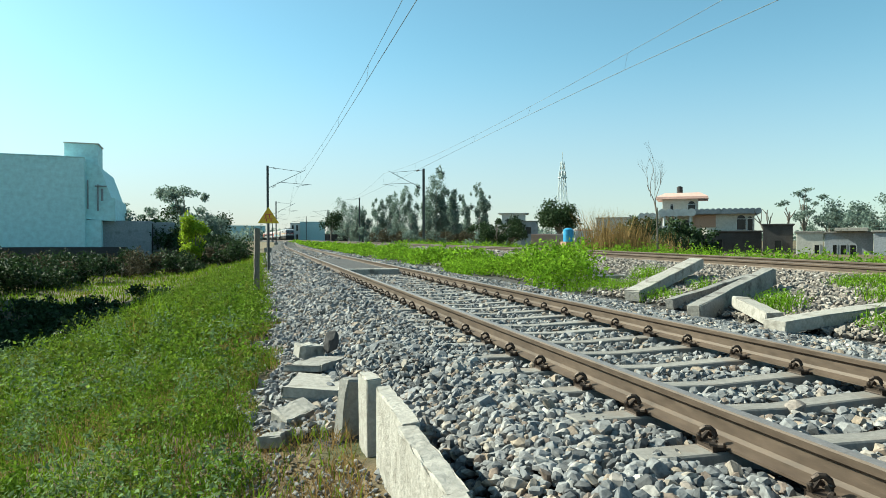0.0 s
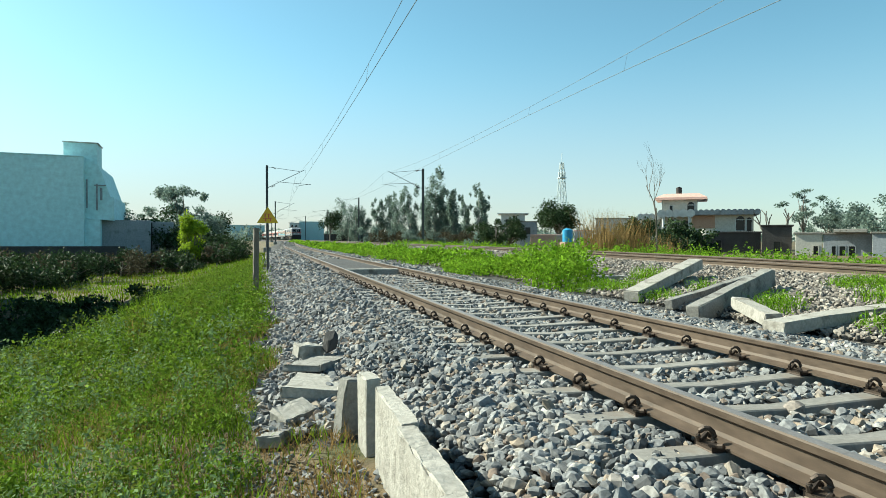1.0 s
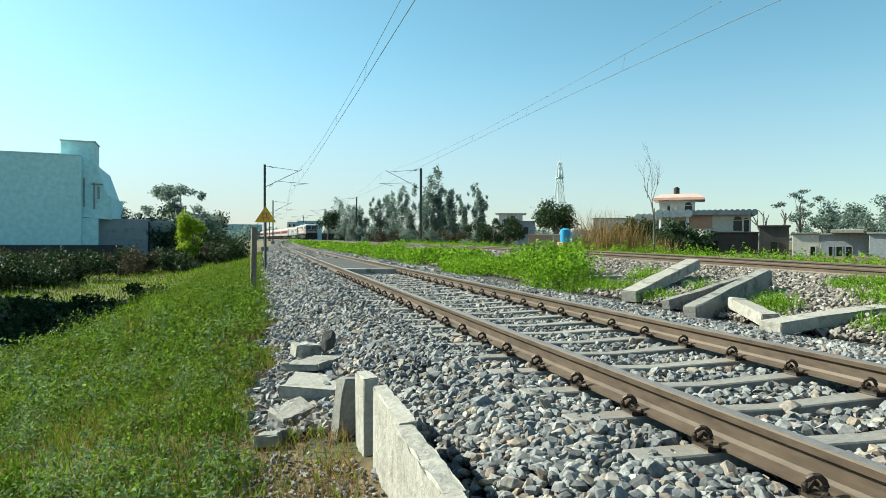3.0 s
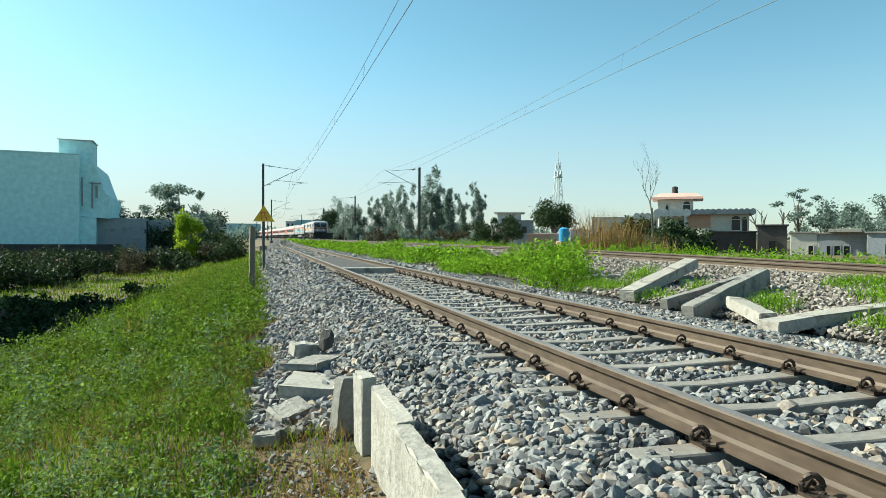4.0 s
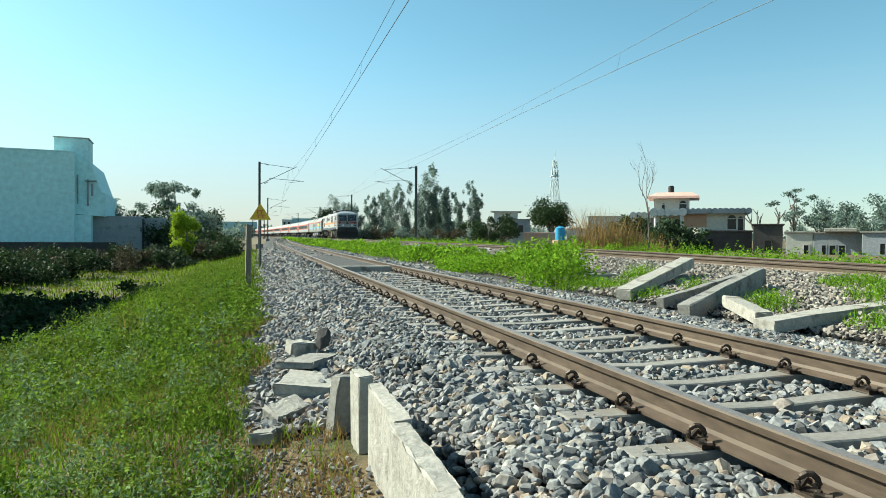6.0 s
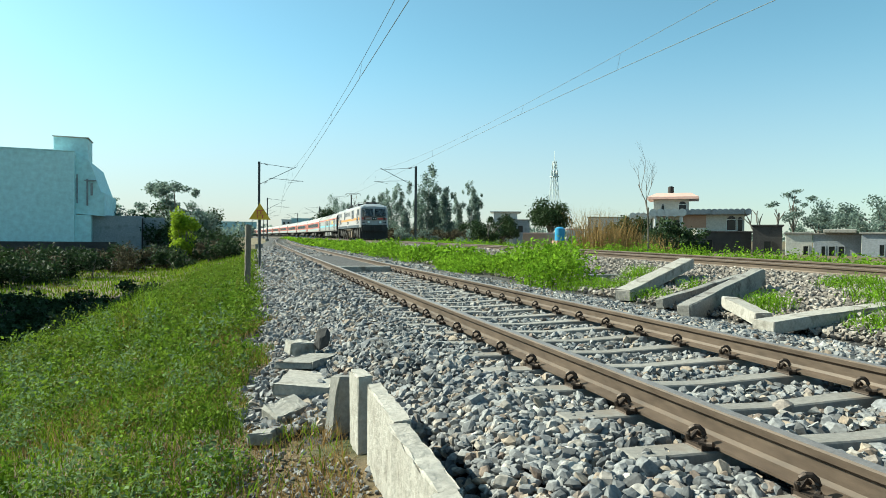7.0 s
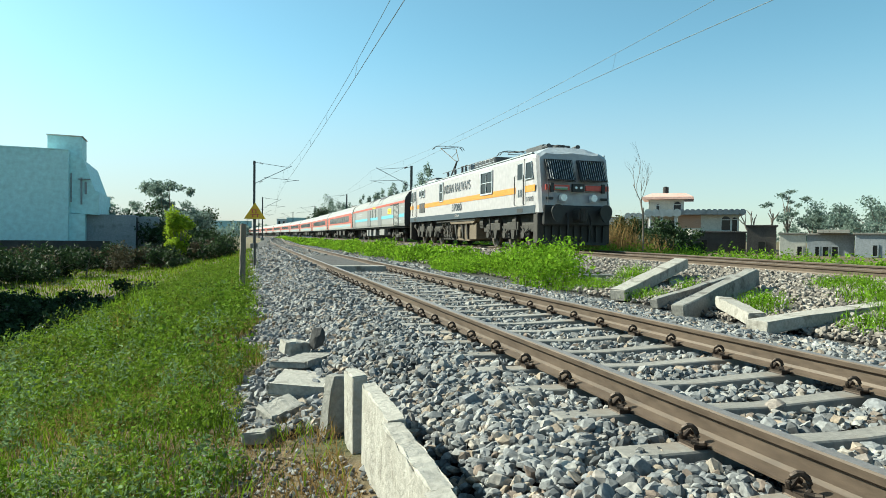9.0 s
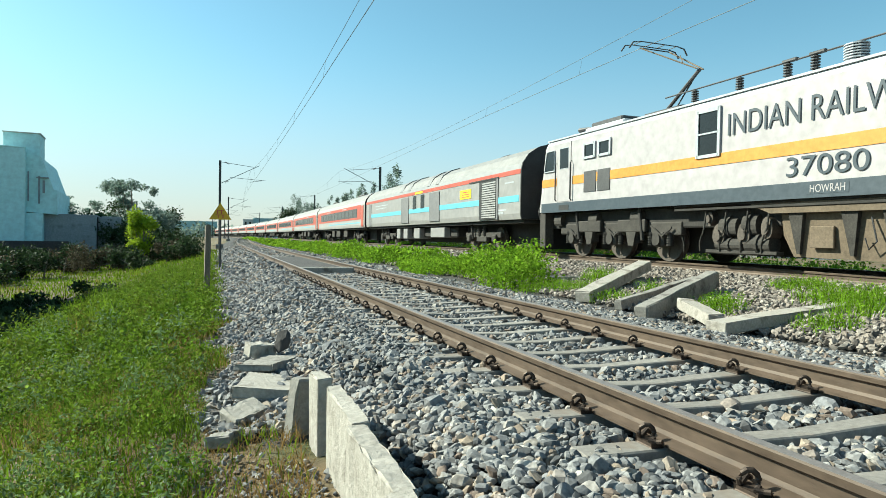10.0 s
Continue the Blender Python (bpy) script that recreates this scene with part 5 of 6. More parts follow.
def white_factory():
    # long rendered hall with a sloped end, small roof tower, lower annexe
    root = thing("factory_building", "tall white rendered hall with a small roof tower", "building", pose(-16.75, 68.0, -1.2, 0, 0, 6))
    bm = bmesh.new()
    H = 10.05
    pr = [(-45, 0), (0, 0), (0, H), (-45, H)]
    a = [bm.verts.new((x, 0, z)) for x, z in pr]
    b = [bm.verts.new((x, 16, z)) for x, z in pr]
    bm.faces.new(a)
    bm.faces.new(b[::-1])
    for k in range(4):
        bm.faces.new((a[k], a[(k + 1) % 4], b[(k + 1) % 4], b[k]))
    bmesh.ops.recalc_face_normals(bm, faces=bm.faces)
    part("wall", bm, M_WHITESHADED, root)
    bm = bmesh.new()
    pr = [(0.003, 4.2), (2.5, 4.0), (2.5, 6.3), (2.2, 6.35), (1.2, 9.35), (0.003, H - 0.15)]
    a = [bm.verts.new((x, 1.0, z)) for x, z in pr]
    b = [bm.verts.new((x, 13.0, z)) for x, z in pr]
    bm.faces.new(a)
    bm.faces.new(b[::-1])
    for k in range(6):
        bm.faces.new((a[k], a[(k + 1) % 6], b[(k + 1) % 6], b[k]))
    bmesh.ops.recalc_face_normals(bm, faces=bm.faces)
    part("sloped_wing", bm, M_WHITESHADED, root)
    part("base_block", rbox(0.003, 1.35, 0.6, 12, 0, 4.1), M_WHITESHADED, root)
    part("roof_tower", rbox(-1.9, 1.0, 1.5, 5.0, H - 0.6, H + 1.55, 0.02), M_WHITESHADED, root)
    part("tower_cap", rbox(-2.0, 1.1, 1.4, 5.1, H + 1.553, H + 1.65, 0.02), M_CREAM, root)
    part("coping", rbox(-45, 0.05, -0.06, 0.25, H + 0.003, H + 0.12, 0.02), M_WHITESHADED, root)
    for x0, x1, z0, zz in ((0.1, 0.22, 5.2, 8.0), (0.95, 1.1, 5.0, 7.6), (1.3, 1.5, 6.0, 7.2)):
        part("pipe", rbox(x0, x1, 0.9, 1.0, z0, zz), M_GREYWALL, root)
    part("canopy_slab", rbox(0.8, 1.8, 0.75, 1.0, 7.4, 7.5), M_GREYWALL, root)
    wall = thing("boundary_wall", "low near-black wall below the white hall", "wall", pose(-15.9, 66.6, -1.6, 0, 0, 6))
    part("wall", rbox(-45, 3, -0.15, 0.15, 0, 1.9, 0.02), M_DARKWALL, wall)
    an = thing("annexe", "low grey rendered annexe beside the white hall", "building", pose(-15.6, 70.0, -1.2, 0, 0, 6))
    part("wall", rbox(0, 4.4, 0, 6, 0, 4.1, 0.02), M_GREYWALL, an)
    part("wall", rbox(4.5, 6.5, 1.0, 6, 0, 4.0, 0.02), M_GREYWALL, an)
    # solid near-black block put between the walls as the gap's shade
    part("recess", rbox(4.4, 4.5, 0.5, 2.0, 0, 3.9), M_DARKWALL, an)


white_factory()


def house():
    hx, hy, hr, hw = facing(1135, 1349, 84)
    root = thing("house", "cream two-storey house with a pink-roofed stair tower", "house", pose(hx, hy, 0, 0, 0, hr))

    def at(share):
        return share * hw
    part("ground_floor", rbox(at(0.17), at(0.95), 0.2, 9, -0.7, 2.0, 0.02), M_GREYWALL, root)
    part("upper_floor", rbox(at(0.435), at(0.94), 0.3, 9, 2.0, 4.1, 0.02), M_CREAM, root)
    part("brick_wall", rbox(at(0.44), at(0.63), 0.22, 0.3, 2.5, 4.05), M_BRICK, root, "bare brick infill wall")
    part("floor_slab", rbox(at(0.6), at(0.86), -0.8, 0.3, 1.85, 2.0, 0.02), M_CREAM, root)
    part("roof_slab", rbox(at(0.445), at(0.985), -0.6, 9.2, 4.103, 4.42, 0.03), M_GREYWALL, root)
    for k in range(12):
        part("parapet_scallop", disc(bmesh.new(), (at(0.47) + k * at(0.495) / 11, -0.62, 4.42), (0, 1, 0), 0.36, 0.12, 14), M_GREYWALL, root)
    part("balcony", rbox(at(0.16), at(0.45), -0.7, 6, 3.9, 4.12, 0.03), M_WHITEPLAIN, root)
    for k in range(5):
        part("parapet_scallop", disc(bmesh.new(), (at(0.185) + k * at(0.245) / 4, -0.68, 4.32), (0, 1, 0), 0.5, 0.14, 16), M_WHITEPLAIN, root)
    part("terrace", rbox(at(-0.02), at(0.158), 0.2, 6, 3.6, 3.8, 0.03), M_WHITEPLAIN, root)
    for k in range(4):
        part("parapet_scallop", disc(bmesh.new(), (at(0.0) + k * at(0.145) / 3, 0.22, 3.98), (0, 1, 0), 0.42, 0.12, 16), M_WHITEPLAIN, root)
    part("side_wall", rbox(at(0.0), at(0.16), 0.8, 6, -0.7, 3.597, 0.02), M_CREAM, root)
    for x in (0.20, 0.30, 0.42):
        part("column", disc(bmesh.new(), (at(x), -0.45, 1.6), (0, 0, 1), 0.17, 4.6, 12), M_WHITEPLAIN, root)
    part("porch_wall", rbox(at(0.17), at(0.432), 0.9, 2.0, 2.0, 3.9), M_CREAM, root)
    part("porch_door", rbox(at(0.35), at(0.41), 0.82, 0.9, 2.0, 3.4, 0.01), M_WINDOW, root)
    # stair tower turned so that two faces show
    part("stair_tower", rbox(at(0.18), at(0.485), 0.6, 5.2, 4.12, 6.05, 0.02), M_CREAM, root)
    bm = prism_loft(bmesh.new(), [[(at(0.125), -0.1, 6.053), (at(0.57), -0.1, 6.053), (at(0.57), 5.9, 6.053), (at(0.125), 5.9, 6.053)],
                                  [(at(0.13), 0.0, 6.35), (at(0.565), 0.0, 6.35), (at(0.565), 5.8, 6.35), (at(0.13), 5.8, 6.35)],
                                  [(at(0.2), 0.9, 6.85), (at(0.5), 0.9, 6.85), (at(0.5), 4.9, 6.85), (at(0.2), 4.9, 6.85)]])
    part("tower_roof", bm, M_PINK, root, "pink painted sloping roof")
    part("water_tank", disc(bmesh.new(), (at(0.325), 2.2, 7.25), (0, 0, 1), 0.36, 0.9, 16), M_DARKWALL, root)
    part("tank_lid", disc(bmesh.new(), (at(0.325), 2.2, 7.73), (0, 0, 1), 0.2, 0.1, 12), M_DARKWALL, root)
    for a, b, z0, zz, y in ((0.80, 0.87, 2.2, 3.45, 0.28), (0.885, 0.925, 2.1, 3.5, 0.28), (0.40, 0.46, 4.4, 5.35, 0.58), (0.25, 0.275, 4.6, 5.3, 0.58)):
        window_in(root, at(a), at(b), y, z0, zz, frame_mat=M_WHITEPLAIN)
        part("window_arch", disc(bmesh.new(), (at((a + b) / 2), y + 0.01, zz), (0, 1, 0), at(b - a) / 2, 0.06, 16), M_WINDOW, root)


def low_building(label, x, y, z, rz, w, d, h, wall, wins=(), slab=None, roof_over=0.2):
    root = thing("low_building", label, "building", pose(x, y, z, 0, 0, rz))
    part("wall", rbox(0, w, 0, d, 0, h, 0.02), wall, root)
    part("roof", rbox(-roof_over, w + roof_over, -roof_over, d + roof_over, h + 0.003, h + 0.15, 0.02), slab or M_CONC, root)
    for x0, x1, z0, zz in wins:
        window_in(root, x0, x1, -0.001, z0, zz, frame_mat=wall)
    return root


def far_dir(px_x, dist):
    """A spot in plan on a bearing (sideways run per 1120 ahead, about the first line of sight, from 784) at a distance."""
    a = math.radians(15.67) + math.atan((px_x - 784) / 1120)
    return dist * math.sin(a), dist * math.cos(a)


def facing(b0, b1, dist):
    """Corner, turn and width of a front that faces the line between two bearings."""
    x0, y0 = far_dir(b0, dist)
    x1, y1 = far_dir(b1, dist)
    return x0, y0, math.degrees(math.atan2(y1 - y0, x1 - x0)), math.hypot(x1 - x0, y1 - y0)


def front(label, b0, b1, dist, z, h, d, wall, wins=(), slab=None, over=0.15):
    x, y, rz, w = facing(b0, b1, dist)
    ws = [(a * w, b * w, c, e) for a, b, c, e in wins]
    return low_building(label, x, y, z, rz, w, d, h, wall, ws, slab, over)


house()
front("near-black flat-roofed shed beside the house", 1255, 1348, 70, -0.7, 2.45, 4, M_DARKWALL, ((0.12, 0.25, 0.3, 1.7),), M_DARKWALL)
front("dark brick shed with a flat roof", 1350, 1403, 68, -0.7, 3.05, 5, M_DARKWALL, ((0.4, 0.62, 0.1, 1.6),), M_DARKWALL)
front("pale yellow plastered outbuilding with an arched door", 1409, 1457, 66, -0.7, 2.3, 5, M_CREAM, ((0.68, 0.85, 0.0, 1.2),))
front("grey rendered row building with dark doorways", 1459, 1545, 66, -0.7, 2.25, 6, M_GREYWALL, ((0.18, 0.26, 0.3, 1.2), (0.34, 0.46, 0.0, 1.2), (0.54, 0.66, 0.0, 1.2)), M_CONC)
rx, ry, rt, rw = facing(1477, 1537, 64.5)
slab = part("roof_slab", rbox(0, rw, 0, 3.0, 0, 0.3, 0.03), M_CONCPALE)
slab.matrix_basis = pose(rx, ry, 1.71, 0, 0, rt)
tagged(slab, "pale concrete slab laid on the grey building's roof", "slab")
rx, ry, rt, rw = facing(1252, 1281, 66.5)
vat = part("water_tank", disc(disc(disc(bmesh.new(), (0, 0, 0.35), (0, 0, 1), rw / 2, 0.5, 24), (0, 0, 0.66), (0, 0, 1), rw * 0.4, 0.12, 24), (0, 0, 0.05), (0, 0, 1), rw * 0.44, 0.1, 24), M_CREAM)
vat.matrix_basis = pose(rx, ry, 1.35)
tagged(vat, "squat cream plastic water tank on a dark shed stand", "water tank")
stand = part("tank_stand", rbox(-0.7, 0.7, -0.5, 0.5, -0.8, 1.35, 0.02), M_DARKWALL)
stand.matrix_basis = pose(rx, ry, 0)
tagged(stand, "dark brick pier under a cream water tank", "pier")
front("long grey wall building far beyond the track", 1546, 1720, 64, -0.7, 2.3, 6, M_GREYWALL, ((0.2, 0.25, 0.5, 1.4), (0.6, 0.65, 0.5, 1.4)))
front("low peach brick wall enclosure", 940, 1015, 78, -0.2, 1.75, 4, M_BRICK, (), M_PINK, 0.02)
front("small pale shed beside the blue tank", 1018, 1048, 80, -0.2, 2.3, 4, M_WHITEPLAIN, (), M_PINK, 0.1)
front("distant white house behind trees", 888, 930, 120, -0.3, 6.2, 6, M_WHITEPLAIN, ((0.2, 0.4, 3.8, 5.2), (0.6, 0.8, 3.8, 5.2)), M_WHITEPLAIN, 0.7)
front("distant grey house behind trees", 922, 952, 116, -0.3, 4.6, 6, M_GREYWALL, ((0.3, 0.6, 2.4, 3.6),))
front("distant white cottage row", 1055, 1160, 110, 0.0, 4.6, 6, M_WHITEPLAIN, ((0.1, 0.2, 1.2, 3), (0.4, 0.5, 1.2, 3), (0.7, 0.8, 1.2, 3)))
front("pale teal warehouse beside the line", 531, 575, 240, 0.0, 7.6, 12, M_TEALWALL, (), M_TEALWALL)
front("white house front by the distant line", 514, 531, 236, 0.0, 7.0, 10, M_WHITEPLAIN, ((0.15, 0.35, 1, 3), (0.6, 0.8, 1, 3), (0.15, 0.35, 4.3, 6.3), (0.6, 0.8, 4.3, 6.3)), M_WHITEPLAIN)
front("low dark wall with sheds by the distant line", 575, 690, 200, 0.2, 2.4, 5, M_DARKWALL, (), M_DARKWALL)
front("long pale distant shed behind the fields", 385, 470, 330, 0.0, 8.0, 12, M_TEALWALL, (), M_TEALWALL)

tank = thing("water_tank", "bright blue plastic water tank on a wall", "water tank", pose(*far_dir(1006, 77), -0.15))
part("barrel", tube(bmesh.new(), [(0, 0, 0.9), (0, 0, 2.35)], 0.62, 20), M_BLUETANK, tank, smooth=False)
part("lid", tube(bmesh.new(), [(0, 0, 2.35), (0, 0, 2.55)], 0.58, 20, 0.25), M_BLUETANK, tank)
part("stand", rbox(-0.7, 0.7, -0.7, 0.7, 0, 0.9), M_BRICK, tank)


def tower(x, y, h):
    root = thing("lattice_tower", "tall distant steel lattice radio tower", "tower", pose(x, y, 0))
    n = 9
    for sx in (-1, 1):
        for sy in (-1, 1):
            part("leg", tube(bmesh.new(), [(sx * 2.2, sy * 2.2, 0), (sx * 0.5, sy * 0.5, h)], 0.16, 5), M_TOWER, root)
    bm = bmesh.new()
    for k in range(n):
        a, b = k / n, (k + 1) / n
        ra, rb = 2.2 - 1.7 * a, 2.2 - 1.7 * b
        for (p, q) in (((-1, -1), (1, -1)), ((1, -1), (1, 1)), ((1, 1), (-1, 1)), ((-1, 1), (-1, -1))):
            tube(bm, [(p[0] * ra, p[1] * ra, h * a), (q[0] * rb, q[1] * rb, h * b)], 0.08, 4)
            tube(bm, [(q[0] * ra, q[1] * ra, h * a), (p[0] * rb, p[1] * rb, h * b)], 0.08, 4)
    part("bracing", bm, M_TOWER, root)
    part("platform", rbox(-1.3, 1.3, -1.3, 1.3, h * 0.80, h * 0.81), M_TOWER, root)
    for k in range(6):
        a = k * math.pi / 3
        part("antenna", rbox(math.cos(a) * 1.2 - 0.2, math.cos(a) * 1.2 + 0.2, math.sin(a) * 1.2 - 0.2, math.sin(a) * 1.2 + 0.2, h * 0.8, h * 0.88), M_TOWER, root)
    part("spire", tube(bmesh.new(), [(0, 0, h), (0, 0, h * 1.12)], 0.1, 5), M_TOWER, root)


tower(*far_dir(995, 240), 30.0)

# ---- trees ----


def crown_points(n, blobs, edge=0.55):
    """Points spread through lumps (centre, radii), thicker toward the outside."""
    out = []
    vol = np.array([b[1][0] * b[1][1] * b[1][2] for b in blobs]) ** (2 / 3)
    for (c, r), k in zip(blobs, (n * vol / vol.sum()).astype(int)):
        d = rng.normal(size=(k, 3))
        d /= np.linalg.norm(d, axis=1)[:, None]
        rad = rng.uniform(0.05, 1.0, k) ** 0.45 * rng.uniform(0.75, 1.25, k)
        rad *= 1 + 0.22 * np.sin(d[:, 0] * 5 + c[0]) * np.cos(d[:, 2] * 6 + c[2])
        out.append(np.array(c) + d * rad[:, None] * np.array(r))
    return np.concatenate(out)


def tree(name, label, x, y, h, crown, trunk_r, leafmat, leaf, n, bark=None, seed=0, limbs=5, category="tree", z=None):
    """crown: lumps as (dx, dy, height share, rx, ry, rz) with metres for the offsets and radii."""
    rs = np.random.default_rng(seed)
    zb = float(ground(x, y)) - 0.1 if z is None else z
    root = thing(name, label, category, pose(x, y, zb))
    bm = bmesh.new()
    top = Vector((rs.uniform(-0.3, 0.3), rs.uniform(-0.3, 0.3), h * 0.72))
    tube(bm, [(0, 0, 0), (top.x * 0.3, top.y * 0.4, h * 0.25), (top.x * 0.8, top.y * 0.7, h * 0.5), top], trunk_r, 8, trunk_r * 0.35)
    for c in crown[:max(limbs, 1) * 2]:
        s = rs.uniform(0.35, 0.6)
        a = Vector((top.x * s, top.y * s, h * s * 0.72))
        b = Vector((c[0], c[1], h * c[2]))
        mid = (a + b) / 2 + Vector((rs.uniform(-0.2, 0.2), rs.uniform(-0.2, 0.2), 0.1 * h * 0.3))
        tube(bm, [a, mid, b], trunk_r * 0.45, 6, trunk_r * 0.12)
    part("trunk", bm, bark or M_BARK, root)
    blobs = [((c[0], c[1], h * c[2]), (c[3], c[4], c[5])) for c in crown]
    cr = np_mesh("crown", *leaves(crown_points(n, blobs), leaf, 0.25, 0.55), leafmat)
    cr.parent = root
    return root


def lumps(rs, n, w, zlo, zhi, r0, r1, zr=0.9):
    return [(rs.uniform(-w, w), rs.uniform(-w, w), rs.uniform(zlo, zhi), *(rs.uniform(r0, r1) * np.array([1, 1, zr]))) for _ in range(n)]


def bare_tree(label, x, y, h, r, seed, depth=4, spread=0.5, bark=None, z=None):
    rs = random.Random(seed)
    root = thing("bare_tree", label, "tree", pose(x, y, float(ground(x, y)) - 0.1 if z is None else z))
    bm = bmesh.new()

    def grow(p, d, length, rad, lev):
        q = p + d * length
        m = p + d * length * 0.5 + Vector((rs.uniform(-1, 1), rs.uniform(-1, 1), 0)) * length * 0.06
        tube(bm, [p, m, q], rad, 5 if lev > 1 else 4, rad * 0.6, cap=False)
        if lev == 0:
            return
        for _ in range(rs.choice((2, 3))):
            a = Vector((rs.uniform(-1, 1), rs.uniform(-1, 1), rs.uniform(-0.2, 0.6))).normalized()
            grow(p + d * length * rs.uniform(0.55, 1.0), (d + a * spread).normalized(), length * rs.uniform(0.5, 0.75), rad * 0.55, lev - 1)

    grow(Vector((0, 0, 0)), Vector((rs.uniform(-0.05, 0.05), 0, 1)).normalized(), h * 0.45, r, depth)
    part("trunk", bm, bark or M_BARK, root)
    return root


def plant_trees():
    rs = np.random.default_rng(3)
    # tall narrow eucalyptus row beyond the far track
    for px, dist, h, w in ((668, 150, 11.0, 1.6), (690, 150, 12.0, 2.0), (707, 140, 11.5, 2.0), (727, 138, 13.0, 1.9), (770, 112, 14.0, 1.9), (785, 112, 10.5, 1.7), (803, 110, 9.8, 1.5),
                           (757, 116, 10.0, 1.3), (826, 150, 12.5, 1.5), (848, 150, 14.8, 1.7), (860, 152, 13.0, 1.5), (605, 200, 13.5, 3.0), (590, 205, 10, 2.2), (630, 190, 11.0, 2.2), (645, 190, 10.0, 2.0), (618, 196, 11.0, 2.6)):
        x, y = far_dir(px, dist)
        cr = [(rs.uniform(-w, w) * 0.8, rs.uniform(-w, w) * 0.8, 0.16 + 0.8 * k / 19, *(np.array([1, 1, 1.7]) * w * rs.uniform(0.28, 0.62) * (1.15 - 0.5 * k / 19))) for k in range(20)]
        tree("eucalyptus_tree", "tall grey-green eucalyptus with drooping foliage beyond the tracks", x, y, h, cr, 0.22, M_LEAFHAZE, 0.17, 5200, M_PALEBARK, seed=int(px))
    x, y = far_dir(585, 150)
    tree("round_tree", "small dark spreading tree beside the distant line", x, y, 7.0, lumps(rs, 9, 1.9, 0.5, 0.95, 0.9, 1.4), 0.2, M_LEAFDARK, 0.18, 2600, seed=4)
    x, y = far_dir(990, 95)
    tree("mango_tree", "dense dark green round-headed tree by the houses", x, y, 7.3, lumps(rs, 12, 2.2, 0.45, 0.88, 1.2, 1.9, 0.8), 0.3, M_LEAFDARK, 0.17, 7000, seed=5)
    for px, dist, h, w, n in ((880, 80, 4.2, 2.0, 2600), (905, 84, 3.6, 2.2, 2600), (858, 84, 3.4, 1.8, 1800)):
        x, y = far_dir(px, dist)
        tree("dark_shrub_tree", "low dark spreading tree in front of a white house", x, y, h, lumps(rs, 10, w, 0.3, 0.95, 0.5, 1.0), 0.12, M_LEAFDARK, 0.14, n, seed=int(px))
    # scrub belt under the eucalyptus
    for k in range(26):
        px = 655 + k * 10 + rs.uniform(-4, 4)
        x, y = far_dir(px, 92 + rs.uniform(0, 12))
        tree("scrub_bush", "brownish dry scrub bush beyond the far track", x, y, 2.6, lumps(rs, 6, 1.2, 0.2, 0.9, 0.5, 0.9), 0.05, M_SCRUB if k % 3 else M_LEAFHAZE, 0.13, 900, seed=k, category="bush")
    # right side
    bare_tree("tall leafless sapling with a pale trunk beside the far track", *far_dir(1163, 33), 6.4, 0.055, 12, 5, 0.45, M_BARK)
    x, y = far_dir(1425, 85)
    tree("sparse_tree", "open-crowned sparse tree behind the sheds", x, y, 7.6, lumps(rs, 16, 2.0, 0.5, 0.98, 0.3, 0.75, 0.6), 0.15, M_LEAFHAZE, 0.13, 1500, seed=8)
    bare_tree("pollarded dark tree trunk behind the sheds", *far_dir(1360, 80), 6.5, 0.22, 21, 2, 0.5)
    bare_tree("pollarded dark tree trunk behind the sheds", *far_dir(1393, 80), 6.2, 0.22, 22, 2, 0.6)
    for px, dist, h, w in ((1470, 88, 4.6, 2.6), (1500, 90, 4.9, 2.8), (1530, 86, 5.6, 2.4), (1560, 80, 4.8, 2.4), (1590, 76, 5.5, 2.4), (1630, 70, 4.6, 2.4)):
        x, y = far_dir(px, dist)
        tree("garden_tree", "grey-green bushy tree behind low buildings", x, y, h, lumps(rs, 14, w, 0.35, 0.95, 0.5, 1.2), 0.14, M_LEAFHAZE, 0.15, 2400, seed=int(px))
    for px, dist, h, w in ((1130, 44, 2.6, 1.1), (1150, 42, 2.9, 1.0), (1175, 43, 2.7, 1.1), (1205, 44, 2.4, 1.1), (1235, 44, 2.2, 1.1), (1110, 46, 2.4, 1.0), (1188, 40, 2.0, 1.0)):
        x, y = far_dir(px, dist)
        tree("garden_bush", "dark leafy bush in front of the house", x, y, h, lumps(rs, 9, w, 0.25, 0.95, 0.35, 0.7), 0.05, M_LEAFDARK, 0.11, 1500, seed=int(px), category="bush")
    # left side
    x, y = far_dir(325, 92)
    tree("spreading_tree", "wide sparse grey-green tree above dark scrub", x, y, 9.5, lumps(rs, 22, 3.2, 0.55, 0.98, 0.5, 1.2, 0.7), 0.28, M_LEAFHAZE, 0.17, 4200, seed=31)
    x, y = far_dir(243, 96)
    tree("sparse_tree", "thin tree with haze-paled leaves beside the annexe", x, y, 7.6, lumps(rs, 12, 2.2, 0.5, 0.98, 0.3, 0.8, 0.7), 0.15, M_LEAFHAZE, 0.15, 1500, seed=32)
    x, y = far_dir(347, 56)
    tree("yellowgreen_tree", "bright yellow-green young tree at the field edge", x, y, 4.6, lumps(rs, 14, 0.8, 0.3, 0.95, 0.4, 0.75), 0.1, M_LEAFYEL, 0.11, 5000, seed=33)
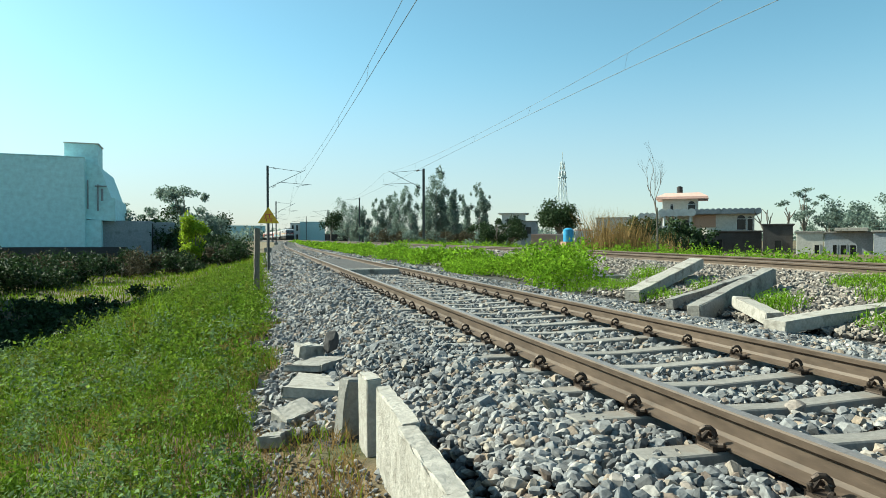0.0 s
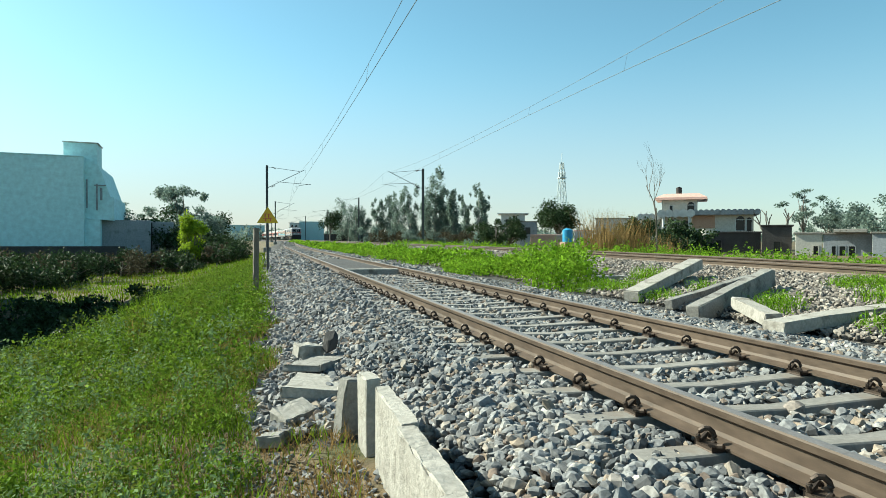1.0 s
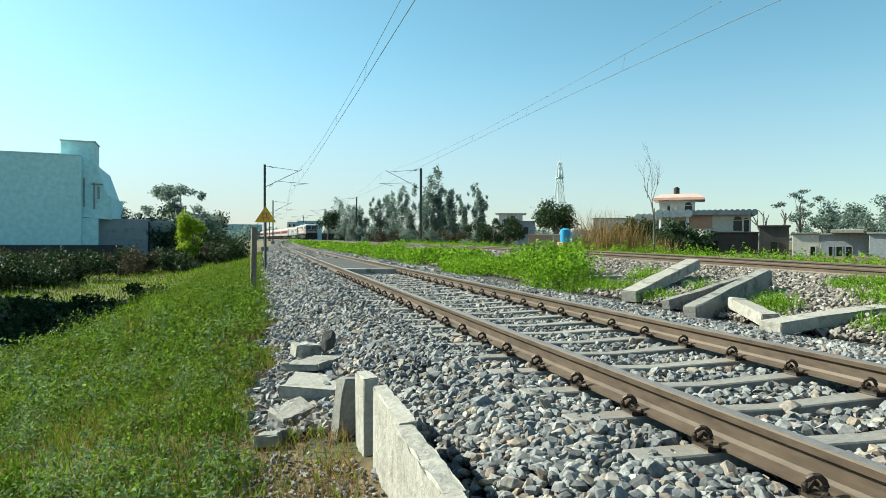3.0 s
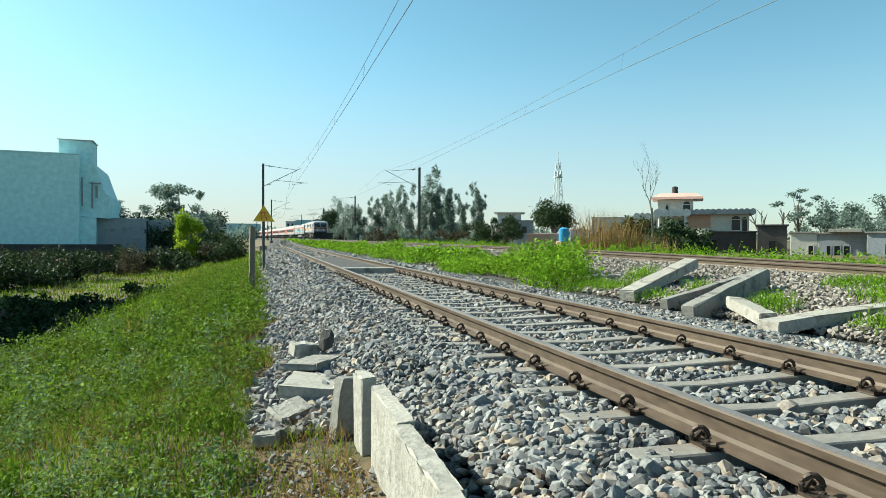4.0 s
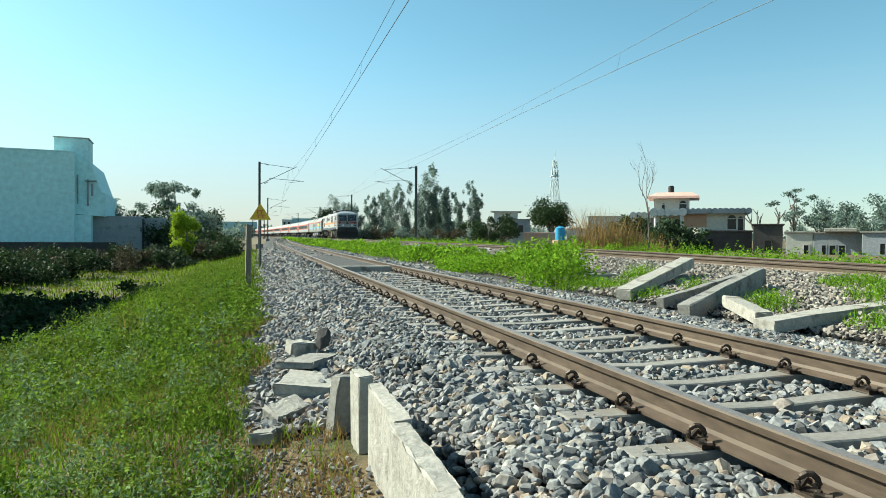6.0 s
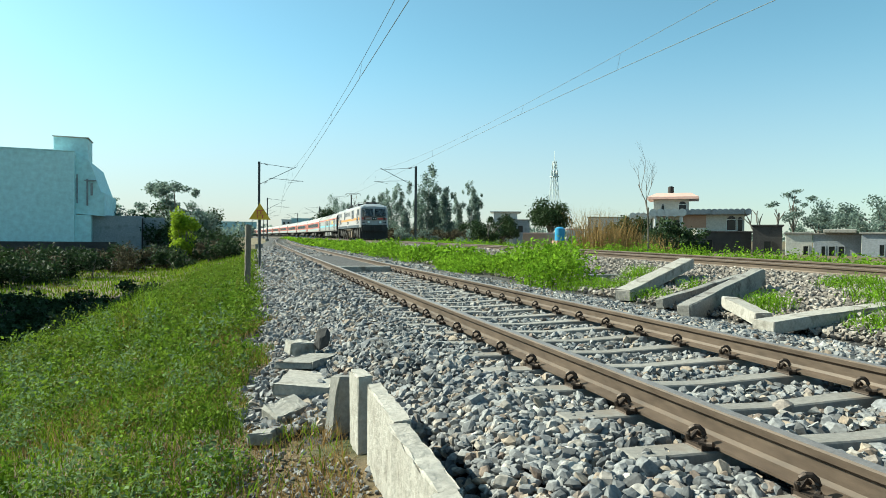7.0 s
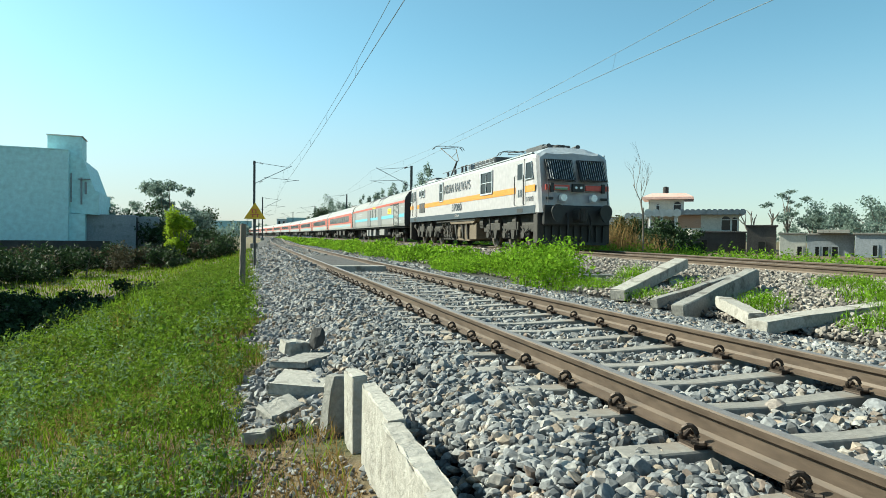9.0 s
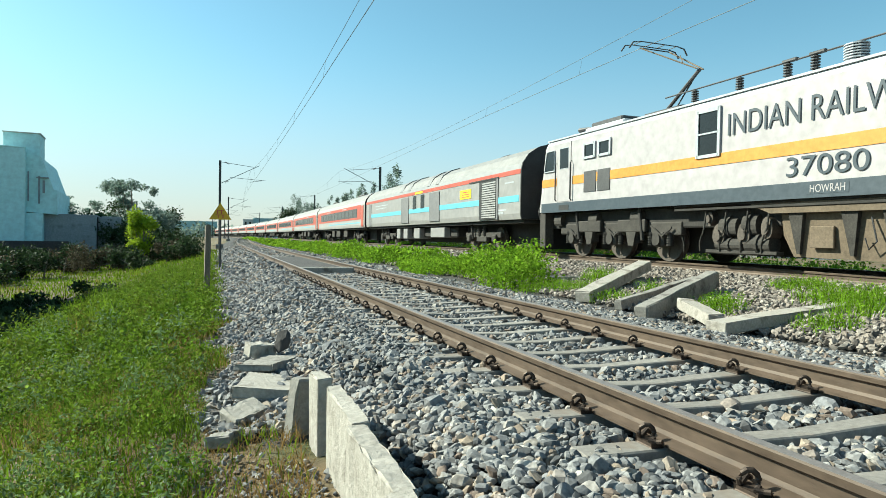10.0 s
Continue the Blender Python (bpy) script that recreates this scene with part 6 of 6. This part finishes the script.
    for px, dist, h, w in ((270, 82, 6.0, 2.6), (300, 80, 5.8, 2.8), (335, 84, 6.2, 2.6), (372, 88, 6.4, 1.6), (382, 92, 5.8, 1.8), (290, 74, 4.0, 2.2), (250, 76, 4.4, 2.0), (325, 70, 3.4, 2.0), (372, 76, 3.4, 2.0)):
        x, y = far_dir(px, dist)
        # the tallest take the leaf colour with haze put into it
        tree("dark_tree", "dense dark tree in the hedge beyond the field", x, y, h, lumps(rs, 12, w, 0.25, 0.95, 0.8, 1.5), 0.2, M_LEAFHAZE if h > 5.9 else M_LEAFDARK, 0.17, 2800, seed=int(px))
    for k in range(36):
        px = -60 + k * 14 + rs.uniform(-6, 6)
        dist = 44 + rs.uniform(-6, 12) + (8 if px > 250 else 0)
        x, y = far_dir(px, dist)
        tree("scrub_bush", "dark thorny scrub bush along the field edge", x, y, rs.uniform(1.1, 2.2), lumps(rs, 6, 1.4, 0.2, 0.9, 0.4, 0.9), 0.05, M_SCRUB if k % 4 == 0 else M_LEAFDARK, 0.11, 1300, seed=100 + k, category="bush")
    # unseen trees added left of the view to throw shade over the field
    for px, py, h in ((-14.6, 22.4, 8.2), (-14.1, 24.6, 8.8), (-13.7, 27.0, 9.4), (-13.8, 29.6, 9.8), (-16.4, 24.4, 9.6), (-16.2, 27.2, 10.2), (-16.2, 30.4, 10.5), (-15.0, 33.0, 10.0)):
        tree("shade_tree", "unseen dense tree added to cast shade on the low field", px, py, h, lumps(rs, 18, 1.1, 0.2, 0.95, 0.9, 1.25), 0.25, M_LEAFDARK, 0.28, 16000, seed=int(h * 10))
    # dark bushes added to stand for the deep shade in the hollow
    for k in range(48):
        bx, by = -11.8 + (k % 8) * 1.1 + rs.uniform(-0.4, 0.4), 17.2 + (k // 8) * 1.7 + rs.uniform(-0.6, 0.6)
        tree("hollow_bush", "dark low bush added to stand for shade in the field hollow", bx, by, rs.uniform(0.7, 1.15), lumps(rs, 7, 0.8, 0.15, 0.85, 0.3, 0.55, 0.7), 0.03, M_LEAFDARK, 0.09, 1400, seed=300 + k, category="bush")
    # a far belt of woods along the horizon
    pts = []
    for k in range(260):
        a = rs.uniform(-0.75, 1.25)
        d = rs.uniform(300, 420)
        hh = rs.uniform(3, 8)
        pts.append(((d * math.sin(a), d * math.cos(a), hh * 0.5), (rs.uniform(4, 9), rs.uniform(4, 9), hh * 0.55)))
    # haze comes only from the paled leaf colour
    tagged(np_mesh("far_woods", *leaves(crown_points(24000, pts), 0.9, 0.2, 0.6), M_LEAFHAZE), "distant belt of trees along the horizon, haze put into their colour", "woods", kind="stuff")


plant_trees()

# ---- grass and weeds ----


def on_ground(p, up=0.0):
    u, v = p[:, 0] - c1(p[:, 1]), p[:, 0] - c2(p[:, 1])
    z = ground(p[:, 0], p[:, 1])
    z = np.where((u > B1U[0]) & (u < B1U[-1]), np.maximum(z, top1(u, p[:, 1])), z)
    z = np.where((v > B2U[0]) & (v < B2U[-1]), np.maximum(z, top2(v, p[:, 1])), z)
    return np.stack([p[:, 0], p[:, 1], z + up], 1)


def patch(p, s, cut, ph=0.0):
    v = np.sin(p[:, 0] * s + ph + 1.7 * np.sin(p[:, 1] * s * 0.7)) + np.sin(p[:, 1] * s * 1.1 - ph + 1.3 * np.sin(p[:, 0] * s * 0.6))
    return p[v > cut]


def plant_grass():
    def left(p, edge=0.05):
        u = p[:, 0] - (c1(p[:, 1]) - 2.97)
        e = edge + 0.15 * np.sin(p[:, 1] * 2.1) + 0.1 * np.sin(p[:, 1] * 5.3)
        ok = (u < np.where(p[:, 1] < 4.2, 0.50, e)) & (p[:, 0] > -0.62 * p[:, 1] - 1.0 - 4.0 * (p[:, 1] < 1.6))
        ok &= ~((p[:, 1] > 4.2) & (p[:, 1] < 6.6) & (u > -0.08))
        return p[ok]
    def thinned(p):
        # a trodden, dry patch by the kerb wall
        d = np.clip((p[:, 0] + 0.55 + 0.25 * np.sin(p[:, 1] * 3.1)) / 0.45, 0, 1) * np.clip((4.6 - p[:, 1]) / 0.6, 0, 1)
        return p[rng.uniform(size=len(p)) > 0.86 * d]

    n1 = thinned(left(scatter(-4.5, 0.55, 1.6, 8.0, 0.028)))
    n2 = left(scatter(-9, 0.3, 8.0, 20.0, 0.07))
    n3 = left(scatter(-24, 0.3, 20.0, 60.0, 0.2))
    n0 = left(scatter(-4.5, 0.4, -6.0, 1.6, 0.09))
    vt = [blades(on_ground(n0), 0.12, 0.007, 0.8), blades(on_ground(n1), 0.10, 0.0042, 0.9), blades(on_ground(n2), 0.17, 0.007, 0.8), blades(on_ground(n3), 0.24, 0.022, 0.7)]
    tagged(np_mesh("grass", *joined(*vt), M_GRASS), "bright green uneven grass on the bank", "grass", kind="stuff")
    d1 = patch(left(scatter(-5.0, 0.55, 1.6, 10.0, 0.04)), 1.3, -0.5)
    d2 = scatter(-0.9, 0.52, 1.5, 4.5, 0.026)
    d2 = patch(d2, 2.1, -1.0, 0.6)
    d3 = patch(left(scatter(-9.0, -0.6, 10.0, 22.0, 0.11)), 0.8, 0.1, 1.0)
    vt = [blades(on_ground(d1), 0.12, 0.0035, 1.1), blades(on_ground(d2), 0.06, 0.0025, 1.8), blades(on_ground(d3), 0.2, 0.007, 0.9)]
    tagged(np_mesh("dry_grass", *joined(*vt), M_DRY), "straw-brown dry grass tufts among the green", "grass", kind="stuff")

    # broad-leaved weeds: many leaves round short stems
    def weeds(base, h, r, k, size):
        c = np.repeat(base, k, axis=0)
        hk = np.repeat(h * rng.uniform(0.5, 1.4, len(base)), k)
        a = rng.uniform(0, 2 * math.pi, len(c))
        q = rng.uniform(0, 1, len(c))
        off = np.stack([np.cos(a) * r * q, np.sin(a) * r * q, hk * rng.uniform(0.15, 1.0, len(c)) * (1.1 - 0.5 * q)], 1)
        return leaves(c + off, size, 0.45, 0.5)
    w1 = thinned(patch(left(scatter(-4.5, 0.3, 1.8, 7.0, 0.13)), 1.7, -0.75, 2.0))
    w2 = patch(left(scatter(-9, 0.2, 7.0, 18.0, 0.30)), 0.9, -0.4, 1.0)
    w3 = left(scatter(-2.6, -0.1, 6.0, 30.0, 0.24), -0.15)
    vt = [weeds(on_ground(w1), 0.17, 0.09, 34, 0.014), weeds(on_ground(w2), 0.30, 0.18, 28, 0.028), weeds(on_ground(w3), 0.34, 0.18, 26, 0.03)]
    tagged(np_mesh("weeds", *joined(*vt), M_WEED), "leafy green weeds crowding the bank", "weeds", kind="stuff")
    w4 = thinned(patch(left(scatter(-4.0, 0.2, 2.0, 6.5, 0.17)), 1.9, 0.45, 4.0))
    w5 = patch(left(scatter(-6.5, -1, 6.5, 13.0, 0.32)), 1.1, 0.3, 4.0)
    vt = [weeds(on_ground(w4), 0.22, 0.11, 30, 0.016), weeds(on_ground(w5), 0.34, 0.2, 26, 0.03)]
    tagged(np_mesh("pale_weeds", *joined(*vt), M_WEEDPALE), "pale green broad-leaved weeds on the bank", "weeds", kind="stuff")
    # bushier clumps standing out of the sward, with gaps between
    def clumps(n, x0, x1, y0, y1):
        p = np.stack([rng.uniform(x0, x1, n), rng.uniform(y0, y1, n)], 1)
        return thinned(left(p, -0.1))
    vt = [weeds(on_ground(clumps(230, -4.5, 0.2, 1.9, 8.0)), 0.26, 0.17, 120, 0.017), weeds(on_ground(clumps(260, -7.0, -0.1, 8.0, 20.0)), 0.45, 0.34, 120, 0.034)]
    tagged(np_mesh("weeds", *joined(*vt), M_WEED), "bushy green weed clumps on the bank", "weeds", kind="stuff")
    vt = [weeds(on_ground(clumps(70, -4.0, 0.0, 2.0, 7.0)), 0.28, 0.15, 110, 0.018), weeds(on_ground(clumps(60, -6.0, -0.4, 7.0, 14.0)), 0.4, 0.26, 110, 0.03)]
    tagged(np_mesh("pale_weeds", *joined(*vt), M_WEEDPALE), "pale bushy weed clumps among greener grass", "weeds", kind="stuff")
    pb = np.concatenate([patch(scatter(-0.35, 0.55, 1.5, 4.6, 0.05), 2.6, -0.3, 2.2), scatter(0.2, 0.56, 1.6, 3.4, 0.06)])
    tagged(np_mesh("pebbles", *rocks(on_ground(pb, 0.01), 0.017, 1), M_STONE), "scattered grey pebbles in dry grass by the kerb", "pebbles", kind="stuff")
    # tall reeds on the bank
    r1 = np.concatenate([scatter(-4.6, -3.2, 16.0, 19.0, 0.09), scatter(-3.8, -3.0, 18.5, 21.0, 0.10), scatter(-2.0, -1.4, 10.0, 12.0, 0.09)])
    tagged(np_mesh("tall_grass", *blades(on_ground(r1), 0.6, 0.011, 0.6), M_GRASS), "tall reedy grass clump on the bank", "grass", kind="stuff")
    # weed belt between the tracks
    def belt(y0, y1, step):
        p = scatter(5.6, 11.0, y0, y1, step)
        e = c2(p[:, 1])
        u = p[:, 0]
        lo = 5.95 + 0.25 * np.sin(p[:, 1] * 0.9)
        hi = np.minimum(e - 3.0, lo + np.interp(p[:, 1], [11, 16, 24, 60, 160], [1.2, 1.9, 1.9, 2.0, 1.2]))
        return p[(u > lo) & (u < hi)]
    b1 = belt(12.2, 22.0, 0.17)
    b2 = belt(22.0, 60.0, 0.30)
    b3 = belt(60.0, 160.0, 0.7)

    def tall(p):
        return 0.16 + 0.16 * np.sin(p[:, 1] * 0.55) + 0.12 * np.sin(p[:, 0] * 2.1 + p[:, 1] * 1.3)

    def weeds_var(base, hs, r, k, size):
        c = np.repeat(base, k, axis=0)
        hh = np.repeat(np.maximum(hs, 0.15), k)
        a = rng.uniform(0, 2 * math.pi, len(c))
        q = rng.uniform(0, 1, len(c))
        off = np.stack([np.cos(a) * r * q, np.sin(a) * r * q, hh * rng.uniform(0.05, 1.15, len(c)) * (1.1 - 0.4 * q)], 1)
        return leaves(c + off, size, 0.45, 0.5)
    vt = [weeds_var(on_ground(b1, 0.02), tall(b1) + np.interp(b1[:, 1], [12, 16, 19], [0.45, 0.3, 0.12]), 0.16, 26, 0.05), weeds_var(on_ground(b2, 0.02), tall(b2) + 0.14, 0.28, 22, 0.085), weeds_var(on_ground(b3), tall(b3) + 0.12, 0.6, 14, 0.2)]
    g1 = belt(12.0, 30.0, 0.16)
    vt.append(blades(on_ground(g1), 0.34, 0.010, 0.6))
    for cx, cy, r, hh in ((6.9, 7.25, 0.45, 0.28), (7.2, 7.6, 0.35, 0.24), (8.6, 6.5, 0.9, 0.3), (7.0, 5.6, 0.5, 0.2), (7.9, 5.9, 0.5, 0.25), (6.6, 9.6, 0.45, 0.16), (6.9, 11.2, 0.6, 0.18), (6.5, 11.9, 0.7, 0.2), (7.5, 9.6, 0.3, 0.25), (9.4, 8.0, 0.7, 0.2), (8.0, 12.0, 0.5, 0.3)):
        q = scatter(cx - r, cx + r, cy - r, cy + r, 0.045)
        d = np.hypot(q[:, 0] - cx, q[:, 1] - cy) / r
        q = q[d < rng.uniform(0.3, 1.0, len(q))]
        vt.append(blades(on_ground(q), hh, 0.006, 0.9))
        vt.append(weeds_var(on_ground(q[::5]), np.full(len(q[::5]), hh * 0.8), 0.1, 10, 0.022))
    tagged(np_mesh("weeds", *joined(*vt), M_BELT), "dense bright green weeds growing between the two tracks", "weeds", kind="stuff")
    b4 = scatter(13.0, 60.0, 11.0, 75.0, 0.42)
    v = b4[:, 0] - c2(b4[:, 1])
    b4 = b4[(v > 2.9) & (v < 9)]
    vt = [weeds(on_ground(b4), 0.6, 0.36, 40, 0.055)]
    tagged(np_mesh("weeds", *joined(*vt), M_BELT), "green verge weeds beyond the far track", "weeds", kind="stuff")
    # dry reed clump
    x, y = far_dir(1085, 33)
    rp = scatter(x - 1.4, x + 1.4, y - 1.2, y + 1.2, 0.085)
    vt = [blades(on_ground(rp), 2.3, 0.012, 0.45)]
    tagged(np_mesh("dry_reeds", *joined(*vt), M_DRY), "tall straw-coloured dry reed clump beside the far track", "reeds", kind="stuff")
    rp2 = scatter(x - 0.5, x + 3.6, y - 1.0, y + 1.0, 0.11)
    tagged(np_mesh("dry_reeds", *blades(on_ground(rp2), 1.5, 0.012, 0.5), M_DRY), "lower dry reeds by the leafless sapling", "reeds", kind="stuff")


plant_grass()

# ---- small things by the near track ----


def rough_beam(bm, L, w, h, m, n=6, amp=0.012, seed=0):
    """A chipped concrete beam along x."""
    rs = random.Random(seed)
    q = bmesh.ops.create_cube(bm, size=1.0)
    vs = q["verts"]
    for v in vs:
        v.co = Vector((v.co.x * L, v.co.y * w, v.co.z * h))
    es = list({e for v in vs for e in v.link_edges})
    bmesh.ops.bevel(bm, geom=es, offset=min(w, h) * 0.07, segments=2, affect="EDGES")
    long = [e for e in bm.edges if abs((e.verts[0].co - e.verts[1].co).x) > L * 0.6]
    bmesh.ops.subdivide_edges(bm, edges=long, cuts=n)
    for v in bm.verts:
        v.co += Vector((rs.uniform(-amp, amp), rs.uniform(-amp, amp), rs.uniform(-amp, amp)))
    bmesh.ops.transform(bm, matrix=m, verts=bm.verts)
    return bm


def parapet():
    root = thing("parapet_wall", "weathered pale concrete kerb wall in cast sections", "low wall")
    for k, (y0, y1, zt, x0, x1) in enumerate(((0.9, 1.93, 0.15, 0.525, 0.62), (1.935, 2.72, 0.142, 0.55, 0.645), (2.725, 3.46, 0.148, 0.58, 0.665))):
        m = Matrix.Translation(((x0 + x1) / 2, (y0 + y1) / 2, (zt - 0.75) / 2)) @ pose(0, 0, 0, 0, 0, 90)
        part("wall_section", rough_beam(bmesh.new(), y1 - y0, x1 - x0, zt + 0.75, m, 8, 0.006, k), M_CONCPALE, root)
    m = Matrix.Translation((0.597, 3.74, -0.30)) @ pose(0, 0, 0, 0, 2, 92)
    part("end_block", rough_beam(bmesh.new(), 0.26, 0.09, 0.9, m, 3, 0.006, 8), M_CONCPALE, root)


parapet()


def stub_post():
    ob = part("stub_post", rough_beam(bmesh.new(), 0.48, 0.10, 0.14, pose(0, 0, 0.12, 0, -81, 24), 4, 0.008, 3), M_CONC)
    ob.matrix_basis = pose(0.51, 4.05, -0.29)
    tagged(ob, "short leaning concrete stub post beside the kerb wall", "post")


stub_post()
for k, (x, y, z, L, w, h, rx, ry, rz, nm, lab, mt) in enumerate((
        (0.40, 5.25, -0.235, 0.78, 0.42, 0.08, 3, 4, 78, "concrete_slab", "flat broken concrete slab lying at the ballast edge", M_CONCPALE),
        (0.46, 6.0, -0.20, 0.6, 0.36, 0.06, -3, 3, 60, "concrete_slab", "flat broken concrete slab lying at the ballast edge", M_CONC),
        (0.42, 6.5, -0.16, 0.26, 0.20, 0.13, 5, 8, 20, "concrete_block", "squared pale concrete block on the stones", M_CONCPALE),
        (0.20, 4.6, -0.28, 0.26, 0.2, 0.1, 14, -8, 30, "concrete_chunk", "broken pale concrete chunk in the grass edge", M_CONCPALE),
        (0.05, 4.2, -0.33, 0.2, 0.16, 0.08, -10, 8, 70, "concrete_chunk", "broken pale concrete chunk in the grass edge", M_CONC))):
    ob = part(nm, rough_beam(bmesh.new(), L, w, h, Matrix.Identity(4), 4, 0.012, 20 + k), mt)
    ob.matrix_basis = pose(x, y, z, rx, ry, rz)
    tagged(ob, lab, nm.replace("_", " "))


def dark_stone():
    v, f = rocks(np.array([[0.0, 0, 0.0]]), 0.13, 2)
    ob = np_mesh("boulder", v, f, M_DARKWALL)
    ob.matrix_basis = pose(0.63, 6.4, -0.06, 0, 8, 60) @ Matrix.Diagonal((0.72, 0.85, 1.75, 1))
    tagged(ob, "single dark angular rock standing on the ballast", "rock")


dark_stone()


def litter():
    bm = bmesh.new()
    bmesh.ops.create_grid(bm, x_segments=6, y_segments=4, size=0.5)
    rs = random.Random(4)
    for v in bm.verts:
        v.co = Vector((v.co.x * 0.3, v.co.y * 0.14, rs.uniform(0, 0.06)))
    g = bmesh.ops.extrude_face_region(bm, geom=bm.faces[:])
    bmesh.ops.translate(bm, verts=[v for v in g["geom"] if isinstance(v, bmesh.types.BMVert)], vec=(0, 0, 0.004))
    bmesh.ops.recalc_face_normals(bm, faces=bm.faces)
    ob = part("litter", bm, M_CPALE)
    ob.matrix_basis = pose(-0.62, 9.3, float(ground(-0.62, 9.3)) + 0.04, 0, 0, 20)
    tagged(ob, "crumpled pale plastic litter lying in the grass", "litter")


litter()


def line_sign():
    root = thing("whistle_board", "triangular yellow line-side sign on a thin dark pole", "sign", pose(0.12, 26.5, -0.35))
    part("pole", tube(bmesh.new(), [(0, 0, 0), (0.0, 0, 2.55)], 0.045, 8), M_DARKSTEEL, root)
    bm = bmesh.new()
    pr = [(-0.42, 1.98), (0.42, 1.98), (0, 2.64)]
    a = [bm.verts.new((x, -0.06, z)) for x, z in pr]
    b = [bm.verts.new((x, -0.045, z)) for x, z in pr]
    bm.faces.new(a)
    bm.faces.new(b[::-1])
    for k in range(3):
        bm.faces.new((a[k], a[(k + 1) % 3], b[(k + 1) % 3], b[k]))
    bmesh.ops.recalc_face_normals(bm, faces=bm.faces)
    bd = part("board", bm, M_SIGNY, root, "yellow triangular board")
    for x0, x1, z0, zz in ((-0.14, 0.14, 2.33, 2.355), (-0.12, -0.08, 2.2, 2.33), (0.02, 0.06, 2.2, 2.33), (-0.18, 0.18, 2.15, 2.175), (-0.1, -0.06, 2.05, 2.15), (0.08, 0.12, 2.05, 2.15)):
        part("bar", rbox(x0, x1, -0.066, -0.06, z0, zz), M_LRED, bd)


line_sign()
post = part("concrete_post", rough_beam(bmesh.new(), 1.75, 0.15, 0.12, pose(0, 0, 0.8, 0, -89, 8), 8, 0.008, 9), M_WOODPOST)
post.matrix_basis = pose(-0.20, 15.3, -0.45)
tagged(post, "weathered dark upright post in the grass", "post")

for k, (x, y, z, L, w, h, rx, ry, rz, mt, lab) in enumerate((
        (7.40, 10.5, 0.23, 2.9, 0.30, 0.20, 0, -10, 31, M_CONCPALE, "discarded pale concrete sleeper leaning on others"),
        (8.3, 12.6, 0.08, 2.4, 0.28, 0.18, 0, 0, -6, M_CONCPALE, "discarded pale concrete sleeper lying in weeds"),
        (8.1, 10.7, 0.10, 1.2, 0.27, 0.18, 0, -4, 55, M_CONC, "dark grey broken sleeper beneath another"),
        (7.40, 9.2, 0.10, 2.9, 0.13, 0.16, 0, -6, 25, M_CONC, "long grey concrete beam lying on the slope"),
        (7.0, 8.2, 0.13, 2.8, 0.20, 0.28, 0, -9, 27, M_CONC, "deep grey concrete sleeper tilted on its edge"),
        (6.35, 7.05, 0.02, 1.3, 0.22, 0.16, 0, -4, 67, M_CONCPALE, "short broken end of a concrete sleeper"),
        (7.05, 6.25, 0.02, 2.7, 0.30, 0.15, 0, -3, 8, M_CONCPALE, "pale concrete sleeper half hidden in grass"))):
    ob = part("discarded_sleeper", rough_beam(bmesh.new(), L, w, h, Matrix.Identity(4), 6, 0.008, 40 + k), mt)
    ob.matrix_basis = pose(x, y, z, rx, ry, rz)
    tagged(ob, lab, "sleeper", group="discarded sleepers")


# ---- movement ----
FRONT0, SPEED = 21.0 + 9 * 22.7, 22.7


def front_at(t):
    return FRONT0 - SPEED * t


def motions():
    back = 0.0
    times = [k * 0.25 for k in range(41)]
    for ob, length, half, _ in MOVERS:
        rows = []
        for t in times:
            s = front_at(t) + (back + length / 2 - 0.6) * LONG
            a, b = on_two(s - half * LONG), on_two(s + half * LONG)
            d = b - a
            mid = (a + b) / 2
            rows.append((t, pose(mid.x, mid.y, mid.z, math.degrees(math.atan2(d.z, d.y)), 0, -math.degrees(math.atan2(d.x, d.y)))))
        walk(ob, rows)
        back += length
    for w, y, r in SPIN:
        step = 1.0 / FPS
        rows = [(k * step, pose(0, y, r, math.degrees(SPEED * k * step / r))) for k in range(301)]
        walk(w, rows)


motions()
